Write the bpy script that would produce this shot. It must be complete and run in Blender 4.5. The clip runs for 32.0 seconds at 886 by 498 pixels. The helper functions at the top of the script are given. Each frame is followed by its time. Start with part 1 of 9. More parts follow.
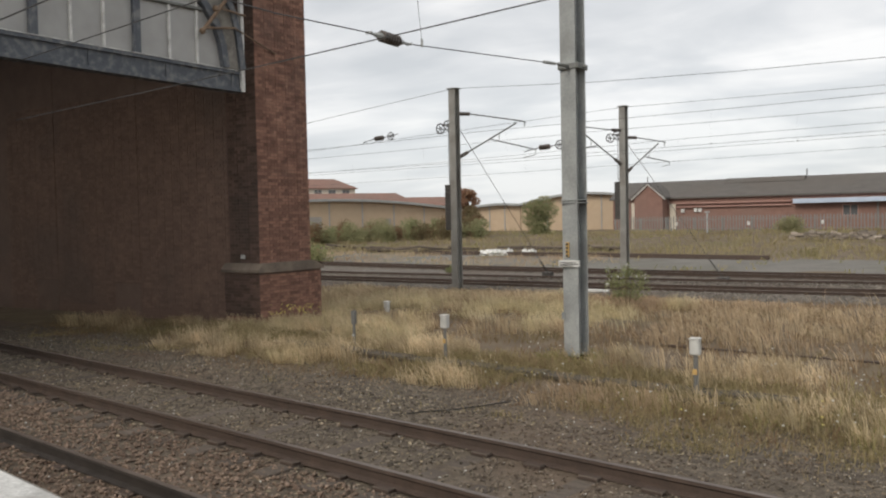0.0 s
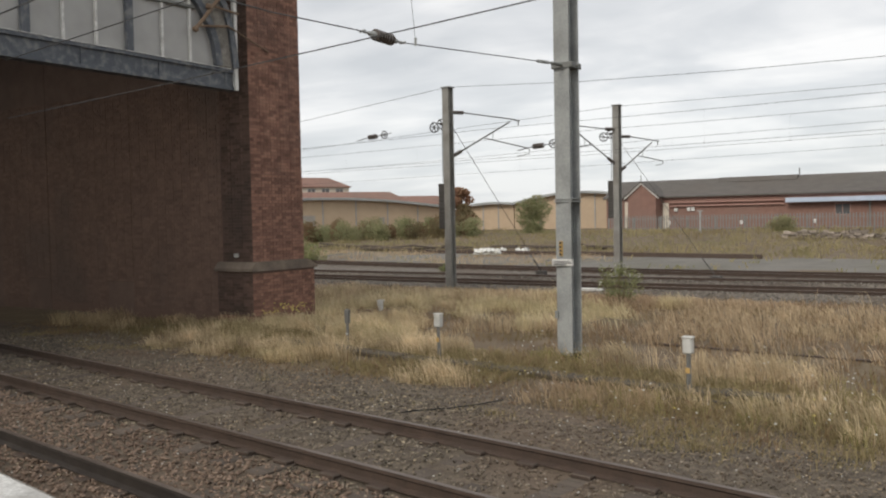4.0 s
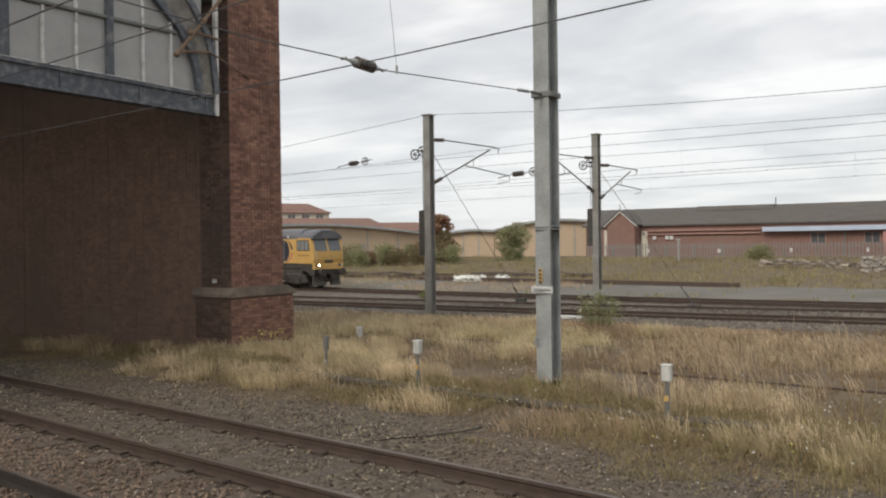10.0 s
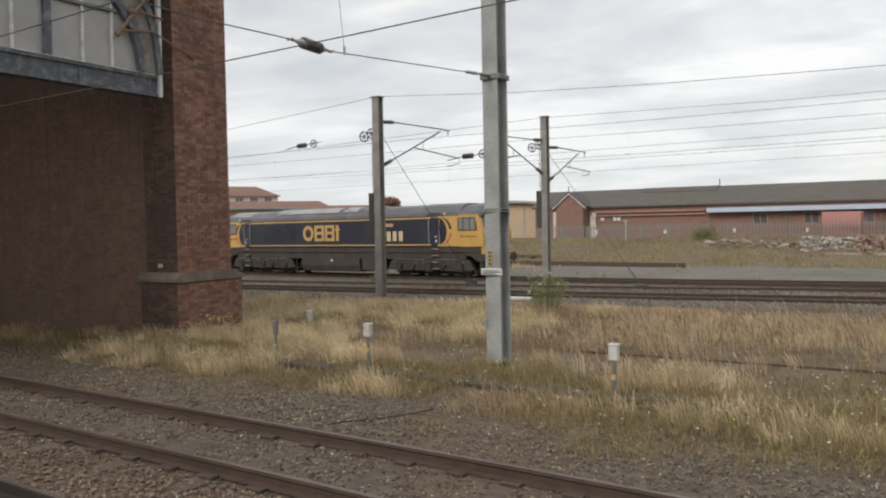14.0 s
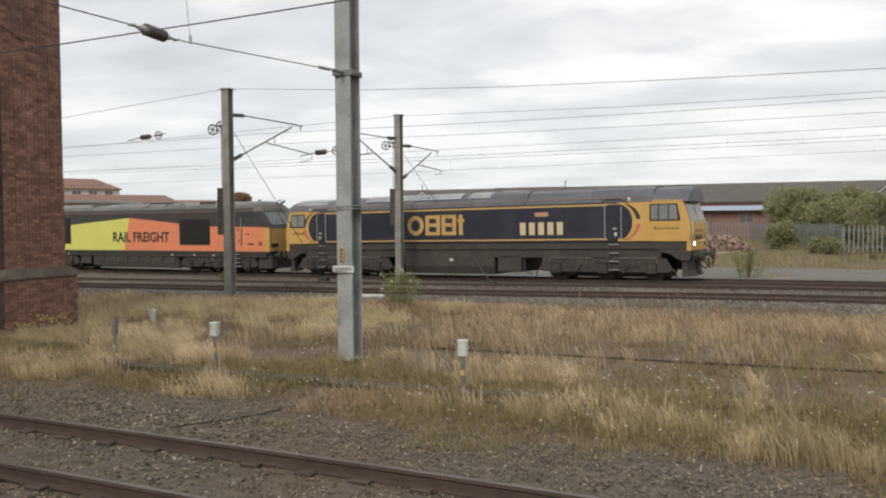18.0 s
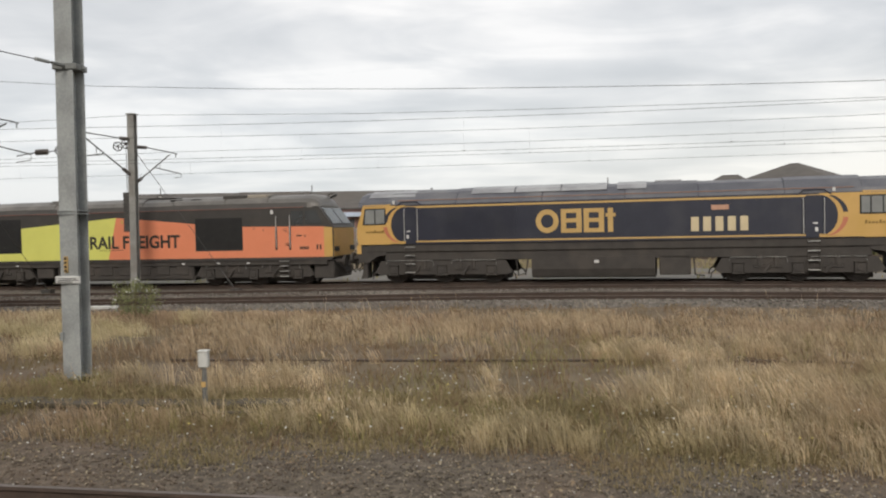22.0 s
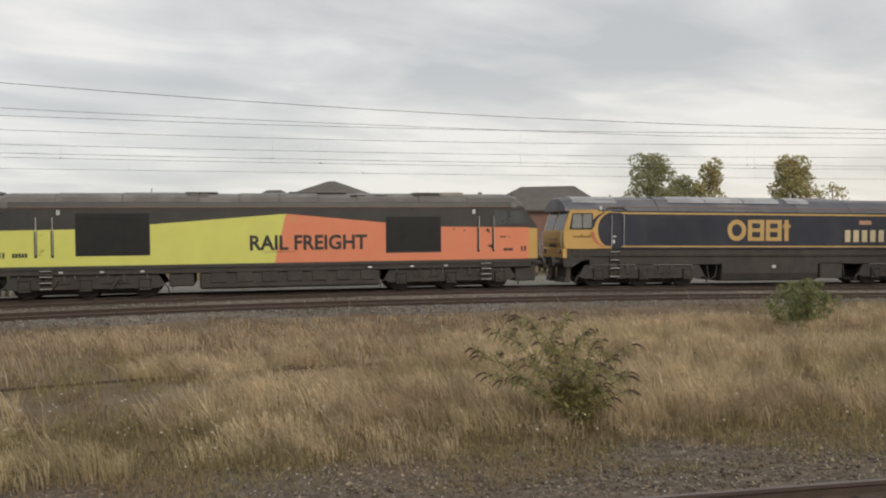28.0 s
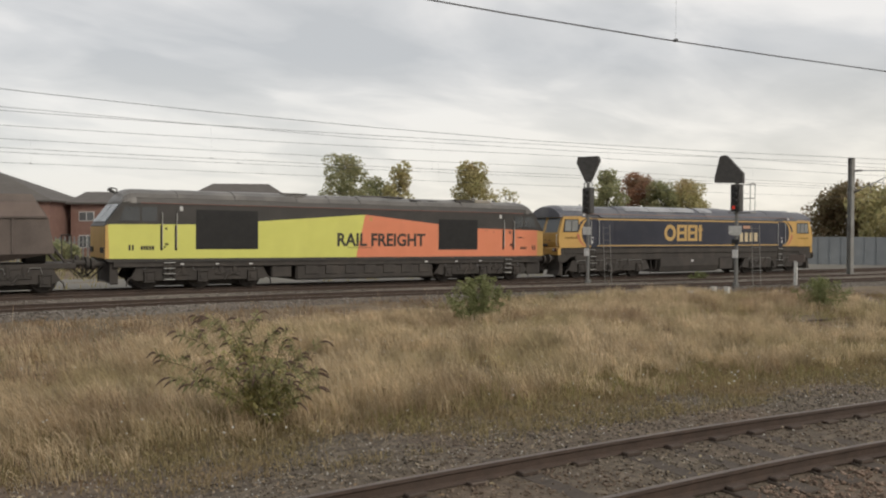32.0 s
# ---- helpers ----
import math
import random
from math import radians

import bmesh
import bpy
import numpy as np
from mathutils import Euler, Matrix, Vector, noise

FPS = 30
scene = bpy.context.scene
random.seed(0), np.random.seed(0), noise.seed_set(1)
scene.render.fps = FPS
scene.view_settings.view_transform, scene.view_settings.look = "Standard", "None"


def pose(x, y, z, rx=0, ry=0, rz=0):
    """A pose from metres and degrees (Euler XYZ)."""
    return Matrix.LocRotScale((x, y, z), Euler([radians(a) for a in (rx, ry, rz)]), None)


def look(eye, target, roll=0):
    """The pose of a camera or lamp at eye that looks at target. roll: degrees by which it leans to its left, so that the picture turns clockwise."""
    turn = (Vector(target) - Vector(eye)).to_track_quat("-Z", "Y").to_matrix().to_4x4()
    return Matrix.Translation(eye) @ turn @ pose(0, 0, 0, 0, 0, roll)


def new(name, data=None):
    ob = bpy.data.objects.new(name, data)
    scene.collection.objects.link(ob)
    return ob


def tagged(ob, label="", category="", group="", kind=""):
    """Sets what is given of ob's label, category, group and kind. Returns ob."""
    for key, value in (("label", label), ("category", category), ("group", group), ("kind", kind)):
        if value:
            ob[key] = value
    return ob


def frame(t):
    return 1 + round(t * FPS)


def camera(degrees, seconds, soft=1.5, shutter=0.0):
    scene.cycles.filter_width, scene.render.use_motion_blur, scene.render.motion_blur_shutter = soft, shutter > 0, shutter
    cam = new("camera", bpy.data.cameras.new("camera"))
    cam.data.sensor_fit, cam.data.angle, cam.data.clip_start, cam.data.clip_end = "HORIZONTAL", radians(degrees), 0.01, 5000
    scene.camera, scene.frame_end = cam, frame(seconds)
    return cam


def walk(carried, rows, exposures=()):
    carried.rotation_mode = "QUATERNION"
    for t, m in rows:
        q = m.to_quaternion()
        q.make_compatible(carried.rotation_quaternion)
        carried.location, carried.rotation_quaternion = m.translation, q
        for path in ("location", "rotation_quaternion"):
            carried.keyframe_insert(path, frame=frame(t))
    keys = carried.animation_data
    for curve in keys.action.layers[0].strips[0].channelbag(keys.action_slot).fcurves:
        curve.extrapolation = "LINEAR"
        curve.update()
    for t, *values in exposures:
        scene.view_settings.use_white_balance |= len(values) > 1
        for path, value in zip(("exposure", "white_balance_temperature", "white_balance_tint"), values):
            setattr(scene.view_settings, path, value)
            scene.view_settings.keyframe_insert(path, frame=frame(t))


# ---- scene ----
cam = camera(55.82, 32.0, soft=2.1)
PATH = [
    (0.0, pose(-0.123, 0.182, 2.45, 87.91, 1.16, 34.07)),
    (0.5, pose(-0.123, 0.182, 2.45, 87.90, 1.03, 34.04)),
    (1.0, pose(-0.122, 0.183, 2.45, 87.86, 1.07, 33.68)),
    (1.5, pose(-0.121, 0.184, 2.45, 87.74, 1.14, 33.39)),
    (2.0, pose(-0.121, 0.183, 2.45, 87.66, 1.20, 33.49)),
    (2.5, pose(-0.121, 0.183, 2.45, 87.81, 1.24, 33.48)),
    (3.0, pose(-0.122, 0.183, 2.45, 87.97, 1.22, 33.58)),
    (3.5, pose(-0.121, 0.183, 2.45, 87.85, 1.11, 33.52)),
    (5.5, pose(-0.123, 0.182, 2.45, 87.92, 1.19, 34.15)),
    (6.0, pose(-0.123, 0.182, 2.45, 88.21, 0.97, 34.08)),
    (6.5, pose(-0.123, 0.183, 2.45, 88.50, 0.86, 33.94)),
    (7.0, pose(-0.123, 0.183, 2.45, 88.67, 0.92, 33.86)),
    (7.5, pose(-0.123, 0.183, 2.45, 88.82, 1.06, 33.86)),
    (8.0, pose(-0.122, 0.183, 2.45, 89.12, 0.98, 33.74)),
    (8.5, pose(-0.121, 0.183, 2.45, 89.51, 1.09, 33.51)),
    (9.0, pose(-0.120, 0.185, 2.45, 89.79, 1.10, 33.00)),
    (9.5, pose(-0.119, 0.185, 2.45, 89.76, 0.89, 32.65)),
    (10.0, pose(-0.118, 0.186, 2.45, 89.63, 0.74, 32.28)),
    (10.5, pose(-0.116, 0.187, 2.45, 89.64, 0.89, 31.76)),
    (11.0, pose(-0.114, 0.188, 2.45, 89.64, 1.01, 31.23)),
    (11.5, pose(-0.112, 0.189, 2.45, 89.61, 1.05, 30.62)),
    (12.0, pose(-0.110, 0.191, 2.45, 89.86, 0.93, 29.86)),
    (12.5, pose(-0.107, 0.192, 2.45, 89.76, 0.79, 29.04)),
    (13.0, pose(-0.106, 0.193, 2.45, 89.19, 0.75, 28.74)),
    (13.5, pose(-0.106, 0.193, 2.45, 88.67, 1.05, 28.94)),
    (15.5, pose(-0.104, 0.194, 2.45, 87.87, 0.55, 28.10)),
    (16.0, pose(-0.099, 0.196, 2.45, 87.88, 0.70, 26.84)),
    (16.5, pose(-0.093, 0.199, 2.45, 87.80, 0.78, 25.11)),
    (17.0, pose(-0.087, 0.202, 2.45, 87.89, 0.71, 23.19)),
    (17.5, pose(-0.079, 0.205, 2.45, 88.02, 0.56, 21.03)),
    (18.0, pose(-0.071, 0.208, 2.45, 88.07, 0.46, 18.93)),
    (18.5, pose(-0.064, 0.211, 2.45, 87.97, 0.50, 16.79)),
    (19.0, pose(-0.057, 0.212, 2.45, 87.87, 0.59, 15.09)),
    (19.5, pose(-0.051, 0.214, 2.45, 87.95, 0.71, 13.34)),
    (20.0, pose(-0.042, 0.216, 2.45, 88.13, 0.67, 11.03)),
    (20.5, pose(-0.034, 0.217, 2.45, 88.11, 0.57, 8.83)),
    (21.0, pose(-0.027, 0.218, 2.45, 88.20, 0.55, 7.14)),
    (21.5, pose(-0.018, 0.219, 2.45, 88.21, 0.73, 4.60)),
    (22.0, pose(-0.007, 0.220, 2.45, 88.21, 0.78, 1.77)),
    (22.5, pose(0.000, 0.220, 2.45, 88.29, 0.62, -0.10)),
    (23.0, pose(0.005, 0.220, 2.45, 88.25, 0.62, -1.35)),
    (23.5, pose(0.009, 0.220, 2.45, 88.09, 0.56, -2.33)),
    (24.0, pose(0.012, 0.220, 2.45, 88.03, 0.55, -3.23)),
    (24.5, pose(0.016, 0.219, 2.45, 88.00, 0.54, -4.26)),
    (26.5, pose(0.057, 0.213, 2.45, 88.28, 1.11, -14.89)),
    (27.0, pose(0.074, 0.207, 2.45, 88.00, 0.22, -19.68)),
    (27.5, pose(0.092, 0.200, 2.45, 88.26, 0.10, -24.66)),
    (28.0, pose(0.105, 0.193, 2.45, 88.83, 0.24, -28.49)),
    (28.5, pose(0.116, 0.187, 2.45, 89.27, -0.10, -31.85)),
    (29.0, pose(0.125, 0.181, 2.45, 89.66, -0.32, -34.62)),
    (29.5, pose(0.132, 0.176, 2.45, 89.71, -0.31, -36.73)),
    (30.0, pose(0.139, 0.171, 2.45, 89.68, -0.44, -39.17)),
    (30.5, pose(0.149, 0.162, 2.45, 89.49, -0.50, -42.63)),
    (31.0, pose(0.156, 0.155, 2.45, 89.18, -0.51, -45.31)),
    (31.5, pose(0.161, 0.150, 2.45, 89.05, -0.21, -47.08)),
    (32.0, pose(0.166, 0.144, 2.45, 88.74, -0.23, -49.12)),
]
EXPOSURES = [(0.0, 0.41, 6600, 11), (15.0, 0.41, 6600, 11), (18.0, 0.46, 6600, 11), (20.0, 0.45, 6600, 11), (22.0, 0.37, 6600, 11), (24.0, 0.36, 6600, 11), (27.0, 0.09, 6700, 11), (28.0, 0.17, 6700, 11), (30.0, 0.12, 6700, 11), (32.0, 0.20, 6700, 11)]
walk(cam, PATH, EXPOSURES)

# ---- light ----
SUN_AZ, SUN_EL = -185.0, 38.0          # degrees left of +Y, and above the horizon
world = bpy.data.worlds.new("overcast_sky")
scene.world = world
world.use_nodes = True


def nodes_of(owner):
    nt = owner.node_tree
    nt.nodes.clear()
    return nt, nt.nodes, nt.links


def build_sky():
    nt, N, L = nodes_of(world)
    out = N.new("ShaderNodeOutputWorld")
    bg = N.new("ShaderNodeBackground")
    sky = N.new("ShaderNodeTexSky")
    sky.sky_type = "NISHITA"
    sky.sun_disc = False
    sky.sun_elevation, sky.sun_rotation = radians(SUN_EL), radians(-SUN_AZ)
    tc = N.new("ShaderNodeTexCoord")
    sep = N.new("ShaderNodeSeparateXYZ")
    L.new(tc.outputs["Generated"], sep.inputs[0])
    # the cloud deck: directions laid out on a plane overhead
    up = N.new("ShaderNodeMath"); up.operation = "MAXIMUM"; up.inputs[1].default_value = 0.0
    L.new(sep.outputs["Z"], up.inputs[0])
    add = N.new("ShaderNodeMath"); add.operation = "ADD"; add.inputs[1].default_value = 0.13
    L.new(up.outputs[0], add.inputs[0])
    dx = N.new("ShaderNodeMath"); dx.operation = "DIVIDE"
    dy = N.new("ShaderNodeMath"); dy.operation = "DIVIDE"
    L.new(sep.outputs["X"], dx.inputs[0]); L.new(add.outputs[0], dx.inputs[1])
    L.new(sep.outputs["Y"], dy.inputs[0]); L.new(add.outputs[0], dy.inputs[1])
    comb = N.new("ShaderNodeCombineXYZ")
    L.new(dx.outputs[0], comb.inputs[0]); L.new(dy.outputs[0], comb.inputs[1])
    n1 = N.new("ShaderNodeTexNoise")
    n1.inputs["Scale"].default_value = 0.62
    n1.inputs["Detail"].default_value = 6.0
    n1.inputs["Roughness"].default_value = 0.52
    n1.inputs["Distortion"].default_value = 0.35
    L.new(comb.outputs[0], n1.inputs["Vector"])
    ramp = N.new("ShaderNodeValToRGB")
    e = ramp.color_ramp.elements
    e[0].position, e[0].color = 0.33, (0.50, 0.522, 0.54, 1)
    e[1].position, e[1].color = 0.59, (0.80, 0.80, 0.79, 1)
    mid = e.new(0.46); mid.color = (0.615, 0.63, 0.64, 1)
    # small ragged clouds broken out of the deck
    n2 = N.new("ShaderNodeTexNoise")
    n2.inputs["Scale"].default_value, n2.inputs["Detail"].default_value, n2.inputs["Distortion"].default_value = 2.3, 5.0, 0.6
    stretch = N.new("ShaderNodeMapping"); stretch.inputs["Scale"].default_value = (0.55, 1.0, 1.0); stretch.inputs["Rotation"].default_value = (0, 0, 0.5)
    L.new(comb.outputs[0], stretch.inputs[0]); L.new(stretch.outputs[0], n2.inputs["Vector"])
    ragged = N.new("ShaderNodeMapRange")
    ragged.inputs["From Min"].default_value, ragged.inputs["From Max"].default_value = 0.35, 0.65
    ragged.inputs["To Min"].default_value, ragged.inputs["To Max"].default_value = -0.075, 0.075
    L.new(n2.outputs["Fac"], ragged.inputs["Value"])
    both = N.new("ShaderNodeMath"); both.operation = "ADD"
    L.new(n1.outputs["Fac"], both.inputs[0]); L.new(ragged.outputs[0], both.inputs[1])
    L.new(both.outputs[0], ramp.inputs[0])
    # thinner, brighter cloud towards the horizon, warmer on the sun's side
    low = N.new("ShaderNodeMapRange")
    low.inputs["From Min"].default_value, low.inputs["From Max"].default_value = 0.0, 0.20
    low.inputs["To Min"].default_value, low.inputs["To Max"].default_value = 0.62, 0.0
    L.new(sep.outputs["Z"], low.inputs["Value"])
    side = N.new("ShaderNodeMapRange")
    side.inputs["From Min"].default_value, side.inputs["From Max"].default_value = -0.2, 1.0
    L.new(sep.outputs["X"], side.inputs["Value"])
    glow = N.new("ShaderNodeMix"); glow.data_type = "RGBA"
    glow.inputs["A"].default_value = (0.56, 0.60, 0.63, 1)
    glow.inputs["B"].default_value = (0.90, 0.84, 0.70, 1)
    L.new(side.outputs[0], glow.inputs["Factor"])
    m1 = N.new("ShaderNodeMix"); m1.data_type = "RGBA"
    L.new(low.outputs[0], m1.inputs["Factor"])
    L.new(ramp.outputs[0], m1.inputs["A"]); L.new(glow.outputs["Result"], m1.inputs["B"])
    sc = N.new("ShaderNodeVectorMath"); sc.operation = "SCALE"; sc.inputs["Scale"].default_value = 0.08
    L.new(sky.outputs[0], sc.inputs[0])
    m2 = N.new("ShaderNodeMix"); m2.data_type = "RGBA"; m2.inputs["Factor"].default_value = 0.90
    L.new(sc.outputs[0], m2.inputs["A"]); L.new(m1.outputs["Result"], m2.inputs["B"])
    L.new(m2.outputs["Result"], bg.inputs["Color"])
    bg.inputs["Strength"].default_value = 1.0
    L.new(bg.outputs[0], out.inputs[0])


build_sky()
sun_data = bpy.data.lights.new("sun", "SUN")
sun_data.energy, sun_data.angle, sun_data.color = 1.4, radians(22), (1.0, 0.93, 0.82)
sun = new("sun", sun_data)
_a, _e = radians(SUN_AZ), radians(SUN_EL)
sun.matrix_world = look((-math.sin(_a) * 80 * math.cos(_e), math.cos(_a) * 80 * math.cos(_e), 80 * math.sin(_e)), (0, 0, 0))

# ---- materials ----


def material(name, colors, scale=4.0, rough=0.8, bump=0.3, metal=0.0, fine=40.0, stain=None, stain_scale=0.6, stain_amount=0.5,
             island=0.0, obj_random=0.0, stretch=(1, 1, 1), bump_dist=0.02, spec=0.4):
    """Two-scale procedural surface. colors: two ends of the grain; stain: colour of the large patches."""
    m = bpy.data.materials.new(name)
    m.use_nodes = True
    nt, N, L = nodes_of(m)
    out = N.new("ShaderNodeOutputMaterial")
    b = N.new("ShaderNodeBsdfPrincipled")
    b.inputs["Roughness"].default_value, b.inputs["Metallic"].default_value = rough, metal
    b.inputs["Specular IOR Level"].default_value = spec
    L.new(b.outputs[0], out.inputs[0])
    tc = N.new("ShaderNodeTexCoord")
    mp = N.new("ShaderNodeMapping"); mp.inputs["Scale"].default_value = stretch
    L.new(tc.outputs["Object"], mp.inputs[0])
    n1 = N.new("ShaderNodeTexNoise"); n1.inputs["Scale"].default_value = scale; n1.inputs["Detail"].default_value = 5
    n2 = N.new("ShaderNodeTexNoise"); n2.inputs["Scale"].default_value = fine; n2.inputs["Detail"].default_value = 3
    for n in (n1, n2):
        L.new(mp.outputs[0], n.inputs["Vector"])
    mixn = N.new("ShaderNodeMath"); mixn.operation = "MULTIPLY_ADD"; mixn.inputs[1].default_value = 0.5
    half = N.new("ShaderNodeMath"); half.operation = "MULTIPLY"; half.inputs[1].default_value = 0.5
    L.new(n2.outputs["Fac"], half.inputs[0])
    L.new(n1.outputs["Fac"], mixn.inputs[0]); L.new(half.outputs[0], mixn.inputs[2])
    ramp = N.new("ShaderNodeValToRGB")
    e = ramp.color_ramp.elements
    e[0].position, e[0].color = 0.36, (*colors[0], 1)
    e[1].position, e[1].color = 0.64, (*colors[-1], 1)
    for k, c in enumerate(colors[1:-1]):
        q = e.new(0.36 + 0.28 * (k + 1) / (len(colors) - 1)); q.color = (*c, 1)
    L.new(mixn.outputs[0], ramp.inputs[0])
    col = ramp.outputs[0]
    if island or obj_random:
        if island:
            src = N.new("ShaderNodeNewGeometry").outputs["Random Per Island"]
        else:
            src = N.new("ShaderNodeObjectInfo").outputs["Random"]
        amt = island or obj_random
        mr = N.new("ShaderNodeMapRange")
        mr.inputs["To Min"].default_value, mr.inputs["To Max"].default_value = 1 - amt, 1 + amt
        L.new(src, mr.inputs["Value"])
        vm = N.new("ShaderNodeVectorMath"); vm.operation = "SCALE"
        L.new(col, vm.inputs[0]); L.new(mr.outputs[0], vm.inputs["Scale"])
        col = vm.outputs[0]
    if stain:
        n3 = N.new("ShaderNodeTexNoise"); n3.inputs["Scale"].default_value = stain_scale; n3.inputs["Detail"].default_value = 4
        L.new(tc.outputs["Object"], n3.inputs["Vector"])
        mr = N.new("ShaderNodeMapRange")
        mr.inputs["From Min"].default_value, mr.inputs["From Max"].default_value = 0.48, 0.68
        mr.inputs["To Max"].default_value = stain_amount
        L.new(n3.outputs["Fac"], mr.inputs["Value"])
        mx = N.new("ShaderNodeMix"); mx.data_type = "RGBA"; mx.inputs["B"].default_value = (*stain, 1)
        L.new(mr.outputs[0], mx.inputs["Factor"]); L.new(col, mx.inputs["A"])
        col = mx.outputs["Result"]
    L.new(col, b.inputs["Base Color"])
    if bump:
        bp = N.new("ShaderNodeBump"); bp.inputs["Strength"].default_value, bp.inputs["Distance"].default_value = bump, bump_dist
        L.new(mixn.outputs[0], bp.inputs["Height"]); L.new(bp.outputs[0], b.inputs["Normal"])
    return m


def glowing(name, color, strength):
    m = bpy.data.materials.new(name)
    m.use_nodes = True
    nt, N, L = nodes_of(m)
    out = N.new("ShaderNodeOutputMaterial")
    e = N.new("ShaderNodeEmission")
    e.inputs[0].default_value, e.inputs[1].default_value = (*color, 1), strength
    L.new(e.outputs[0], out.inputs[0])
    return m


def glass(name, tint, rough=0.05, see=0.35):
    """Dirty window glass: partly see-through, partly a grey film."""
    m = bpy.data.materials.new(name)
    m.use_nodes = True
    nt, N, L = nodes_of(m)
    out = N.new("ShaderNodeOutputMaterial")
    b = N.new("ShaderNodeBsdfPrincipled")
    b.inputs["Roughness"].default_value = rough
    tc = N.new("ShaderNodeTexCoord")
    n = N.new("ShaderNodeTexNoise"); n.inputs["Scale"].default_value = 1.6; n.inputs["Detail"].default_value = 6
    L.new(tc.outputs["Object"], n.inputs["Vector"])
    r = N.new("ShaderNodeValToRGB")
    r.color_ramp.elements[0].position, r.color_ramp.elements[0].color = 0.3, (*[c * 0.8 for c in tint], 1)
    r.color_ramp.elements[1].position, r.color_ramp.elements[1].color = 0.7, (*tint, 1)
    L.new(n.outputs["Fac"], r.inputs[0]); L.new(r.outputs[0], b.inputs["Base Color"])
    t = N.new("ShaderNodeBsdfTransparent")
    mx = N.new("ShaderNodeMixShader"); mx.inputs[0].default_value = see
    L.new(b.outputs[0], mx.inputs[1]); L.new(t.outputs[0], mx.inputs[2]); L.new(mx.outputs[0], out.inputs[0])
    return m


M = {}
M["earth"] = material("earth", [(0.085, 0.063, 0.042), (0.14, 0.105, 0.069), (0.20, 0.155, 0.104)], 1.2, 0.95, 0.6, fine=18, stain=(0.15, 0.125, 0.065), stain_scale=0.12, bump_dist=0.06)
M["ballast"] = material("ballast", [(0.048, 0.038, 0.028), (0.105, 0.084, 0.062), (0.19, 0.155, 0.117)], 7, 0.92, 0.6, fine=55, stain=(0.145, 0.10, 0.07), stain_scale=0.35, stain_amount=0.6, bump_dist=0.05)
M["ballast_far"] = material("ballast_far", [(0.056, 0.049, 0.040), (0.126, 0.110, 0.091), (0.211, 0.186, 0.157)], 5, 0.92, 1.0, fine=14, stain=(0.091, 0.063, 0.044), stain_scale=0.25, stain_amount=0.7, bump_dist=0.05)
M["stone"] = material("ballast_stone", [(0.075, 0.062, 0.047), (0.138, 0.116, 0.090), (0.255, 0.222, 0.178)], 6, 0.88, 0.4, fine=60, island=0.60, stain=(0.15, 0.10, 0.07), stain_scale=0.3, stain_amount=0.6)
M["stone_brown"] = material("brown_ballast_stone", [(0.125, 0.086, 0.064), (0.195, 0.140, 0.105), (0.29, 0.220, 0.170)], 6, 0.88, 0.4, fine=60, island=0.4, stain=(0.13, 0.088, 0.066), stain_scale=0.5, stain_amount=0.6)
M["stone_far"] = material("pale_ballast_stone", [(0.104, 0.094, 0.081), (0.240, 0.217, 0.193)], 6, 0.88, 0.4, fine=60, island=0.4)
M["rail"] = material("rusty_rail", [(0.050, 0.036, 0.029), (0.088, 0.061, 0.047)], 5, 0.75, 0.3, fine=50, stain=(0.075, 0.056, 0.046), stain_scale=1.2)
M["rail_head"] = material("worn_rail_head", [(0.105, 0.083, 0.069), (0.175, 0.143, 0.120)], 4, 0.5, 0.1, metal=0.3, fine=40, stretch=(0.3, 1, 1))
M["oily_rail"] = material("oily_black_rail", [(0.030, 0.026, 0.024), (0.060, 0.052, 0.047)], 5, 0.55, 0.3, fine=50, stain=(0.045, 0.038, 0.033), stain_scale=1.2)
M["sleeper"] = material("weathered_sleeper", [(0.065, 0.052, 0.042), (0.13, 0.105, 0.085)], 3, 0.9, 0.5, fine=40, stretch=(1, 6, 1), obj_random=0.3)
M["brick"] = material("red_brick", [(0.162, 0.086, 0.064), (0.224, 0.120, 0.088), (0.300, 0.172, 0.128)], 3, 0.9, 0.5, fine=45, island=0.34, stain=(0.118, 0.080, 0.068), stain_scale=0.5, stain_amount=0.55)
M["brick_one"] = material("red_brick_single", [(0.162, 0.086, 0.064), (0.224, 0.120, 0.088), (0.300, 0.172, 0.128)], 3, 0.9, 0.5, fine=45, obj_random=0.34, stain=(0.118, 0.080, 0.068), stain_scale=0.5, stain_amount=0.5)
# shed-side brick of the pier: soot, with the roof's shade put into the colour
M["shaded_soot_face"] = material("shaded_sooty_brick", [(0.082, 0.056, 0.046), (0.125, 0.080, 0.063)], 3, 0.92, 0.5, fine=40, island=0.35, stain=(0.070, 0.054, 0.047), stain_scale=0.5, stain_amount=0.6)
M["mortar"] = material("sooty_mortar", [(0.112, 0.072, 0.058), (0.158, 0.104, 0.083)], 3, 0.95, 0.4, fine=60, stain=(0.09, 0.064, 0.055))
M["sooty_brick"] = material("sooty_brick", [(0.150, 0.100, 0.080), (0.205, 0.137, 0.109)], 2.5, 0.92, 0.5, fine=30, island=0.14, stain=(0.125, 0.096, 0.083), stain_scale=0.35, stain_amount=0.75)
M["sooty_joint"] = material("sooty_wall_joint", [(0.140, 0.098, 0.081), (0.185, 0.131, 0.107)], 2.5, 0.95, 0.4, fine=30, stain=(0.118, 0.092, 0.080), stain_scale=0.35, stain_amount=0.7)
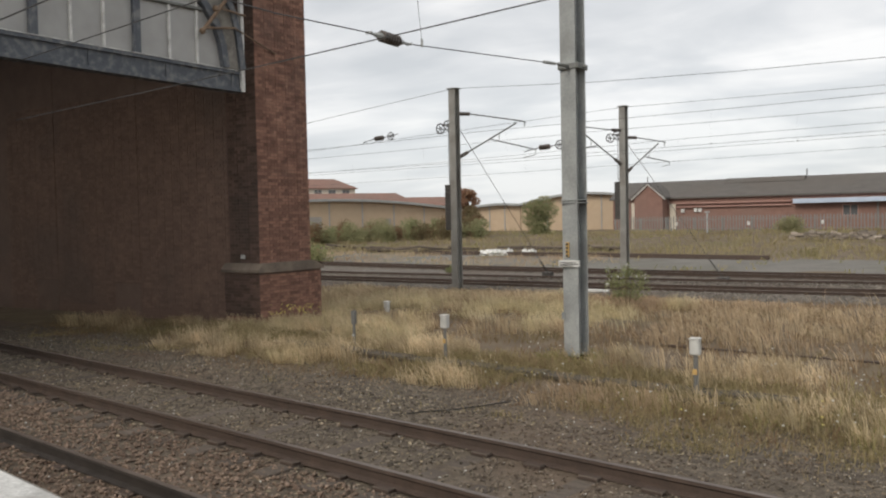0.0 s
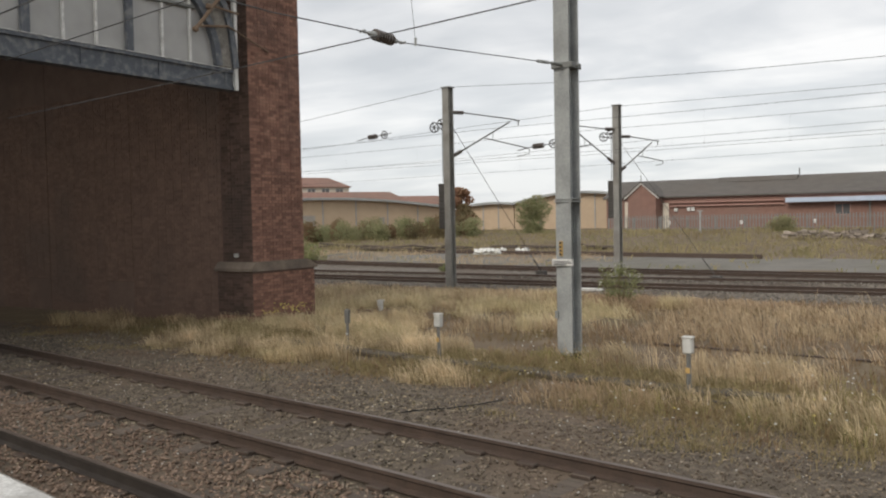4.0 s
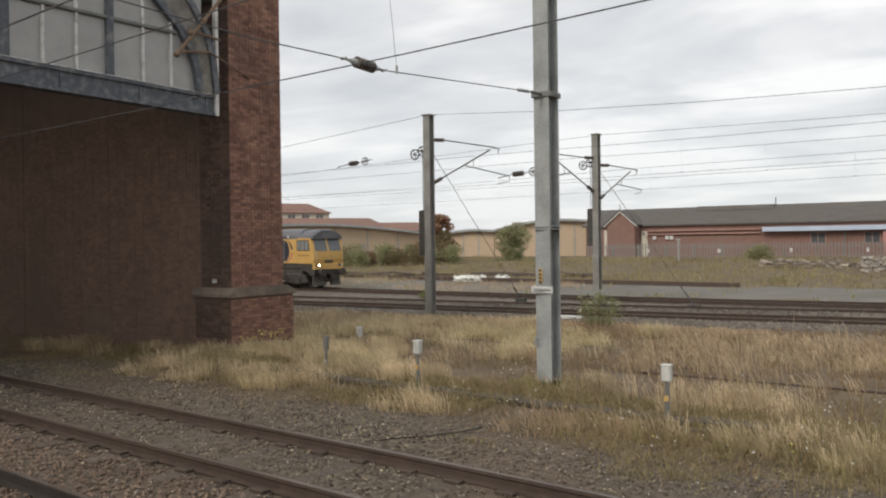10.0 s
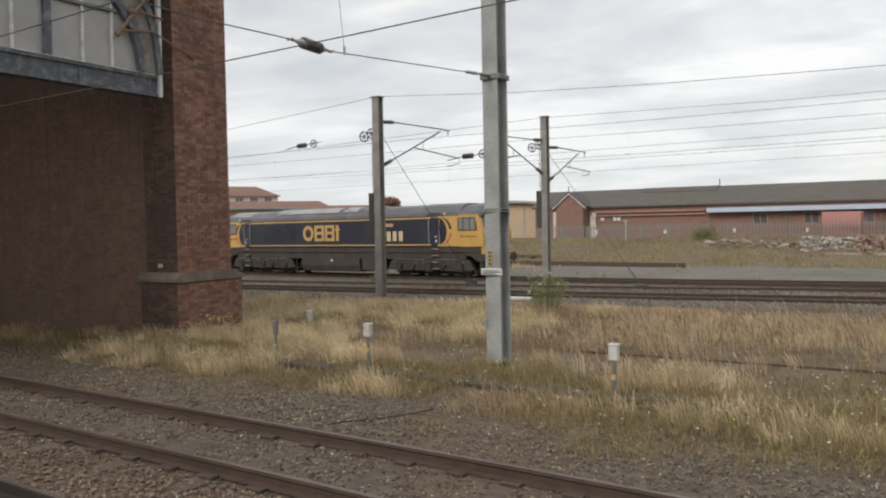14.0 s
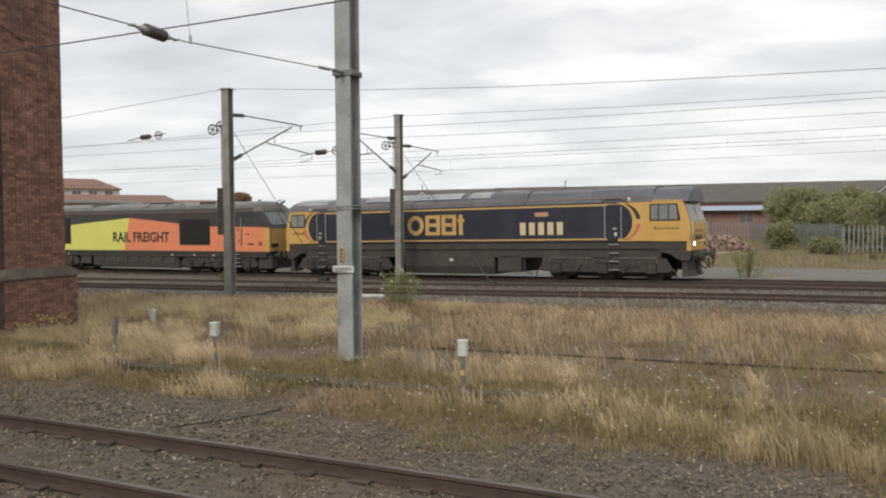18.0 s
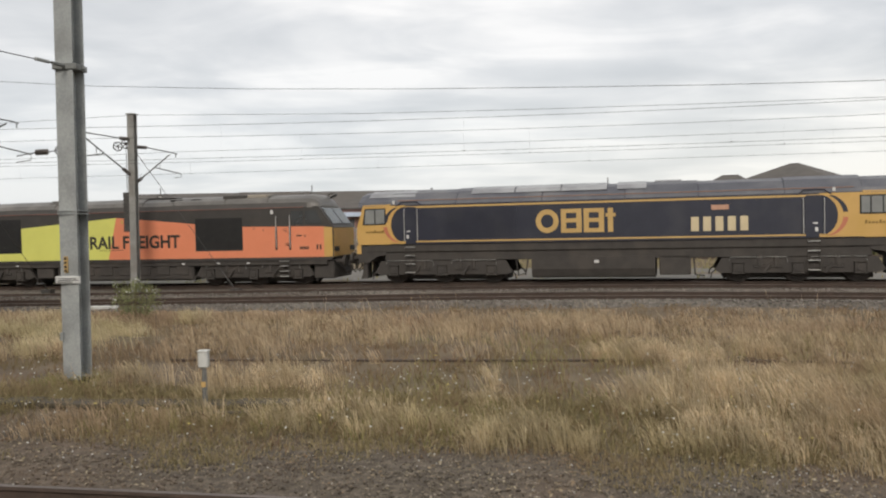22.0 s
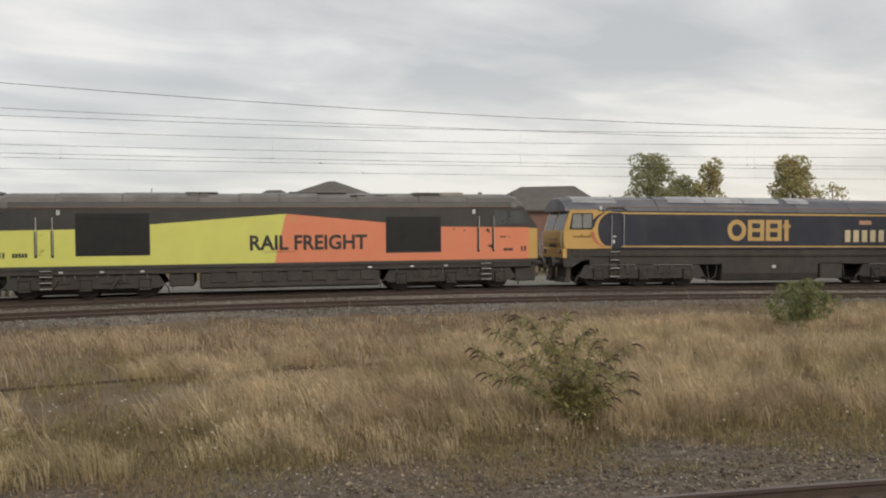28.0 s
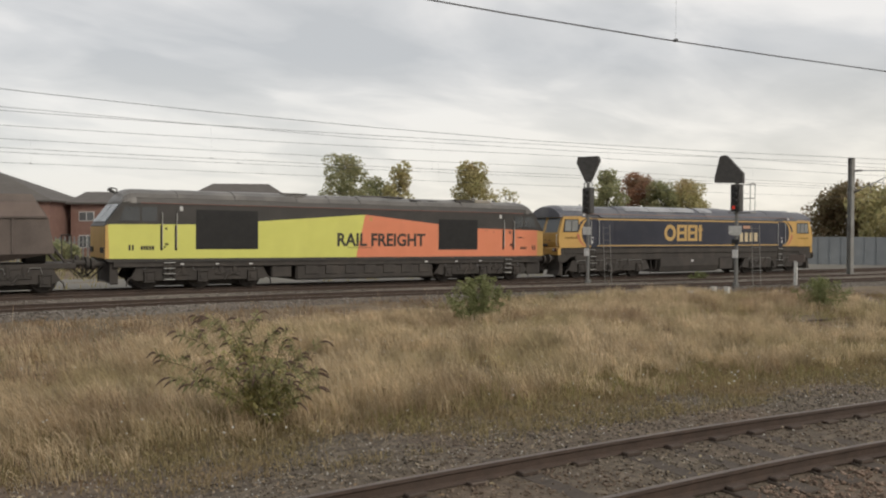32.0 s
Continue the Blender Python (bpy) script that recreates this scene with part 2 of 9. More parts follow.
M["dirty_cream"] = material("dirty_cream_plate", [(0.15, 0.14, 0.125), (0.27, 0.255, 0.23)], 4, 0.8, 0.2, fine=25, stain=(0.09, 0.08, 0.07), stain_scale=2.5, stain_amount=0.7)
M["rust"] = material("rusty_bracket", [(0.13, 0.088, 0.06), (0.22, 0.155, 0.105)], 5, 0.8, 0.2)
M["stone_cap"] = material("sandstone_cap", [(0.13, 0.105, 0.085), (0.22, 0.18, 0.145)], 3, 0.9, 0.4, fine=40, stain=(0.06, 0.05, 0.045))
M["blue_steel"] = material("peeling_blue_paint", [(0.072, 0.081, 0.098), (0.104, 0.116, 0.134)], 3, 0.7, 0.2, fine=30, stain=(0.260, 0.260, 0.254), stain_scale=6.0, stain_amount=0.5)
M["white_paint"] = material("flaking_white_paint", [(0.45, 0.45, 0.44), (0.72, 0.72, 0.70)], 5, 0.7, 0.2, fine=40, stain=(0.16, 0.15, 0.14), stain_scale=3, stain_amount=0.5)
M["grime_glass"] = glass("grimy_screen_glass", (0.40, 0.40, 0.39), 0.35, 0.10)
# unseen ridge glazing, added to bring daylight onto the shed's side wall
M["added_ridge_glass"] = glass("added_ridge_glazing", (0.30, 0.30, 0.29), 0.4, 0.5)
M["dark_roof"] = material("sooty_boarding", [(0.09, 0.08, 0.072), (0.15, 0.132, 0.118)], 2, 0.9, 0.3)
M["galv_mid"] = material("dull_galvanised_steel", [(0.195, 0.194, 0.183), (0.286, 0.281, 0.262)], 2.5, 0.6, 0.15, metal=0.0, fine=25, stain=(0.156, 0.138, 0.122), stain_scale=1.5)
M["galv"] = material("galvanised_steel", [(0.27, 0.285, 0.285), (0.37, 0.385, 0.38)], 2.5, 0.55, 0.15, metal=0.0, fine=25, stain=(0.16, 0.165, 0.16), stain_scale=1.5)
M["galv_dark"] = material("weathered_steel", [(0.130, 0.137, 0.130), (0.215, 0.221, 0.215)], 2.5, 0.6, 0.15, metal=0.3, fine=25, stain=(0.091, 0.078, 0.065), stain_scale=1.5)
M["iron"] = material("dark_ironwork", [(0.055, 0.053, 0.05), (0.095, 0.09, 0.084)], 6, 0.6, 0.2, metal=0.3)
M["wire"] = material("overhead_wire", [(0.07, 0.07, 0.072), (0.11, 0.11, 0.112)], 3, 0.5, 0.0, metal=0.4)
M["insulator"] = material("brown_porcelain", [(0.075, 0.064, 0.058), (0.115, 0.098, 0.088)], 5, 0.35, 0.0)
M["concrete"] = material("grey_concrete", [(0.17, 0.16, 0.145), (0.27, 0.255, 0.23)], 2, 0.9, 0.3, fine=30, stain=(0.10, 0.10, 0.075), stain_scale=1.2)
M["tarmac"] = material("old_tarmac", [(0.115, 0.108, 0.095), (0.19, 0.178, 0.158)], 0.7, 0.93, 0.3, fine=9, stain=(0.10, 0.095, 0.06), stain_scale=0.15)
M["black"] = material("matt_black", [(0.012, 0.012, 0.012), (0.022, 0.021, 0.020)], 4, 0.6, 0.1)


def part(name, bm, mat, parent=None, label="", smooth=False):
    me = bpy.data.meshes.new(name)
    bm.to_mesh(me)
    bm.free()
    for mm in (mat if isinstance(mat, (list, tuple)) else [mat]):
        me.materials.append(mm)
    if smooth:
        me.shade_smooth()
    ob = new(name, me)
    if parent is not None:
        ob.parent = parent
    if label:
        tagged(ob, label)
    return ob


def parts(name, bm, mat, parent=None, label=""):
    """As part(), but each piece that stands apart becomes an object of its own."""
    left, groups = set(bm.verts), []
    while left:
        todo, seen = [left.pop()], set()
        while todo:
            v = todo.pop()
            seen.add(v)
            for e in v.link_edges:
                o = e.other_vert(v)
                if o in left:
                    left.discard(o)
                    todo.append(o)
        lo = [min(v.co[k] for v in seen) - 0.001 for k in range(3)]
        hi = [max(v.co[k] for v in seen) + 0.001 for k in range(3)]
        groups.append([seen, lo, hi])
    groups.sort(key=lambda g: tuple(g[1]))
    merged = True
    while merged:
        merged = False
        for i in range(len(groups)):
            for j in range(i + 1, len(groups)):
                a, b = groups[i], groups[j]
                if all(a[1][k] <= b[2][k] and b[1][k] <= a[2][k] for k in range(3)):
                    groups[i] = [a[0] | b[0], [min(p) for p in zip(a[1], b[1])], [max(p) for p in zip(a[2], b[2])]]
                    del groups[j]
                    merged = True
                    break
            if merged:
                break
    out = []
    for vs, _, _ in groups:
        fs = sorted({f for v in vs for f in v.link_faces}, key=lambda f: tuple(f.calc_center_median()))
        one = bmesh.new()
        new_v = {}
        for f in fs:
            for v in f.verts:
                if v not in new_v:
                    new_v[v] = one.verts.new(v.co)
            g = one.faces.new([new_v[v] for v in f.verts])
            g.material_index = f.material_index
        out.append(part(name, one, mat, parent, label))
    bm.free()
    return out


def raw(name, verts, faces, mat, parent=None, smooth=False):
    me = bpy.data.meshes.new(name)
    me.from_pydata(verts, [], faces)
    for mm in (mat if isinstance(mat, (list, tuple)) else [mat]):
        me.materials.append(mm)
    if smooth:
        me.shade_smooth()
    ob = new(name, me)
    if parent is not None:
        ob.parent = parent
    return ob


def empty(name, m=None, **tags):
    ob = new(name)
    ob.empty_display_size = 0.2
    if m is not None:
        ob.matrix_world = m
    return tagged(ob, **tags)


def box(bm, x0, x1, y0, y1, z0, z1, bev=0.0, mi=0):
    g = bmesh.ops.create_cube(bm, size=1.0)
    vs = g["verts"]
    for v in vs:
        v.co = Vector((x0 + (v.co.x + 0.5) * (x1 - x0), y0 + (v.co.y + 0.5) * (y1 - y0), z0 + (v.co.z + 0.5) * (z1 - z0)))
    fs = {f for v in vs for f in v.link_faces}
    for f in fs:
        f.material_index = mi
    if bev:
        bmesh.ops.bevel(bm, geom=list({e for f in fs for e in f.edges}), offset=bev, segments=1, affect="EDGES", profile=0.5)
    return vs


def rod(bm, a, b, r, seg=8, r2=None, caps=True, mi=0):
    a, b = Vector(a), Vector(b)
    d = b - a
    m = Matrix.Translation((a + b) / 2) @ d.to_track_quat("Z", "Y").to_matrix().to_4x4()
    g = bmesh.ops.create_cone(bm, cap_ends=caps, segments=seg, radius1=r, radius2=r if r2 is None else r2, depth=d.length, matrix=m)
    for f in {f for v in g["verts"] for f in v.link_faces}:
        f.material_index = mi


def chain(bm, pts, r, seg=5):
    """One closed tube through the points."""
    ps = [Vector(p) for p in pts]
    rings = []
    side = None
    for i, p in enumerate(ps):
        d = (ps[min(i + 1, len(ps) - 1)] - ps[max(i - 1, 0)]).normalized()
        if side is None:
            side = d.orthogonal().normalized()
        side = (side - d * side.dot(d)).normalized()
        up = d.cross(side)
        rings.append([bm.verts.new(p + (side * math.cos(2 * math.pi * k / seg) + up * math.sin(2 * math.pi * k / seg)) * r) for k in range(seg)])
    for a, b in zip(rings, rings[1:]):
        for k in range(seg):
            bm.faces.new((a[k], a[(k + 1) % seg], b[(k + 1) % seg], b[k]))
    bm.faces.new(rings[0][::-1])
    bm.faces.new(rings[-1])


def poly_prism(bm, pts, axis, a0, a1, mi=0):
    """Outline pts (two coordinates) pushed along an axis: 'x' takes (y, z), 'y' takes (x, z), 'z' takes (x, y)."""
    def mk(p, a):
        return {"x": (a, p[0], p[1]), "y": (p[0], a, p[1]), "z": (p[0], p[1], a)}[axis]
    lo = [bm.verts.new(mk(p, a0)) for p in pts]
    hi = [bm.verts.new(mk(p, a1)) for p in pts]
    fs = [bm.faces.new(lo), bm.faces.new(hi)]
    n = len(pts)
    for i in range(n):
        fs.append(bm.faces.new((lo[i], lo[(i + 1) % n], hi[(i + 1) % n], hi[i])))
    for f in fs:
        f.material_index = mi
    bmesh.ops.recalc_face_normals(bm, faces=fs)
    return fs


def loft(bm, sections, cap=True, mi=0):
    """Rings of equal point counts, joined in order."""
    rings = [[bm.verts.new(p) for p in s] for s in sections]
    fs = []
    n = len(rings[0])
    for a, b in zip(rings, rings[1:]):
        for i in range(n):
            fs.append(bm.faces.new((a[i], a[(i + 1) % n], b[(i + 1) % n], b[i])))
    if cap:
        fs += [bm.faces.new(rings[0]), bm.faces.new(rings[-1])]
    for f in fs:
        f.material_index = mi
    bmesh.ops.recalc_face_normals(bm, faces=fs)
    return fs


def lettering(name, text, mat, parent, size, width, m, bold=0.012):
    """Built-in font turned into a thin mesh, fitted to a width, standing at pose m (x along the words, y up)."""
    cu = bpy.data.curves.new(name, "FONT")
    cu.body, cu.size, cu.offset, cu.extrude = text, size / 0.72, bold, 0.003
    cu.resolution_u = 3
    tmp = new(name, cu)
    bpy.context.view_layer.update()
    me = bpy.data.meshes.new_from_object(tmp.evaluated_get(bpy.context.evaluated_depsgraph_get()))
    bpy.data.objects.remove(tmp)
    xs = [v.co.x for v in me.vertices]
    x0, x1 = min(xs), max(xs)
    for v in me.vertices:
        v.co.x = (v.co.x - x0) / (x1 - x0) * width
    me.materials.clear()
    me.materials.append(mat)
    ob = new(name, me)
    ob.parent = parent
    ob.matrix_basis = m
    return ob


# ---- plan: the lines of the tracks ----


class Line:
    """A smooth line in plan through points with rising x; s runs along it, 0 at x = 0; offsets go to its left (away from the platform)."""

    def __init__(self, pts):
        p = np.array(pts, float)
        x, y = p[:, 0], p[:, 1]
        m = np.gradient(y, x)
        xs, ys = [], []
        for i in range(len(x) - 1):
            h = x[i + 1] - x[i]
            t = np.linspace(0, 1, 40, endpoint=False)
            ys.append((2 * t**3 - 3 * t**2 + 1) * y[i] + (t**3 - 2 * t**2 + t) * h * m[i] + (3 * t**2 - 2 * t**3) * y[i + 1] + (t**3 - t**2) * h * m[i + 1])
            xs.append(x[i] + h * t)
        self.x, self.y = np.append(np.concatenate(xs), x[-1]), np.append(np.concatenate(ys), y[-1])
        s = np.append(0, np.cumsum(np.hypot(np.diff(self.x), np.diff(self.y))))
        self.s = s - np.interp(0, self.x, s)

    def at(self, s, off=0.0):
        a = np.array([np.interp(s, self.s, self.x), np.interp(s, self.s, self.y)])
        d = self.heading(s)
        return a + off * np.array([-math.sin(d), math.cos(d)])

    def heading(self, s):
        dx = np.interp(s + 1.5, self.s, self.x) - np.interp(s - 1.5, self.s, self.x)
        dy = np.interp(s + 1.5, self.s, self.y) - np.interp(s - 1.5, self.s, self.y)
        return math.atan2(dy, dx)

    def y_at(self, x):
        return np.interp(x, self.x, self.y)


FAR = Line([(-200, 42.5), (-120, 40.8), (-60, 39.4), (-35, 38.6), (-25, 38.1), (-15, 37.4), (-5, 36.3), (5, 34.7), (15, 32.4), (25, 29.3), (35, 25.6), (45, 21.7), (55, 17.8), (90, 4.3), (150, -19)])
TRAIN = Line([(-200, 58.5), (-120, 52.0), (-60, 45.0), (-45, 43.26), (-35, 42.0), (-25, 40.44), (-15, 38.62), (-5, 36.47), (5, 34.08), (15, 31.5), (25, 28.76), (35, 25.87), (45, 22.77), (55, 19.38), (90, 5.4), (150, -19)])
NEAR = Line([(-80, 16.7), (-40, 12.15), (-18, 9.6), (-11, 8.78), (-3.5, 7.9), (-0.9, 7.52), (5.2, 6.1), (9.5, 4.8), (13.7, 3.2), (20, 0.9), (40, -6.6), (80, -21)])
FAR_Z = -0.10                      # rail top of the far lines; the near rail top is 0
T1, T2, T3 = -7.0, -4.0, 0.0       # centres of the far lines, off FAR
N1, N2 = -0.79, -3.89              # centres of the near lines, off NEAR


def rise(x):
    """The far lines climb out of a shallow dip and over a low hump."""
    return float(np.interp(x, (-60, -30, -20, -14, -7, 0, 6, 12, 18, 24, 37, 60), (-0.25, -0.24, -0.18, -0.13, -0.03, 0.10, 0.18, 0.21, 0.21, 0.18, 0.06, 0.0)))


def level_shift(x, y):
    """How far the ground follows the far lines' rise: fully under them, fading to both sides."""
    off = y - FAR.y_at(x)
    return rise(x) * float(np.interp(off, (-12.5, -10.5, 7.0, 14.0), (0, 1, 1, 0)))


def ribbon(name, line, s0, s1, step, profile, mat, parent=None, closed=False):
    """A strip along a line. profile: (offset, z) pairs across it."""
    ss = np.arange(s0, s1 + step / 2, step)
    verts = []
    for s in ss:
        p, h = line.at(s), line.heading(s)
        for o, z in profile:
            x, y = p[0] - o * math.sin(h), p[1] + o * math.cos(h)
            verts.append((x, y, z + (0.0 if line is NEAR else level_shift(x, y))))
    n = len(profile)
    faces = []
    for i in range(len(ss) - 1):
        for k in range(n if closed else n - 1):
            a, b = i * n + k, i * n + (k + 1) % n
            faces.append((b, a, a + n, b + n) if not closed else (a, b, b + n, a + n))
    return raw(name, verts, faces, mat, parent)


# ---- ground ----


def ground_height(x, y):
    """Level of the earth: flat round the near lines, a bank beyond the far ones."""
    off = (y - FAR.y_at(x))
    z = -0.24 + 0.03 * math.sin(x * 0.7) * math.cos(y * 0.9) + 0.03 * noise.noise(Vector((x * 0.3, y * 0.3, 0)))
    if off > -11:
        z -= 0.14 * min(1.0, (off + 11) / 3)
    if off > 15:
        t = min(1.0, (off - 15) / 34)
        rise_by = 0.85 if x < -5 else 0.85 - 0.55 * min(1.0, (x + 5) / 15)
        if y < 70.2:      # cut back flat before the old platform wall
            rise_by *= 1 - 0.9 * max(0.0, min(1.0, (x + 8.2) / 1.4, (4.2 - x) / 1.8))
        z += rise_by * t * t * (3 - 2 * t)
    if y < 4 and x > -14:
        z -= 0.05
    return z + level_shift(x, y)


def build_ground():
    xs = np.unique(np.round(np.concatenate([np.linspace(-600, -60, 20), np.linspace(-60, 70, 210), np.linspace(70, 600, 20)]), 3))
    ys = np.unique(np.round(np.concatenate([np.linspace(-400, -20, 12), np.linspace(-20, 90, 180), np.linspace(90, 700, 20)]), 3))
    verts = [(x, y, ground_height(x, y)) for y in ys for x in xs]
    n = len(xs)
    faces = [(j * n + i, j * n + i + 1, (j + 1) * n + i + 1, (j + 1) * n + i) for j in range(len(ys) - 1) for i in range(n - 1)]
    g = raw("ground", verts, faces, M["earth"], smooth=True)
    tagged(g, "brown earth of a railway yard rising to a bank", "ground", kind="structure")


build_ground()
b = ribbon("ballast_bed_near", NEAR, -70, 60, 1.0, [(-5.2, -0.30), (-4.9, -0.18), (-3.9, -0.155), (-2.3, -0.19), (-0.8, -0.156), (1.0, -0.17), (1.9, -0.205), (2.7, -0.235), (3.6, -0.32)], M["ballast"])
tagged(b, "dirty grey-brown stone ballast between the near rails", "ballast", kind="structure")
FAR_PROFILE = [(-11.2, -0.70), (-10.9, -0.55), (-10.2, -0.42), (-9.5, -0.30), (-8.9, -0.14), (-8.2, -0.21), (-7.9, -0.25), (-6.0, -0.25), (-5.65, -0.09), (-5.2, -0.10), (-4.95, -0.25), (-3.0, -0.26), (-2.0, -0.27), (1.5, -0.27), (2.6, -0.42), (3.6, -0.60)]
b = ribbon("ballast_bed_far", FAR, -150, 110, 2.0, FAR_PROFILE, M["ballast_far"])
for i, v in enumerate(b.data.vertices):     # uneven heaps along the shoulder and between the lines
    if i % len(FAR_PROFILE) in (4, 8, 9):
        v.co.z += 0.10 * noise.noise(Vector((v.co.x * 0.16, i % len(FAR_PROFILE), 0.0))) + 0.03 * noise.noise(Vector((v.co.x * 0.9, 4.0, 0.0)))
b.data.update()
tagged(b, "pale stone ballast shoulder under the far main lines", "ballast", kind="structure")
b = ribbon("ballast_bed_freight", TRAIN, -150, 110, 2.0, [(-2.6, -0.40), (-1.7, -0.262), (1.7, -0.262), (2.7, -0.40)], M["ballast_far"])
tagged(b, "grey-brown ballast under the freight line", "ballast", kind="structure")
b = ribbon("yard_road", FAR, -150, 110, 3.0, [(3.2, -0.352), (6, -0.345), (12, -0.345), (15.5, -0.36)], M["tarmac"])
tagged(b, "worn grey hardstanding beyond the far lines", "road", kind="structure")

# ---- tracks ----
RAIL_PROFILE = [(-0.035, 0.0), (0.035, 0.0), (0.037, -0.03), (0.012, -0.045), (0.010, -0.118), (0.068, -0.135), (0.070, -0.150), (-0.070, -0.150), (-0.068, -0.135), (-0.010, -0.118), (-0.012, -0.045), (-0.037, -0.03)]


def sleeper_mesh():
    bm = bmesh.new()
    box(bm, -0.125, 0.125, -1.3, 1.3, -0.28, -0.150, 0.012)
    for y in (-0.752, 0.752):
        box(bm, -0.11, 0.11, y - 0.19, y - 0.075, -0.152, -0.105, 0.01, 1)
        box(bm, -0.11, 0.11, y + 0.075, y + 0.19, -0.152, -0.105, 0.01, 1)
    me = bpy.data.meshes.new("sleeper")
    bm.to_mesh(me); bm.free()
    me.materials.append(M["sleeper"]); me.materials.append(M["rail"])
    return me


SLEEPER = sleeper_mesh()
SLEEPER_PLACES = []       # along the siding


def build_track(line, off, zt, s0, s1, sl0, sl1, label, step=0.72, rail_step=0.8, steel="rail", sunk=0.0):
    tr = empty("railway_track", label=label, category="railway track", group="parallel railway tracks")
    for o in (off - 0.752, off + 0.752):
        r = ribbon("rail", line, s0, s1, rail_step, [(o + a, zt + z) for a, z in RAIL_PROFILE], M[steel], tr, closed=True)
        ribbon("rail_head", line, s0, s1, rail_step, [(o + 0.030, zt + 0.003), (o - 0.030, zt + 0.003)], M["rail_head"], r)
    k = 0
    s = sl0
    rnd = random.Random(int(off * 10) + 7)
    while s < sl1 and k < 290:
        p, h = line.at(s, off), line.heading(s)
        ob = new("sleeper", SLEEPER)
        ob.parent = tr
        ob.matrix_basis = pose(p[0], p[1], zt + (0.0 if line is NEAR else level_shift(p[0], p[1])) + rnd.uniform(-0.012, 0.004) - sunk * rnd.uniform(0.5, 1.0), rnd.uniform(-0.4, 0.4), 0, math.degrees(h) + rnd.uniform(-1.2, 1.2))
        if line is NEAR and off == N1:
            SLEEPER_PLACES.append(s)
        s += step * rnd.uniform(0.93, 1.07)
        k += 1
    return tr


build_track(NEAR, N1, 0.0, -70, 60, -28, 22, "rusty siding track with worn timber sleepers in dirty ballast", sunk=0.004)
build_track(NEAR, N2, 0.0, -70, 60, -24, 4, "platform line with dark oily rails beside the platform", steel="oily_rail", sunk=0.03)
build_track(FAR, T1, FAR_Z, -140, 100, -45, 55, "main line track on pale ballast beside the dry grass")
build_track(FAR, T2, FAR_Z, -140, 100, -40, 50, "middle main line track with brown rails", 0.9)
build_track(TRAIN, 0.0, FAR_Z, -140, 100, -45, 58, "far main line track carrying the locomotives", 0.9)

# ---- platform ----


def build_platform():
    pf = empty("platform", label="station platform with a white-painted stone edge", category="platform", kind="structure")
    ribbon("surface", NEAR, -40, 45, 1.0, [(-16, 0.88), (-5.74, 0.895)], M["tarmac"], pf)
    ribbon("wall", NEAR, -40, 45, 1.0, [(-5.24, 0.80), (-5.24, -0.35)], M["sooty_brick"], pf)
    me = None
    s = -14.0
    while s < 14:
        p, h = NEAR.at(s + 0.45, -5.44), NEAR.heading(s)
        if me is None:
            bm = bmesh.new()
            box(bm, -0.445, 0.445, -0.31, 0.31, 0.79, 0.90, 0.012)
            me = bpy.data.meshes.new("coping_stone")
            bm.to_mesh(me); bm.free()
            me.materials.append(M["concrete"])
        ob = new("coping_stone", me)
        ob.parent = pf
        ob.matrix_basis = pose(p[0], p[1], 0, 0, 0, math.degrees(h))
        s += 0.9
    ribbon("edge_line", NEAR, -14, 14, 1.0, [(-5.44, 0.904), (-5.16, 0.904)], M["white_paint"], pf)


build_platform()

# ---- train shed ----
PIER_X, PIER_Y0, PIER_Y1 = -15.9, 15.04, 17.2


def brick_mesh(name, l, h, d, mat):
    bm = bmesh.new()
    box(bm, -l / 2, l / 2, 0, d, -h / 2, h / 2, 0.006)
    me = bpy.data.meshes.new(name)
    bm.to_mesh(me); bm.free()
    me.materials.append(mat)
    return me


def brick_face(parent, origin, along, length, z0, z1, normal, mats, single_to=0.0, proud=0.014, seed=1):
    """Bricks in Flemish bond on an upright face: those under single_to are objects, the rest one joined mesh."""
    rnd = random.Random(seed)
    l, hh, gap = 0.228, 0.073, 0.010
    stretch, head = brick_mesh("brick", l, hh, 0.03, mats[0]), brick_mesh("brick", 0.108, hh, 0.03, mats[0])
    verts, faces = [], []
    ax, nv = Vector(along), Vector(normal)
    rot = Matrix((ax, -nv, Vector((0, 0, 1)))).transposed().to_4x4()
    z, row, count = z0 + hh / 2 + 0.004, 0, 0
    while z + hh / 2 < z1:
        u = 0.0
        k = row % 2
        while u < length - 0.05:
            w = l if k % 2 == 0 else 0.108
            w = min(w, length - u)
            c = Vector(origin) + ax * (u + w / 2) + nv * (proud + rnd.uniform(-0.004, 0.004)) + Vector((0, 0, z - origin[2]))
            if z < single_to and count < 295:
                ob = new("brick", stretch if w > 0.15 else head)
                ob.parent = parent
                ob.matrix_basis = Matrix.Translation(c) @ rot
                count += 1
            else:
                b0 = len(verts)
                for sx in (-0.5, 0.5):
                    for sy in (0, 1):
                        for sz in (-0.5, 0.5):
                            verts.append(tuple(c + ax * (sx * w) - nv * (sy * 0.03) + Vector((0, 0, sz * hh))))
                faces += [tuple(b0 + i for i in f) for f in ((0, 1, 5, 4), (0, 4, 6, 2), (1, 3, 7, 5), (0, 2, 3, 1), (4, 5, 7, 6))]
            u += w + gap
            k += 1
        z += hh + gap
        row += 1
    rest = raw("brickwork", verts, faces, mats[1], parent)
    tagged(rest, kind="stuff")


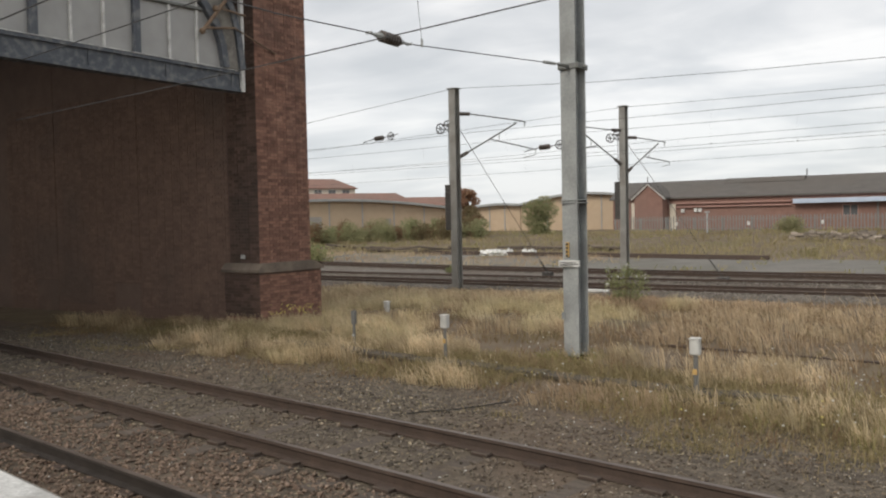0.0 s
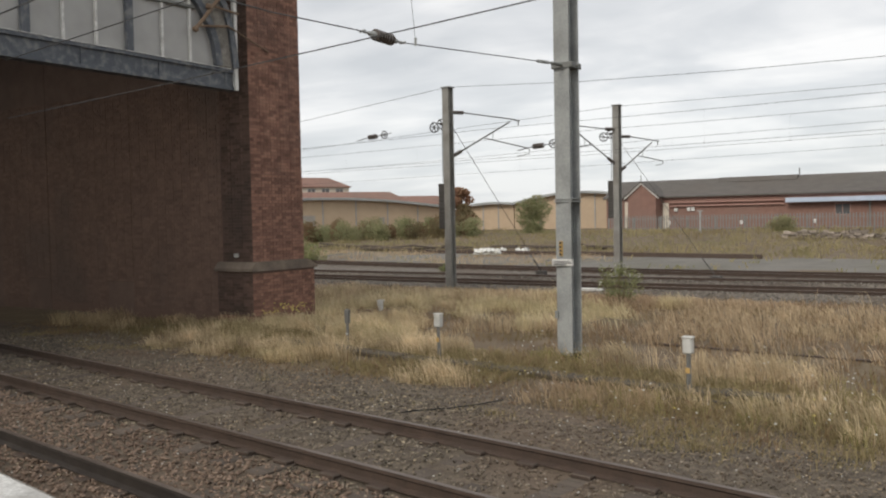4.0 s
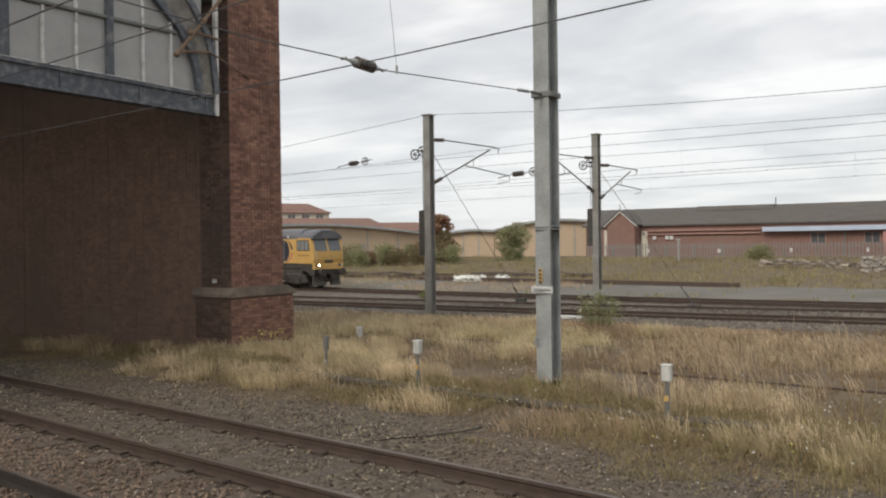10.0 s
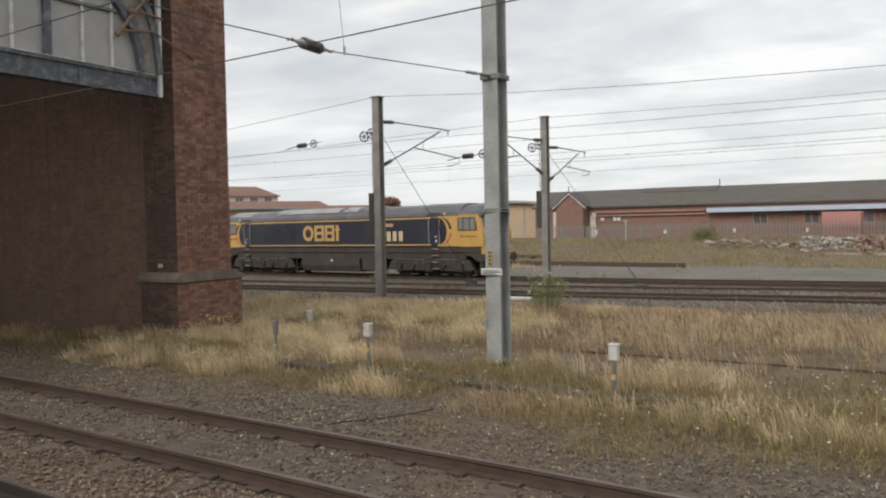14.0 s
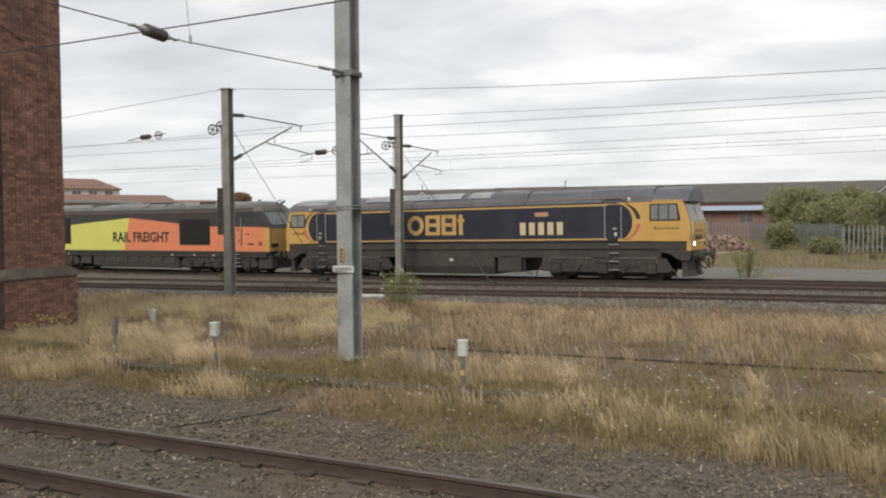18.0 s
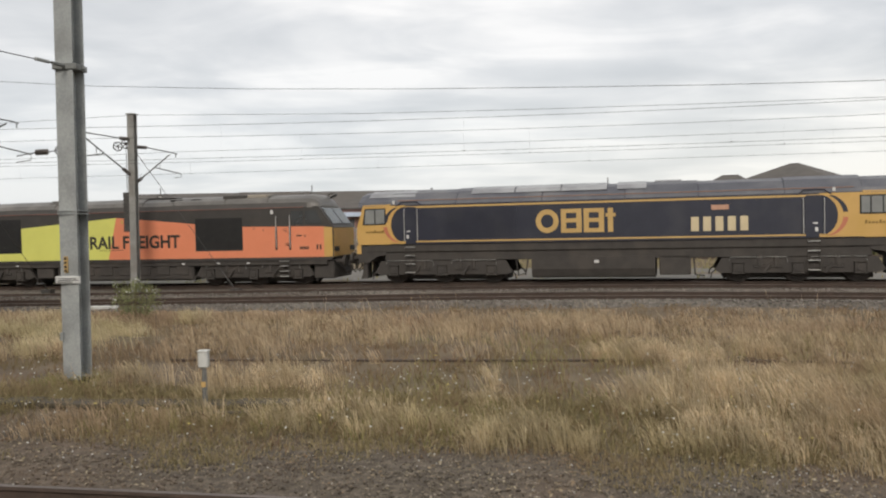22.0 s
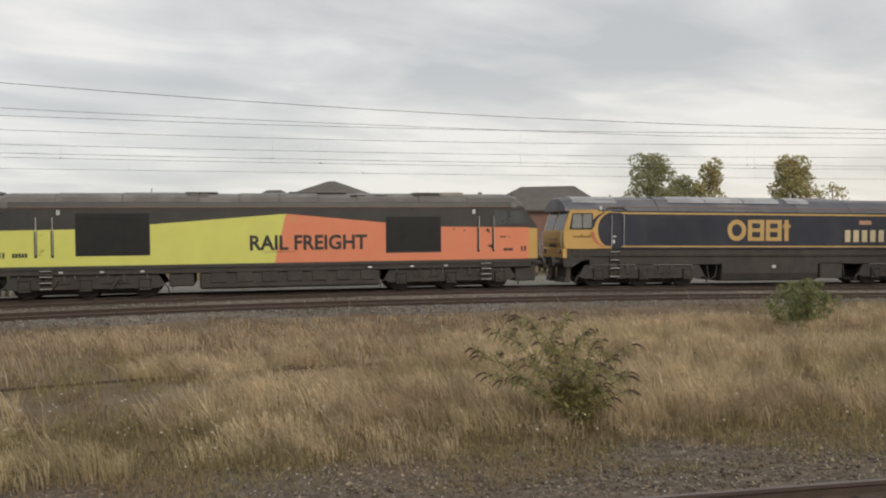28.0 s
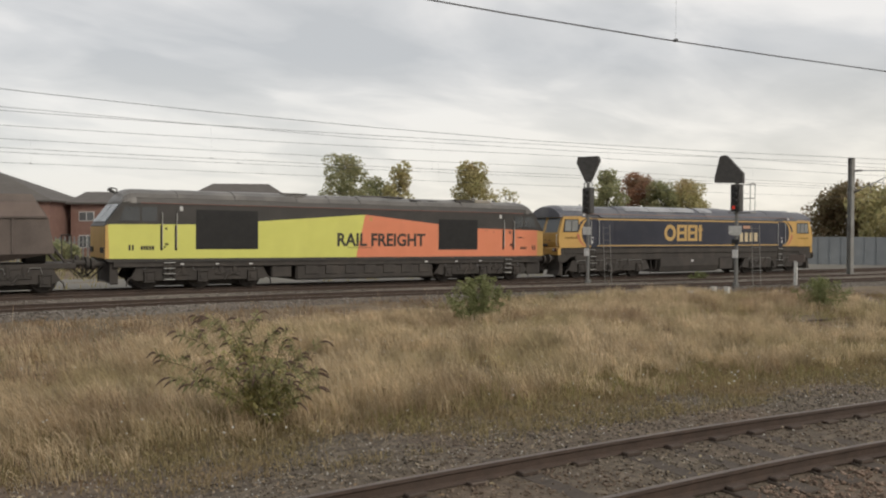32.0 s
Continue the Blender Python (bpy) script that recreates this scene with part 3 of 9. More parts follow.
def build_shed():
    sh = empty("train_shed", label="old brick train shed with a glazed arched end screen", category="station building", kind="structure")
    # side wall with shallow piers
    bm = bmesh.new()
    box(bm, -70, PIER_X - 1.1, 15.35, 16.6, -0.6, 9.5)
    wall = part("wall", bm, M["sooty_joint"], sh, "soot-dark brick side wall")
    brick_face(wall, (PIER_X - 1.1, 15.35, -0.3), (-1, 0, 0), 11.0, -0.3, 6.3, (0, -1, 0), (M["sooty_brick"], M["sooty_brick"]), 0.0, seed=8)
    for x in (-22.2, -26.4, -30.6, -34.8):
        bm = bmesh.new()
        box(bm, x, x + 1.2, 15.338, 15.36, -0.6, 9.4, 0.01)
        box(bm, x - 0.01, x + 1.21, 15.318, 15.37, -0.6, 0.75, 0.02)
        pil = part("pilaster", bm, M["sooty_joint"], sh, "shallow soot-dark brick pilaster")
        if x > -27:
            brick_face(pil, (x + 1.2, 15.338, 0.75), (-1, 0, 0), 1.2, 0.75, 6.3, (0, -1, 0), (M["sooty_brick"], M["sooty_brick"]), 0.0, seed=9)
    # corner pier: core, plinth, cap band
    bm = bmesh.new()
    box(bm, PIER_X - 1.1, PIER_X + 0.02, PIER_Y0 + 0.10, PIER_Y1 - 0.22, 1.2, 11.0, 0.01)
    pier = part("pier", bm, M["mortar"], sh, "tall red brick corner pier")
    bm = bmesh.new()
    box(bm, PIER_X - 1.2, PIER_X + 0.1, PIER_Y0, PIER_Y1 + 0.12, -0.6, 1.16, 0.01)
    plinth = part("plinth", bm, M["mortar"], sh, "brick plinth with a moulded stone top")
    bm = bmesh.new()
    poly_prism(bm, [(PIER_Y0 - 0.06, 1.16), (PIER_Y1 + 0.18, 1.16), (PIER_Y1 + 0.18, 1.24), (PIER_Y1 - 0.2, 1.40), (PIER_Y0 + 0.08, 1.40), (PIER_Y0 - 0.06, 1.24)], "x", PIER_X - 1.26, PIER_X + 0.16)
    part("plinth_cap", bm, M["stone_cap"], sh)
    brick_face(pier, (PIER_X + 0.02, PIER_Y0 + 0.10, 1.40), (0, 1, 0), PIER_Y1 - PIER_Y0 - 0.32, 1.40, 10.8, (1, 0, 0), (M["brick_one"], M["brick"]), 3.6, seed=3)
    brick_face(plinth, (PIER_X + 0.10, PIER_Y0, -0.3), (0, 1, 0), PIER_Y1 - PIER_Y0 + 0.12, -0.3, 1.15, (1, 0, 0), (M["brick_one"], M["brick"]), 1.2, seed=4)
    # shed-side faces take the brick darkened for their shade
    brick_face(plinth, (PIER_X + 0.10, PIER_Y0, -0.3), (-1, 0, 0), 1.28, -0.3, 1.15, (0, -1, 0), (M["brick_one"], M["shaded_soot_face"]), 0.0, seed=5)
    brick_face(pier, (PIER_X + 0.02, PIER_Y0 + 0.10, 1.40), (-1, 0, 0), 1.1, 1.40, 8.5, (0, -1, 0), (M["brick_one"], M["shaded_soot_face"]), 0.0, seed=6)
    bm = bmesh.new()
    box(bm, -16.52, -16.36, 15.08, 15.10, 1.52, 1.62, 0.004)
    part("plate", bm, M["white_paint"], sh, "small white plate")
    # end screen: girder, mullions, transom, glass, arch ribs
    X = -15.6
    bm = bmesh.new()
    box(bm, X - 0.30, X, -9.0, 14.5, 5.62, 5.70)
    box(bm, X - 0.16, X - 0.06, -9.0, 14.5, 5.70, 6.04)
    box(bm, X - 0.30, X, -9.0, 14.5, 6.04, 6.12)
    for k in range(12):
        y = 14.2 - k * 1.9
        box(bm, X - 0.20, X - 0.03, y - 0.03, y + 0.03, 5.70, 6.04)
    part("girder", bm, M["blue_steel"], sh, "riveted girder in peeling blue paint")
    bm = bmesh.new()
    for k in range(30):
        y = 14.45 - k * 0.78
        box(bm, X - 0.05, X + 0.012, y - 0.74, y - 0.02, 6.12, 6.135)
    parts("girder_sill", bm, M["white_paint"], sh, "flaking white sill")

    def arch(y):      # underside of the outer rib
        c, r = 2.2, 13.4
        return 5.2 + math.sqrt(max(0.0, r * r - ((y - c) * 12.6 / 12.3) ** 2)) * 0.66 if abs(y - c) < 13 else 6.1

    for k, y in enumerate([13.16, 12.39, 11.53, 10.75, 10.01, 9.22, 8.45, 7.65, 6.9, 6.1, 5.3, 4.5, 3.7, 2.9, 2.1, 1.3, 0.5, -0.3]):
        bm = bmesh.new()
        wide = k in (2, 5, 8, 11, 14, 17)
        w = 0.085 if wide else 0.028
        box(bm, X - 0.12, X - 0.02 + (0.03 if wide else 0), y - w, y + w, 6.12, max(6.6, arch(y) - 0.1), 0.006)
        part("mullion", bm, M["blue_steel"] if wide else M["white_paint"], sh)
    bm = bmesh.new()
    rod(bm, (X - 0.04, -6, 7.0), (X - 0.04, 13.3, 7.40), 0.05, 6)
    part("transom", bm, M["galv_dark"], sh)
    bm = bmesh.new()
    ys = np.linspace(-8.5, 14.1, 40)
    for a, bb in zip(ys, ys[1:]):
        q = [bm.verts.new((X - 0.08, a, 6.1)), bm.verts.new((X - 0.08, bb, 6.1)), bm.verts.new((X - 0.08, bb, max(6.15, arch(bb)))), bm.verts.new((X - 0.08, a, max(6.15, arch(a))))]
        bm.faces.new(q)
    part("screen_glass", bm, M["grime_glass"], sh, "grimy grey glazing")
    for kk, dr in enumerate((0.0, 0.62)):
        bm = bmesh.new()
        pts = [(13.95, 6.15), (13.86, 6.7), (13.70, 7.1), (13.38, 7.53), (12.63, 8.15), (11.5, 8.85), (10, 9.6), (8, 10.4), (5.5, 11.1), (2.5, 11.4)]
        if kk:
            pts = [(14.46, 6.15), (14.36, 6.95), (14.18, 7.56), (13.59, 8.33), (12.4, 9.3), (10.6, 10.2), (8.4, 11.0), (5.6, 11.7), (2.5, 12.0)]
        for (a0, z0), (a1, z1) in zip(pts, pts[1:]):
            d = Vector((0, a1 - a0, z1 - z0)).normalized() * 0.03
            n = Vector((0, d.z, -d.y)).normalized() * 0.085
            q = []
            for xx in (X - 0.12, X + 0.06):
                for sg, (yy, zz) in ((-1, (a0, z0)), (1, (a0, z0)), (1, (a1, z1)), (-1, (a1, z1))):
                    q.append(bm.verts.new((xx, yy + sg * n.y, zz + sg * n.z)))
            for f in ((0, 1, 2, 3), (7, 6, 5, 4), (0, 4, 5, 1), (1, 5, 6, 2), (2, 6, 7, 3), (3, 7, 4, 0)):
                bm.faces.new([q[i] for i in f])
        part("arch_rib", bm, M["blue_steel"], sh)
    bm = bmesh.new()
    sp = [(13.98, 6.15), (13.88, 6.7), (13.72, 7.1), (13.40, 7.53), (12.65, 8.15), (11.5, 8.85), (11.5, 9.7), (12.4, 9.3), (13.59, 8.33), (14.18, 7.56), (14.36, 6.95), (14.46, 6.15)]
    poly_prism(bm, sp, "x", X - 0.03, X - 0.01)
    part("spandrel", bm, M["dirty_cream"], sh, "peeling pale spandrel plate between the ribs")
    bm = bmesh.new()
    box(bm, X - 0.05, X + 0.05, 14.42, 14.52, 5.62, 9.5, 0.006)
    part("edge_strip", bm, M["white_paint"], sh, "flaking white edge strip")
    bm = bmesh.new()
    rod(bm, (X + 0.12, 13.19, 6.87), (X + 0.12, 14.55, 8.45), 0.045, 7)
    rod(bm, (X + 0.12, 13.25, 6.95), (X + 0.12, 14.17, 7.10), 0.03, 6)
    rod(bm, (X + 0.12, 14.17, 7.10), (X - 0.25, 15.85, 6.79), 0.02, 6)
    rod(bm, (X + 0.12, 13.55, 7.5), (X + 0.12, 14.5, 7.45), 0.03, 6)
    for p in ((13.19, 6.87), (14.0, 7.8), (13.6, 7.45)):
        g = bmesh.ops.create_icosphere(bm, subdivisions=1, radius=0.085, matrix=Matrix.Translation((X + 0.12, p[0], p[1])))
    part("wire_bracket", bm, M["rust"], sh, "rusty bracket for an overhead wire")
    # roof over the shed, closed at the back
    bm = bmesh.new()
    prof = [(15.9, 9.3)] + [(2.2 + 13.7 * math.cos(a), 6.4 + 6.6 * math.sin(a)) for a in np.linspace(0.35, math.pi - 0.35, 14)] + [(-11.6, 9.0)]
    outer = prof + [(y, z + 0.25) for y, z in reversed(prof)]
    lo = [bm.verts.new((X - 0.32, y, z)) for y, z in prof]
    hi = [bm.verts.new((-70, y, z)) for y, z in prof]
    lo2 = [bm.verts.new((X - 0.32, y, z + 0.25)) for y, z in prof]
    hi2 = [bm.verts.new((-70, y, z + 0.25)) for y, z in prof]
    for i in range(len(prof) - 1):
        mi = 1 if 5 <= i <= 9 else 0      # glazed ridge, added to let daylight in
        for f in ((lo[i], lo[i + 1], hi[i + 1], hi[i]), (lo2[i + 1], lo2[i], hi2[i], hi2[i + 1]), (lo[i + 1], lo[i], lo2[i], lo2[i + 1])):
            bm.faces.new(f).material_index = mi
    part("roof", bm, [M["dark_roof"], M["added_ridge_glass"]], sh, "boarded arched roof with an added, unseen ridge of glass")
    bm = bmesh.new()
    box(bm, -70, -17, -12.2, -11.4, -0.6, 9.5)
    part("back_wall", bm, M["sooty_brick"], sh)


build_shed()

# ---- overhead line ----


def wheel_disc(bm, c, r, axis, spokes=6):
    """Spoked tension pulley."""
    c, axis = Vector(c), Vector(axis).normalized()
    t = axis.orthogonal().normalized()
    u = axis.cross(t)
    n = 14
    ring = [c + (t * math.cos(2 * math.pi * i / n) + u * math.sin(2 * math.pi * i / n)) * r for i in range(n)]
    chain(bm, ring + [ring[0]], r * 0.13, 5)
    for i in range(spokes):
        a = 2 * math.pi * i / spokes
        rod(bm, c, c + (t * math.cos(a) + u * math.sin(a)) * r, r * 0.09, 4)
    rod(bm, c - axis * 0.05, c + axis * 0.05, r * 0.2, 6)


def insulator(bm, a, b, r=0.075, sheds=6):
    a, b = Vector(a), Vector(b)
    rod(bm, a, b, r * 0.55, 8)
    for i in range(sheds):
        p = a.lerp(b, (i + 0.5) / sheds)
        d = (b - a).normalized() * ((b - a).length / sheds * 0.28)
        rod(bm, p - d, p + d, r, 10)


def i_mast(bm, x, y, z0, z1, w, ang, t=0.018):
    """Rolled steel column: two flanges and a web, turned about the upright."""
    m = Matrix.Translation((x, y, 0)) @ Matrix.Rotation(radians(ang), 4, "Z")
    h, q = w / 2, t / 2
    out = [(-h, -h), (h, -h), (h, t - h), (q, t - h), (q, h - t), (h, h - t), (h, h), (-h, h), (-h, h - t), (-q, h - t), (-q, t - h), (-h, t - h)]
    fs = poly_prism(bm, out, "z", z0, z1)
    bmesh.ops.transform(bm, matrix=m, verts=list({v for f in fs for v in f.verts}))


def cantilever(parent, base, direction, z_top, z_low, reach, ztip, zreg):
    """One bracket arm: insulated top tube and strut, registration tube and steady arm."""
    d = Vector((direction[0], direction[1], 0)).normalized()
    p = Vector((base[0], base[1], 0)) + d * 0.14
    tip = p + d * reach + Vector((0, 0, ztip))
    top, low = p + Vector((0, 0, z_top)), p + Vector((0, 0, z_low))
    bm = bmesh.new()
    chain(bm, [top + d * 0.5, tip, tip + d * 0.25 - Vector((0, 0, 0.05))], 0.026, 6)
    knee = low.lerp(tip, 0.93)
    chain(bm, [low.lerp(tip, 0.15), knee], 0.030, 6)
    k2 = low.lerp(tip, 0.5)
    reg = p + d * (reach * 1.25) + Vector((0, 0, zreg))
    chain(bm, [k2, reg], 0.024, 6)
    chain(bm, [low.lerp(tip, 0.66), k2.lerp(reg, 0.2)], 0.014, 5)
    chain(bm, [reg, reg - Vector((0, 0, 0.08 * reach)), reg - d * 0.2 * reach - Vector((0, 0, 0.12 * reach))], 0.016, 5)
    rod(bm, tip + d * 0.18 - Vector((0, 0, 0.02)), tip + d * 0.18 - Vector((0, 0, 0.22)), 0.022, 5)
    arm = part("cantilever_arm", bm, M["galv_dark"], parent)
    bm = bmesh.new()
    insulator(bm, top + d * 0.05, top + d * 0.5)
    insulator(bm, low + (tip - low).normalized() * 0.05, low.lerp(tip, 0.15))
    parts("insulator", bm, M["insulator"], arm, "brown ribbed insulator")


def build_far_mast(pos, z1, ang, arms, pulley_dir, weight, stay, label):
    ms = empty("overhead_line_mast", label=label, category="railway mast", group="overhead line masts")
    x, y = pos
    bm = bmesh.new()
    i_mast(bm, x, y, -0.6, z1, 0.30, ang)
    box(bm, x - 0.2, x + 0.2, y - 0.2, y + 0.2, z1, z1 + 0.03)
    part("column", bm, M["galv_mid"], ms, "grey steel column")
    for a in arms:
        cantilever(ms, pos, *a)
    pd = Vector((pulley_dir[0], pulley_dir[1], 0)).normalized()
    if weight:
        c = Vector((x, y, 0)) + pd * 0.27
        bm = bmesh.new()
        step = (weight[1] - weight[0]) / 12
        loft(bm, [[(c.x + sx * q, c.y + sy * q, weight[0] + step * i + dz) for sx, sy in ((-1, -1), (1, -1), (1, 1), (-1, 1))]
                  for i in range(12) for q, dz in ((0.11, 0.0), (0.13, 0.02), (0.13, step - 0.02))])
        w = part("tension_weight", bm, M["iron"], ms, "stack of dark iron balance weights")
        bm = bmesh.new()
        rod(bm, (c.x, c.y, weight[1]), (c.x, c.y, weight[2]), 0.014, 5)
        part("weight_cable", bm, M["wire"], w)
        bm = bmesh.new()
        wheel_disc(bm, Vector((x, y, weight[2])) + pd * 0.28, 0.19, (0, 1, 0.1))
        wheel_disc(bm, Vector((x, y, weight[2] - 0.10)) + pd * 0.62, 0.19, (0, 1, 0.1))
        rod(bm, (x, y, weight[2] + 0.05), Vector((x, y, weight[2] + 0.02)) + pd * 0.4, 0.035, 6)
        parts("pulley", bm, M["iron"], ms, "pair of spoked tension pulleys")
    if stay:
        bm = bmesh.new()
        rod(bm, (x + 0.1, y, stay[0]), stay[1], 0.011, 5)
        e = Vector(stay[1])
        g = (Vector((x, y, stay[0])) - e).normalized()
        rod(bm, e, e + g * 1.0, 0.03, 6)
        box(bm, e.x - 0.2, e.x + 0.2, e.y - 0.2, e.y + 0.2, e.z - 0.3, e.z + 0.05)
        part("stay", bm, M["iron"], ms, "slanting stay rod with its anchor block")
    return ms


P1, P2, P0 = (-17.63, 26.97), (-14.33, 35.64), (-6.72, 14.25)
h1 = FAR.heading(-15)
toward = (-math.sin(h1), math.cos(h1))       # away from the platform, across the lines
build_far_mast(P1, 7.35, math.degrees(h1), [((math.cos(h1) * 0.6 + toward[0], math.sin(h1) * 0.6 + toward[1]), 6.43, 4.75, 2.62, 6.22, 5.10)], (-1, -0.05), (2.0, 3.75, 6.0), (6.0, (-18.0, 35.3, -0.2)),
               "grey steel overhead line mast with pulleys and balance weights")
build_far_mast(P2, 7.25, math.degrees(h1), [((math.cos(h1) * 0.75 + toward[0], math.sin(h1) * 0.75 + toward[1]), 5.88, 4.35, 1.68, 5.72, 4.80),
                                            ((-math.cos(h1) * 0.45 - toward[0], -math.sin(h1) * 0.45 - toward[1]), 6.2, 4.68, 2.5, 6.32, 5.2)], (-1, -0.05), (2.25, 3.95, 6.0), (5.7, (-9.65, 34.35, -0.2)),
               "thin steel overhead line mast with arms on both sides")


def build_near_mast():
    ms = empty("overhead_line_mast", label="stout galvanised steel mast standing in the dry grass", category="railway mast", group="overhead line masts")
    x, y = P0
    bm = bmesh.new()
    i_mast(bm, x, y, -0.5, 8.6, 0.325, -8.6)
    part("column", bm, M["galv"], ms, "pale grey galvanised column")
    bm = bmesh.new()
    box(bm, x - 0.205, x + 0.205, y - 0.205, y + 0.205, 5.10, 5.20, 0.006)
    rod(bm, (x, y - 0.2, 5.15), (x - 0.05, y - 0.5, 5.15), 0.03, 6)
    rod(bm, (x + 0.15, y, 5.15), (x + 0.25, y + 0.02, 5.15), 0.03, 6)
    part("clamp", bm, M["galv_dark"], ms, "dark clamp band")
    bm = bmesh.new()
    for z in (2.68, 2.73):
        box(bm, x - 0.19, x + 0.19, y - 0.19, y + 0.19, z, z + 0.018)
    parts("strap", bm, M["galv"], ms)
    bm = bmesh.new()
    box(bm, x - 0.24, x + 0.17, y - 0.212, y - 0.150, 1.52, 1.64, 0.003)
    box(bm, x - 0.20, x + 0.12, y - 0.2175, y - 0.2125, 1.593, 1.605, 0, 1)
    box(bm, x - 0.20, x + 0.16, y - 0.2175, y - 0.2125, 1.565, 1.577, 0, 1)
    box(bm, x - 0.20, x + 0.05, y - 0.2175, y - 0.2125, 1.537, 1.549, 0, 1)
    part("sign", bm, [M["white_paint"], M["black"]], ms, "white notice with small unreadable lines")
    bm = bmesh.new()
    box(bm, x - 0.10, x - 0.04, y - 0.196, y - 0.145, 1.70, 1.97, 0.003)
    for k in range(4):
        box(bm, x - 0.09, x - 0.05, y - 0.201, y - 0.196, 1.71 + k * 0.068, 1.75 + k * 0.068, 0, 1)
    part("number_sign", bm, [M["amber"], M["black"]], ms, "narrow yellow plate with dark bars")
    bm = bmesh.new()
    box(bm, x - 0.21, x - 0.15, y - 0.18, y - 0.13, 0.55, 0.69, 0.004)
    part("label", bm, M["galv"], ms)
    bm = bmesh.new()
    box(bm, x - 0.45, x + 0.45, y - 0.45, y + 0.45, -0.5, -0.29, 0.02)
    part("footing", bm, M["concrete"], ms, "mossy concrete footing")
    # black sleeve imitating the dark flange shadow at the foot
    bm = bmesh.new()
    i_mast(bm, x, y, -0.30, -0.12, 0.345, -8.6, 0.034)
    part("base_coating", bm, M["black"], ms, "black section at the foot standing for the flange shadow")


M["amber"] = material("amber_plate", [(0.48, 0.31, 0.11), (0.56, 0.37, 0.14)], 6, 0.6, 0.1)
build_near_mast()


def span(name, pts, r, label, group="overhead wires", parent=None):
    bm = bmesh.new()
    chain(bm, pts, r, 4)
    ob = part(name, bm, M["wire"], parent)
    tagged(ob, label, "wire", group)
    return ob


def overhead_pair(line, off, z_c, z_m, s0, s1, step, sag, r, label, dropper0):
    """Contact wire, catenary and droppers over one track."""
    top = empty("overhead_wire_pair", label=label, category="overhead wire", group="overhead wires")
    if not isinstance(z_c, tuple):
        z_c, z_m = (z_c, z_c), (z_m, z_m)

    def zc(s):
        return float(np.interp(s, (-10, 12), z_c))
    cont = [(*line.at(s, off), zc(s)) for s in np.arange(s0, s1 + 0.1, step)]
    bm = bmesh.new(); chain(bm, cont, r, 4); part("contact_wire", bm, M["wire"], top)

    def zm(s):
        u = ((s - dropper0) / 52.0) % 1.0
        return float(np.interp(s, (-10, 12), z_m)) - sag * (1 - (2 * u - 1) ** 2)
    cat = [(*line.at(s, off), zm(s)) for s in np.arange(s0, s1 + 0.1, step)]
    bm = bmesh.new(); chain(bm, cat, r * 1.15, 4); part("catenary_wire", bm, M["wire"], top)
    s = dropper0
    while s > s0 + 6:
        s -= 9.0
    while s < s1:
        p = line.at(s, off)
        bm = bmesh.new()
        rod(bm, (p[0], p[1], zc(s)), (p[0], p[1], zm(s)), 0.0012, 4)
        rod(bm, (p[0] - 0.03, p[1], zc(s)), (p[0] + 0.03, p[1], zc(s) + 0.02), r * 2.2, 6)
        part("dropper", bm, M["wire"], top)
        s += 9.0


overhead_pair(FAR, T1, 4.86, 6.12, -110, 95, 4.0, 0.16, 0.008, "contact wire and catenary over the first main line", -17)
overhead_pair(FAR, T2, 4.98, 6.02, -110, 95, 4.0, 0.16, 0.008, "contact wire and catenary over the middle main line", -15)
overhead_pair(TRAIN, 0.0, 4.86, 5.88, -110, 95, 4.0, 0.16, 0.008, "contact wire and catenary over the far main line", -13)
overhead_pair(NEAR, N1, (4.38, 4.54), (5.66, 5.85), -15, 50, 2.0, 0.25, 0.008, "contact wire and catenary over the siding", 9.3)
overhead_pair(NEAR, N2, (4.43, 4.60), (5.78, 5.95), -15, 50, 2.0, 0.25, 0.008, "contact wire and catenary over the platform line", 6.0)
# earth wires along the mast tops
pts = [(*FAR.at(s, -9.9), z) for s, z in ((-60, 8.2), (-40, 7.6), (-19.5, 7.38), (-11.3, 7.05), (-5.7, 6.76), (0, 6.54), (5, 6.38), (9, 6.25), (13, 6.14), (18, 6.03), (24, 5.93), (31, 5.86), (40, 5.9), (55, 6.1), (75, 6.6), (95, 7.2))]
pts[0] = (-44.0, 30.5, 6.0); pts[1] = (-30.0, 28.9, 6.7); pts[2] = (P1[0], P1[1], 7.38)
span("earth_wire", pts, 0.010, "bare earth wire strung between mast tops")
pts = [(*FAR.at(s, -1.95), z) for s, z in ((-60, 6.0), (-35, 6.5), (-14.8, 7.22), (-4, 6.93), (3, 6.84), (9, 6.77), (17, 6.67), (27, 6.5), (40, 6.5), (60, 6.8), (90, 7.1))]
pts[2] = (P2[0], P2[1], 7.22)
span("earth_wire", pts, 0.010, "bare earth wire strung between mast tops")


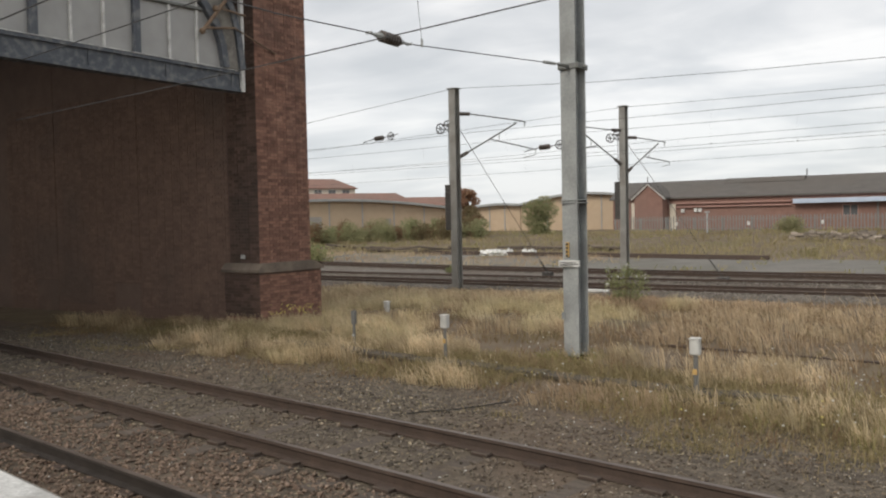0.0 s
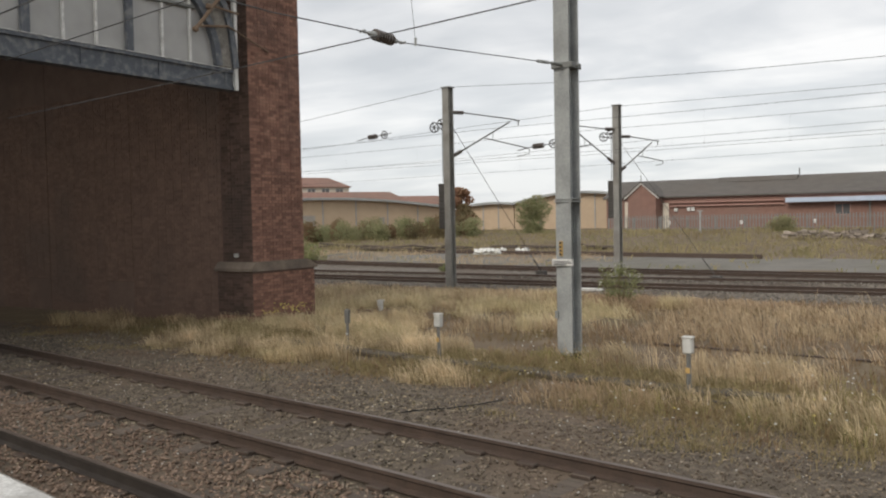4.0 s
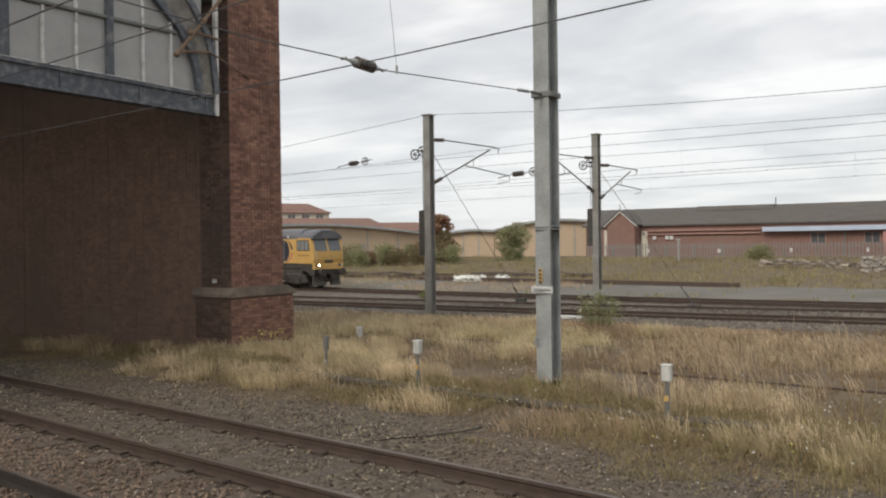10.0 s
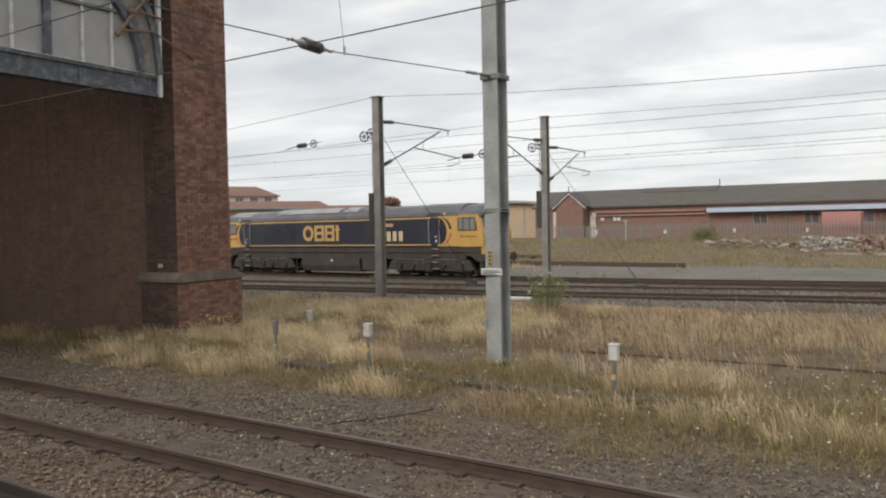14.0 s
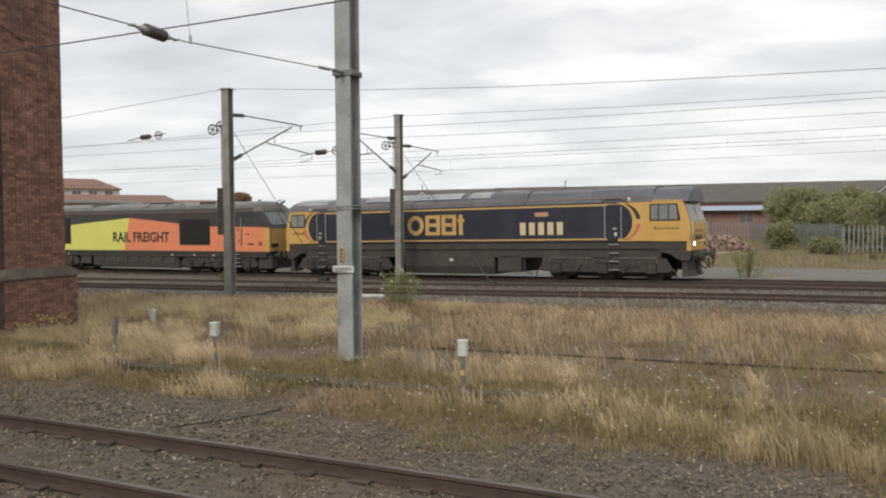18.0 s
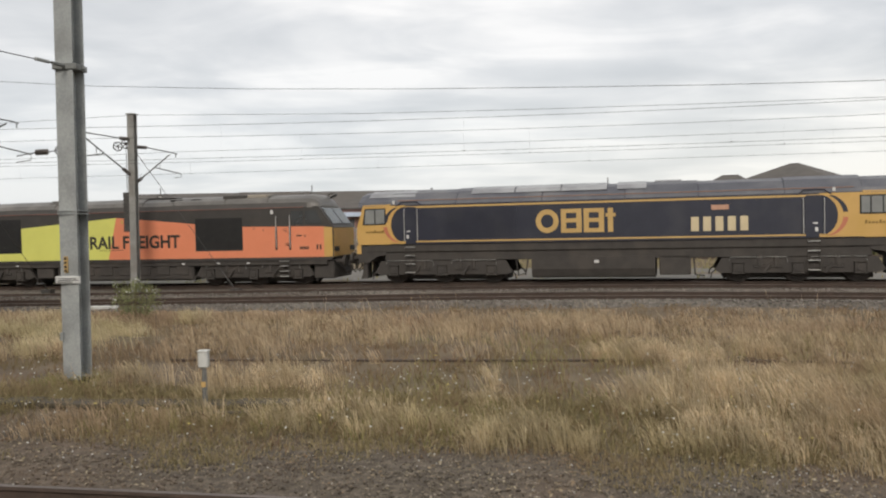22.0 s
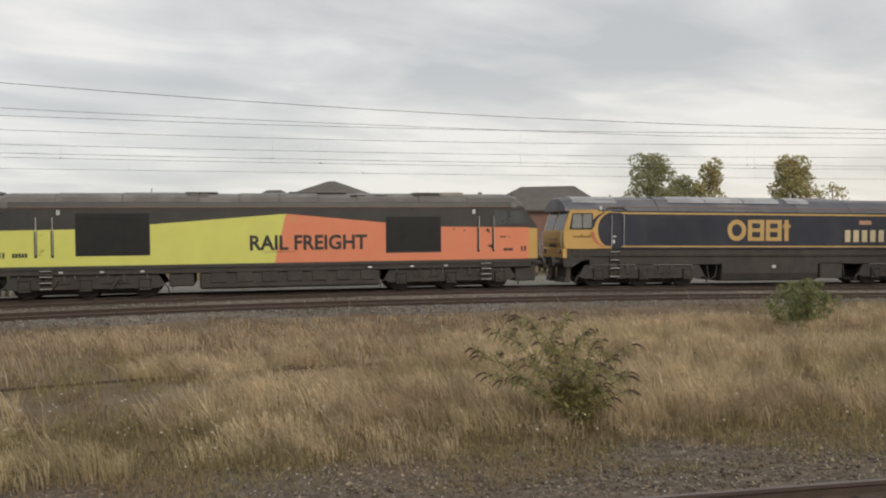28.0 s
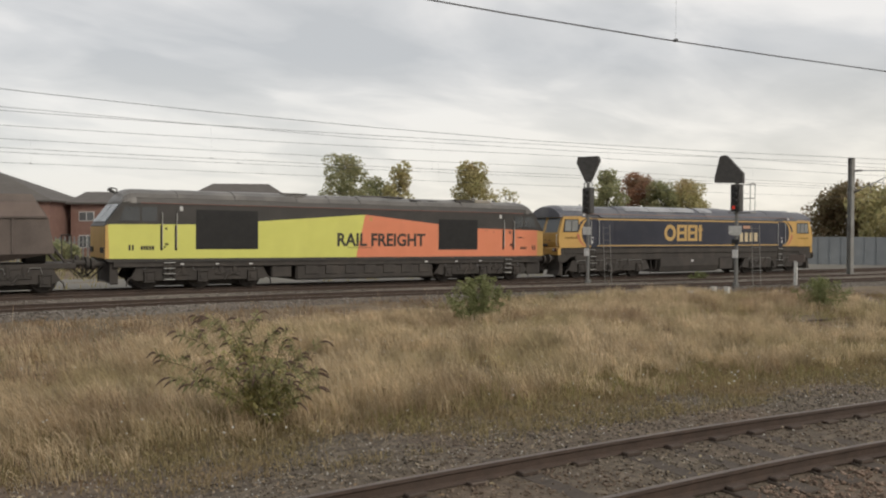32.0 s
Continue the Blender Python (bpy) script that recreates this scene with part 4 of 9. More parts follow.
def build_cross_span():
    cs = empty("cross_span_wire", label="insulated cross-span wire from the near mast over the tracks", category="overhead wire", group="overhead wires")
    a, c, e = Vector((P0[0] - 0.05, P0[1] - 0.5, 5.15)), Vector((-7.45, 9.75, 5.02)), Vector((-7.9, 3.2, 5.15))
    bm = bmesh.new()
    chain(bm, [a, c + Vector((0.0135, 0.45, 0.0))], 0.009, 5)
    chain(bm, [c - Vector((0.0135, 0.45, -0.018)), Vector((-7.62, 7.7, 5.02)), e, Vector((-8.2, -3.0, 6.0))], 0.009, 5)
    part("wire", bm, M["wire"], cs)
    bm = bmesh.new()
    insulator(bm, c - Vector((0.0, 0.20, -0.012)), c + Vector((0.0, 0.20, 0.0)), 0.085, 7)
    parts("insulator", bm, M["insulator"], cs, "brown ribbed insulator")
    bm = bmesh.new()
    for k, v in ((1, Vector((0.03, 1.0, 0.0))), (-1, Vector((-0.03, -1.0, 0.04)))):
        rod(bm, c + v * 0.19, c + v * 0.31, 0.055, 8, 0.032)
        rod(bm, c + v * 0.31, c + v * 0.46, 0.020, 6)
        rod(bm, c + v * 0.45 - Vector((0.05, 0, 0)), c + v * 0.45 + Vector((0.05, 0, 0)), 0.018, 6)
    rod(bm, a + (c - a) * 0.02, a + (c - a) * 0.10, 0.03, 6)
    rod(bm, (-7.36, 10.42, 5.0), (-7.36, 10.42, 5.12), 0.02, 5)
    parts("clamp", bm, M["galv"], cs)
    bm = bmesh.new()
    rod(bm, (-7.36, 10.42, 5.05), (-7.40, 10.1, 7.6), 0.005, 4)
    part("hanger", bm, M["wire"], cs)


build_cross_span()
for c, tdir in (((-24.1, 30.3, 6.15), 0), ((-15.75, 30.4, 5.22), 1)):
    # wire tensioners hanging in the span
    wt = empty("wire_tensioner", label="small pulley tensioner on an overhead wire", category="railway fitting", group="wire tensioners")
    bm = bmesh.new(); insulator(bm, (c[0] - 0.05, c[1], c[2]), (c[0] + 0.42, c[1], c[2] + 0.02), 0.11, 5); parts("insulator", bm, M["insulator"], wt)
    bm = bmesh.new(); wheel_disc(bm, (c[0] + 0.85, c[1], c[2] + 0.06), 0.17, (0, 1, 0)); parts("pulley", bm, M["iron"], wt)
    bm = bmesh.new(); chain(bm, [(c[0] - 0.75, c[1], c[2] - 0.12), (c[0] - 0.05, c[1], c[2])], 0.02, 5); chain(bm, [(c[0] + 0.42, c[1], c[2] + 0.02), (c[0] + 1.25, c[1], c[2] + 0.12)], 0.018, 5); parts("link", bm, M["iron"], wt)

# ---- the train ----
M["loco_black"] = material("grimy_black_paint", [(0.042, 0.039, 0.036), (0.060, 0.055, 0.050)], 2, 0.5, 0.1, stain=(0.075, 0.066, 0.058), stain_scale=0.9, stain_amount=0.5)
M["loco_roof"] = material("weathered_roof_grey", [(0.085, 0.079, 0.072), (0.145, 0.136, 0.124)], 2, 0.40, 0.12, stain=(0.22, 0.205, 0.185), stain_scale=0.8, stain_amount=0.55, stretch=(0.5, 1, 1))
M["underframe"] = material("oily_underframe", [(0.043, 0.038, 0.034), (0.062, 0.055, 0.049)], 3, 0.8, 0.2, stain=(0.078, 0.066, 0.056), stain_scale=1.4)
M["lime"] = material("lime_yellow_paint", [(0.594, 0.592, 0.144), (0.648, 0.646, 0.168)], 1.5, 0.42, 0.03, stain=(0.540, 0.528, 0.144), stain_scale=0.8, stain_amount=0.4)
M["orange"] = material("orange_paint", [(0.667, 0.225, 0.117), (0.719, 0.250, 0.138)], 1.5, 0.42, 0.03, stain=(0.581, 0.202, 0.110), stain_scale=0.8, stain_amount=0.4)
M["warn_yellow"] = material("warning_yellow_paint", [(0.52, 0.32, 0.105), (0.58, 0.36, 0.12)], 2, 0.42, 0.03, stain=(0.42, 0.26, 0.05), stain_scale=1.0, stain_amount=0.5)
M["navy"] = material("navy_blue_paint", [(0.027, 0.029, 0.042), (0.036, 0.038, 0.053)], 1.5, 0.38, 0.03, stain=(0.055, 0.055, 0.064), stain_scale=0.7, stain_amount=0.6)
M["navy_roof"] = material("dusty_blue_roof", [(0.066, 0.069, 0.083), (0.112, 0.113, 0.127)], 1.6, 0.42, 0.08, stain=(0.19, 0.186, 0.186), stain_scale=0.7, stain_amount=0.6, stretch=(0.5, 1, 1))
M["plate_red"] = material("dull_copper_plate", [(0.46, 0.26, 0.17), (0.52, 0.30, 0.20)], 4, 0.45, 0)
# lighter grey hatches, part of the sky's reflection put into their colour
M["pale_roof"] = material("sky_sheen_roof_panel", [(0.26, 0.265, 0.275), (0.35, 0.355, 0.365)], 1.6, 0.42, 0.05, stain=(0.17, 0.17, 0.18), stain_scale=0.9, stain_amount=0.6)
M["gold"] = material("golden_yellow_paint", [(0.46, 0.30, 0.11), (0.54, 0.36, 0.14)], 2, 0.42, 0.02)
M["red_orange"] = material("orange_red_paint", [(0.44, 0.15, 0.085), (0.50, 0.18, 0.105)], 2, 0.45, 0.02)
M["cab_glass"] = glass("cab_glass", (0.085, 0.09, 0.092), 0.06, 0.15)
M["hatch_tan"] = material("dusty_tan_hatch", [(0.24, 0.215, 0.175), (0.33, 0.30, 0.25)], 3, 0.8, 0.1, fine=20, stain=(0.15, 0.13, 0.11), stain_scale=1.5)
M["side_glass"] = glass("dusty_side_glass", (0.30, 0.31, 0.30), 0.25, 0.2)
M["red_gutter"] = material("faded_red_gutter", [(0.16, 0.075, 0.062), (0.24, 0.13, 0.11)], 3, 0.8, 0.1, fine=20, stain=(0.09, 0.07, 0.06), stain_scale=1.0)
M["screen_glass"] = glass("cab_windscreen", (0.16, 0.18, 0.19), 0.08, 0.25)
M["steel"] = material("bare_handrail_steel", [(0.42, 0.42, 0.40), (0.60, 0.60, 0.57)], 5, 0.4, 0.05, metal=0.4)
M["dark_letter"] = material("dark_lettering", [(0.030, 0.027, 0.024), (0.045, 0.040, 0.034)], 4, 0.5, 0.0)
M["headlight"] = glowing("lit_headlight", (1.0, 0.93, 0.75), 12.0)
M["dim_lamp"] = material("pale_lamp_glass", [(0.55, 0.55, 0.52), (0.65, 0.65, 0.62)], 5, 0.2, 0)
M["tail_lamp"] = material("unlit_red_lamp", [(0.16, 0.02, 0.015), (0.22, 0.03, 0.02)], 5, 0.3, 0)
M["hopper"] = material("brown_hopper_steel", [(0.105, 0.085, 0.075), (0.155, 0.125, 0.108)], 1.2, 0.75, 0.15, stain=(0.075, 0.062, 0.055), stain_scale=0.7, stain_amount=0.7)
M["hopper_pale"] = material("dusty_pink_steel", [(0.165, 0.128, 0.112), (0.225, 0.180, 0.158)], 1.2, 0.75, 0.1, stain=(0.13, 0.105, 0.092), stain_scale=0.7, stain_amount=0.6)
M["wheel"] = material("wheel_steel", [(0.05, 0.043, 0.037), (0.085, 0.072, 0.062)], 4, 0.6, 0.1, metal=0.5)

WHEELS = []     # turning wheelsets: object, place on its bogie, radius


def wheelset(parent, x, r):
    bm = bmesh.new()
    for y in (-0.752, 0.752):
        s = 1 if y > 0 else -1
        prof = [(0.0, 0.10), (0.06, 0.10), (0.10, 0.25), (0.035, r * 0.55), (0.04, r - 0.07), (0.065, r - 0.06), (0.065, r), (-0.06, r + 0.004), (-0.068, r + 0.03), (-0.09, r + 0.028), (-0.09, r - 0.07), (-0.02, r * 0.55), (0.0, 0.25)]
        rings = []
        n = 28
        for k in range(n):
            a = 2 * math.pi * k / n
            rings.append([bm.verts.new((q * math.cos(a), y + s * o, q * math.sin(a))) for o, q in prof])
        for k in range(n):
            for i in range(len(prof)):
                j = (i + 1) % len(prof)
                bm.faces.new((rings[k][i], rings[k][j], rings[(k + 1) % n][j], rings[(k + 1) % n][i]))
        for h in range(4):      # balance holes show the turning
            a = math.pi / 2 * h + 0.4
            rod(bm, (0.62 * r * math.cos(a), y + s * 0.045, 0.62 * r * math.sin(a)), (0.62 * r * math.cos(a), y + s * 0.055, 0.62 * r * math.sin(a)), 0.05, 8)
    rod(bm, (0, -1.0, 0), (0, 1.0, 0), 0.085, 10)
    bmesh.ops.recalc_face_normals(bm, faces=bm.faces)
    ob = part("wheelset", bm, M["wheel"], parent)
    ob.location = (x, 0, r)
    WHEELS.append((ob, x, r))
    return ob


def bogie(parent, xc, axles, r, half, frame_z=(0.36, 0.92), detail=1):
    bm = bmesh.new()
    for y in (-1.12, 1.12):
        s = 1 if y > 0 else -1
        pts = [(-half, frame_z[0] + 0.1), (-half + 0.25, frame_z[1]), (half - 0.25, frame_z[1]), (half, frame_z[0] + 0.1), (half - 0.2, frame_z[0]), (-half + 0.2, frame_z[0])]
        poly_prism(bm, pts, "y", y - 0.06, y + 0.06)
        for a in axles:
            box(bm, a - 0.20, a + 0.20, y - 0.02, y + s * 0.14, r - 0.20, r + 0.20, 0.03)
            rod(bm, (a, y + s * 0.12, r), (a, y + s * 0.19, r), 0.12, 10)
        for i, a in enumerate(axles[:-1]):
            m = (a + axles[i + 1]) / 2
            for dx in (-0.28, 0.28):
                rod(bm, (m + dx, y + s * 0.03, frame_z[1] - 0.32), (m + dx, y + s * 0.03, frame_z[1] + 0.10), 0.10, 8)
            box(bm, m - 0.5, m + 0.5, y - 0.03, y + s * 0.10, frame_z[1] - 0.36, frame_z[1] - 0.26, 0.01)
            rod(bm, (m - 0.15, y + s * 0.13, 0.35), (m + 0.1, y + s * 0.13, 0.72), 0.05, 6)
        for e in (-1, 1):
            chain(bm, [(e * (half - 0.1), y, 0.55), (e * (half + 0.12), y, 0.35), (e * (half + 0.14), y, 0.16)], 0.03, 6)
    box(bm, -half + 0.5, half - 0.5, -1.0, 1.0, 0.40, 0.62, 0.02)
    box(bm, -half + 0.3, half - 0.3, -0.62, 0.62, 0.13, 0.42, 0.03)
    bo = part("bogie", bm, M["underframe"], parent, "oily black bogie")
    bo.location = (xc, 0, 0)
    bm = bmesh.new()
    for y in (-1, 1):
        for a, c in ((-half + 0.5, -0.35), (0.4, half - 0.6)):
            chain(bm, [(a, y * 1.24, frame_z[1] - 0.12), (a + 0.05, y * 1.24, frame_z[1] + 0.02), (c - 0.05, y * 1.24, frame_z[1] + 0.02), (c, y * 1.24, frame_z[1] - 0.2)], 0.014, 5)
    parts("brake_pipe", bm, M["galv_mid"], bo, "pale dusty brake pipe")
    for a in axles:
        wheelset(bo, a, r)
    return bo


def buffers(parent, x, s, z=1.06):
    bm = bmesh.new()
    for y in (-0.87, 0.87):
        rod(bm, (x, y, z), (x + s * 0.42, y, z), 0.10, 10)
        rod(bm, (x + s * 0.40, y, z), (x + s * 0.52, y, z), 0.24, 14)
    parts("buffer", bm, M["underframe"], parent)
    bm = bmesh.new()
    rod(bm, (x, 0, 0.98), (x + s * 0.35, 0, 0.98), 0.06, 8)
    chain(bm, [(x + s * 0.3, 0, 1.0), (x + s * 0.45, 0.03, 0.75), (x + s * 0.5, 0, 0.95)], 0.03, 6)
    for y, dz in ((-0.45, 0), (0.42, 0.05), (-0.3, -0.06), (0.6, -0.05)):
        chain(bm, [(x, y, 0.95 + dz), (x + s * 0.22, y, 0.72 + dz), (x + s * 0.42, y * 0.9, 0.52 + dz), (x + s * 0.55, y * 0.8, 0.66 + dz), (x + s * 0.6, y * 0.75, 0.88 + dz)], 0.022, 6)
    part("coupling_hose", bm, M["underframe"], parent, "coupling hook and hanging brake hoses")


def bar_digits(name, mat, parent, x0, x1, z0, z1, y, n, gap=0.22):
    """A row of plain upright bars in place of figures."""
    w = (x1 - x0) / n
    bm = bmesh.new()
    for i in range(n):
        a = x0 + i * w
        box(bm, a, a + w * (1 - gap), y - 0.005, y, z0, z1, 0.0015)
    return parts(name, bm, mat, parent)


def side_plate(bm, pts, y, mi=0, t=0.004):
    poly_prism(bm, pts, "y", y, y - t if y < 0 else y + t, mi)


def steps(parent, x, z0, z1, n, y, w=0.42):
    bm = bmesh.new()
    for s in (-1, 1):
        rod(bm, (x + s * w / 2, s * 0 + y, z0), (x + s * w / 2, y, z1 + 0.1), 0.018, 5)
    for i in range(n):
        z = z0 + (z1 - z0) * i / (n - 1)
        box(bm, x - w / 2, x + w / 2, y - 0.06, y + 0.10, z - 0.012, z + 0.012, 0, 1)
    part("cab_step", bm, [M["underframe"], M["steel"]], parent, "cab steps with pale worn treads")


def handrail(bm, x, z0, z1, y):
    s = -1 if y < 0 else 1
    chain(bm, [(x, y, z0), (x, y + s * 0.07, z0 + 0.03), (x, y + s * 0.07, z1 - 0.03), (x, y, z1)], 0.016, 6)


def ring60(x, w, zb, zc, zt, nose=0.0):
    """Cross-section of the big freight locomotive: sides, curved cant, nearly flat roof."""
    h = zt - zc
    return [(x, -w, zb), (x, -w, zc), (x, -w * 0.955, zc + h * 0.36), (x, -w * 0.84, zc + h * 0.66), (x, -w * 0.60, zc + h * 0.90), (x, -w * 0.25, zt), (x, w * 0.25, zt), (x, w * 0.60, zc + h * 0.90), (x, w * 0.84, zc + h * 0.66), (x, w * 0.955, zc + h * 0.36), (x, w, zc), (x, w, zb)]


def squat(ob, f):
    """Bring a part and its own parts to the true height."""
    if ob.matrix_basis.is_identity:
        ob.data.transform(Matrix.Scale(f, 4, (0, 0, 1)))
    else:
        ob.location.z *= f
    for o in list(bpy.data.objects):
        if o.parent == ob:
            squat(o, f)


def build_lime_loco():
    """Lime and orange freight locomotive; its own x runs forward."""
    lo = empty("diesel_locomotive", label="black diesel locomotive with lime yellow and orange side panels", category="locomotive")
    W, ZB, ZC, ZT = 1.32, 1.14, 3.50, 4.08
    bm = bmesh.new()
    secs = [ring60(-9.55, W * 0.985, ZB, ZC, 4.06), ring60(-9.0, W, ZB, ZC, ZT), ring60(9.0, W, ZB, ZC, ZT), ring60(9.55, W * 0.985, ZB, ZC, 4.06)]
    loft(bm, secs)
    body = part("body", bm, M["loco_black"], lo, "grimy black bodyside")
    # roof cover with panels
    xs = [-9.5, -7.9, -5.6, -2.9, -1.4, 0.1, 1.6, 3.1, 5.6, 7.6, 9.5]
    for i, (a, c) in enumerate(zip(xs, xs[1:])):
        lift = 0.012 + 0.02 * ((i * 7) % 3)
        def rr(x):
            q = ring60(x, W + 0.01, ZB, ZC, ZT + lift)
            return q[2:10] + [(x, q[9][1] * 0.9, ZC - 0.02), (x, q[2][1] * 0.9, ZC - 0.02)]
        bm = bmesh.new()
        loft(bm, [rr(a + 0.02), rr(c - 0.02)])
        part("roof_panel", bm, M["loco_roof"], lo, "dusty grey-brown roof panel")
    bm = bmesh.new()
    box(bm, -3.4, -2.2, -0.75, 0.75, ZT, ZT + 0.06, 0.02)
    for k in range(5):
        box(bm, -3.35, -2.55, -1.10 + k * 0.03, -1.06 + k * 0.03, ZT - 0.30 + k * 0.06, ZT - 0.27 + k * 0.06)
    box(bm, 0.5, 2.8, -0.55, 0.55, ZT + 0.02, ZT + 0.09, 0.03)
    rod(bm, (8.6, 0.3, ZT - 0.02), (8.6, 0.3, ZT + 0.12), 0.09, 8)
    parts("roof_vent", bm, M["loco_roof"], lo, "roof grilles and exhaust cover")
    bm = bmesh.new()
    box(bm, 6.55, 7.5, -0.95, 0.95, ZT - 0.11, ZT + 0.055, 0.03)
    part("roof_hatch", bm, M["hatch_tan"], lo, "dusty tan roof hatch")
    bm = bmesh.new()
    box(bm, 5.42, 6.50, -0.97, 0.97, ZT - 0.12, ZT + 0.045, 0.02)
    part("roof_hatch", bm, M["loco_black"], lo, "sooty dark roof hatch")
    bm = bmesh.new()
    for a, c in ((2.85, 3.45), (3.85, 4.35)):
        for s in (-1, 1):
            for k in range(4):
                u = k / 3
                box(bm, a, c, s * (1.02 - 0.13 * u) - 0.045, s * (1.02 - 0.13 * u) + 0.045, ZT - 0.24 + 0.07 * u, ZT - 0.16 + 0.09 * u)
    parts("roof_louvre", bm, M["black"], lo, "dark louvred roof vents")
    bm = bmesh.new()
    for s in (-1, 1):
        box(bm, -9.3, 9.3, s * (W + 0.012) - 0.012, s * (W + 0.012) + 0.012, ZC - 0.02, ZC + 0.015)
    parts("gutter", bm, M["red_gutter"], lo, "thin rust-red gutter strip")
    for e in (-1, 1):
        # cab end: lower nose, sloping screen
        x0, x1 = e * 9.55, e * 10.62
        bm = bmesh.new()
        w = W * 0.985
        pts = [(e * 9.50, 1.14), (x1 - e * 0.14, 1.14), (x1, 1.28), (x1, 2.58), (x1 - e * 0.05, 2.66), (e * 9.98, 3.52), (e * 9.50, 3.56)]
        poly_prism(bm, pts, "y", -w, w)
        cab = part("cab", bm, M["loco_black"], lo, "sloping cab end")
        bm = bmesh.new()
        loft(bm, [ring60(e * x, W * k, 3.46, 3.50, z) for x, k, z in ((9.46, 1.004, 4.09), (9.64, 0.995, 4.07), (9.78, 0.98, 4.00), (9.89, 0.965, 3.88), (9.97, 0.95, 3.72), (10.01, 0.94, 3.56))])
        part("cab_roof", bm, M["loco_roof"], cab)
        bm = bmesh.new()
        box(bm, min(x1 + e * 0.002, x1 + e * 0.012), max(x1 + e * 0.002, x1 + e * 0.012), -w + 0.04, w - 0.04, 1.29, 2.54)
        part("nose_panel", bm, M["warn_yellow"], cab, "warning yellow nose")
        for y0, y1 in ((-1.16, -0.06), (0.06, 1.16)):
            bm = bmesh.new()
            a, c = Vector((x1 - e * 0.08, 0, 2.72)), Vector((e * 10.04, 0, 3.43))
            n = Vector((c.z - a.z, 0, -(c.x - a.x))).normalized() * 0.02
            if n.x * e < 0:
                n = -n
            q = [bm.verts.new(p + n * k + Vector((0, y, 0))) for k in (1.0, 2.0) for p, y in ((a, y0), (a, y1), (c, y1 * 0.95), (c, y0 * 0.95))]
            for f in ((0, 1, 2, 3), (7, 6, 5, 4), (0, 4, 5, 1), (1, 5, 6, 2), (2, 6, 7, 3), (3, 7, 4, 0)):
                bm.faces.new([q[i] for i in f])
            part("windscreen", bm, M["screen_glass"], cab, "pale reflecting windscreen")
        bm = bmesh.new()
        box(bm, min(x1, x1 + e * 0.05), max(x1, x1 + e * 0.05), -1.25, -0.72, 1.50, 1.72, 0.01)
        box(bm, min(x1, x1 + e * 0.05), max(x1, x1 + e * 0.05), 0.72, 1.25, 1.50, 1.72, 0.01)
        parts("lamp_cluster", bm, M["black"], cab, "dark unlit lamp clusters")
        bm = bmesh.new()
        chain(bm, [(e * 9.82, 0.3, 3.9), (e * 9.86, 0.3, 4.10), (e * 10.08, 0.3, 4.14)], 0.03, 6)
        rod(bm, (e * 9.80, 0.55, 3.92), (e * 10.12, 0.55, 4.10), 0.04, 8, 0.08)
        parts("horn", bm, M["iron"], cab)
        bm = bmesh.new()
        for s in (-1, 1):
            side_plate(bm, [(e * 9.36, 2.76), (e * 10.12, 2.76), (e * 9.88, 3.34), (e * 9.36, 3.34)], s * (W + 0.004))
            side_plate(bm, [(e * 8.72, 2.76), (e * 9.28, 2.76), (e * 9.28, 3.34), (e * 8.72, 3.34)], s * (W + 0.004))
        parts("cab_window", bm, M["cab_glass"], cab)
        buffers(lo, e * 10.50, e)
        bm = bmesh.new()
        box(bm, e * 9.9 - 0.25, e * 9.9 + 0.55 * e + 0.1, -1.15, 1.15, 0.30, 1.15, 0.05)
        part("valance", bm, M["underframe"], lo)
    # livery on both sides
    for s in (-1, 1):
        y = s * (W + 0.003)
        for pts in ([(-10.45, 1.27), (-7.22, 1.27), (-7.22, 2.67), (-10.50, 2.63)], [(-7.22, 1.27), (-4.64, 1.27), (-4.64, 1.64), (-7.22, 1.64)], [(-4.64, 1.27), (-0.12, 1.27), (0.32, 3.24), (-4.64, 2.84)]):
            bm = bmesh.new()
            side_plate(bm, pts, y)
            part("lime_panel", bm, M["lime"], lo, "bright lime yellow side panel")
        for pts in ([(-0.12, 1.27), (4.21, 1.27), (4.21, 2.86), (0.32, 3.24)], [(4.21, 1.27), (6.47, 1.27), (6.47, 1.60), (4.21, 1.60)], [(6.47, 1.27), (10.20, 1.27), (10.20, 2.62), (6.47, 2.68)]):
            bm = bmesh.new()
            side_plate(bm, pts, y)
            part("orange_panel", bm, M["orange"], lo, "bright orange side panel")
        bm = bmesh.new()
        side_plate(bm, [(10.20, 1.27), (10.58, 1.28), (10.58, 2.58), (10.20, 2.60)], y)
        side_plate(bm, [(-10.60, 1.28), (-10.45, 1.27), (-10.50, 2.60), (-10.60, 2.58)], y)
        parts("nose_edge", bm, M["warn_yellow"], lo)
        for a, c, z1 in ((-7.20, -4.66, 3.28), (4.23, 6.45, 3.10)):
            bm = bmesh.new()
            side_plate(bm, [(a, 1.66), (c, 1.66), (c, z1), (a, z1)], y, 0, 0.012)
            for k in range(11):
                zz = 1.74 + k * (z1 - 1.8) / 11
                box(bm, a + 0.06, c - 0.06, min(y, y + s * 0.028), max(y, y + s * 0.028), zz, zz + 0.07)
            part("radiator_grille", bm, M["black"], lo, "black louvred grille")
        bm = bmesh.new()
        for x in (-8.52, -7.97, 8.05, 8.68):
            handrail(bm, x, 1.70, 3.12, y)
        parts("handrail", bm, M["steel"], lo, "upright steel handrails beside the cab door")
        bm = bmesh.new()
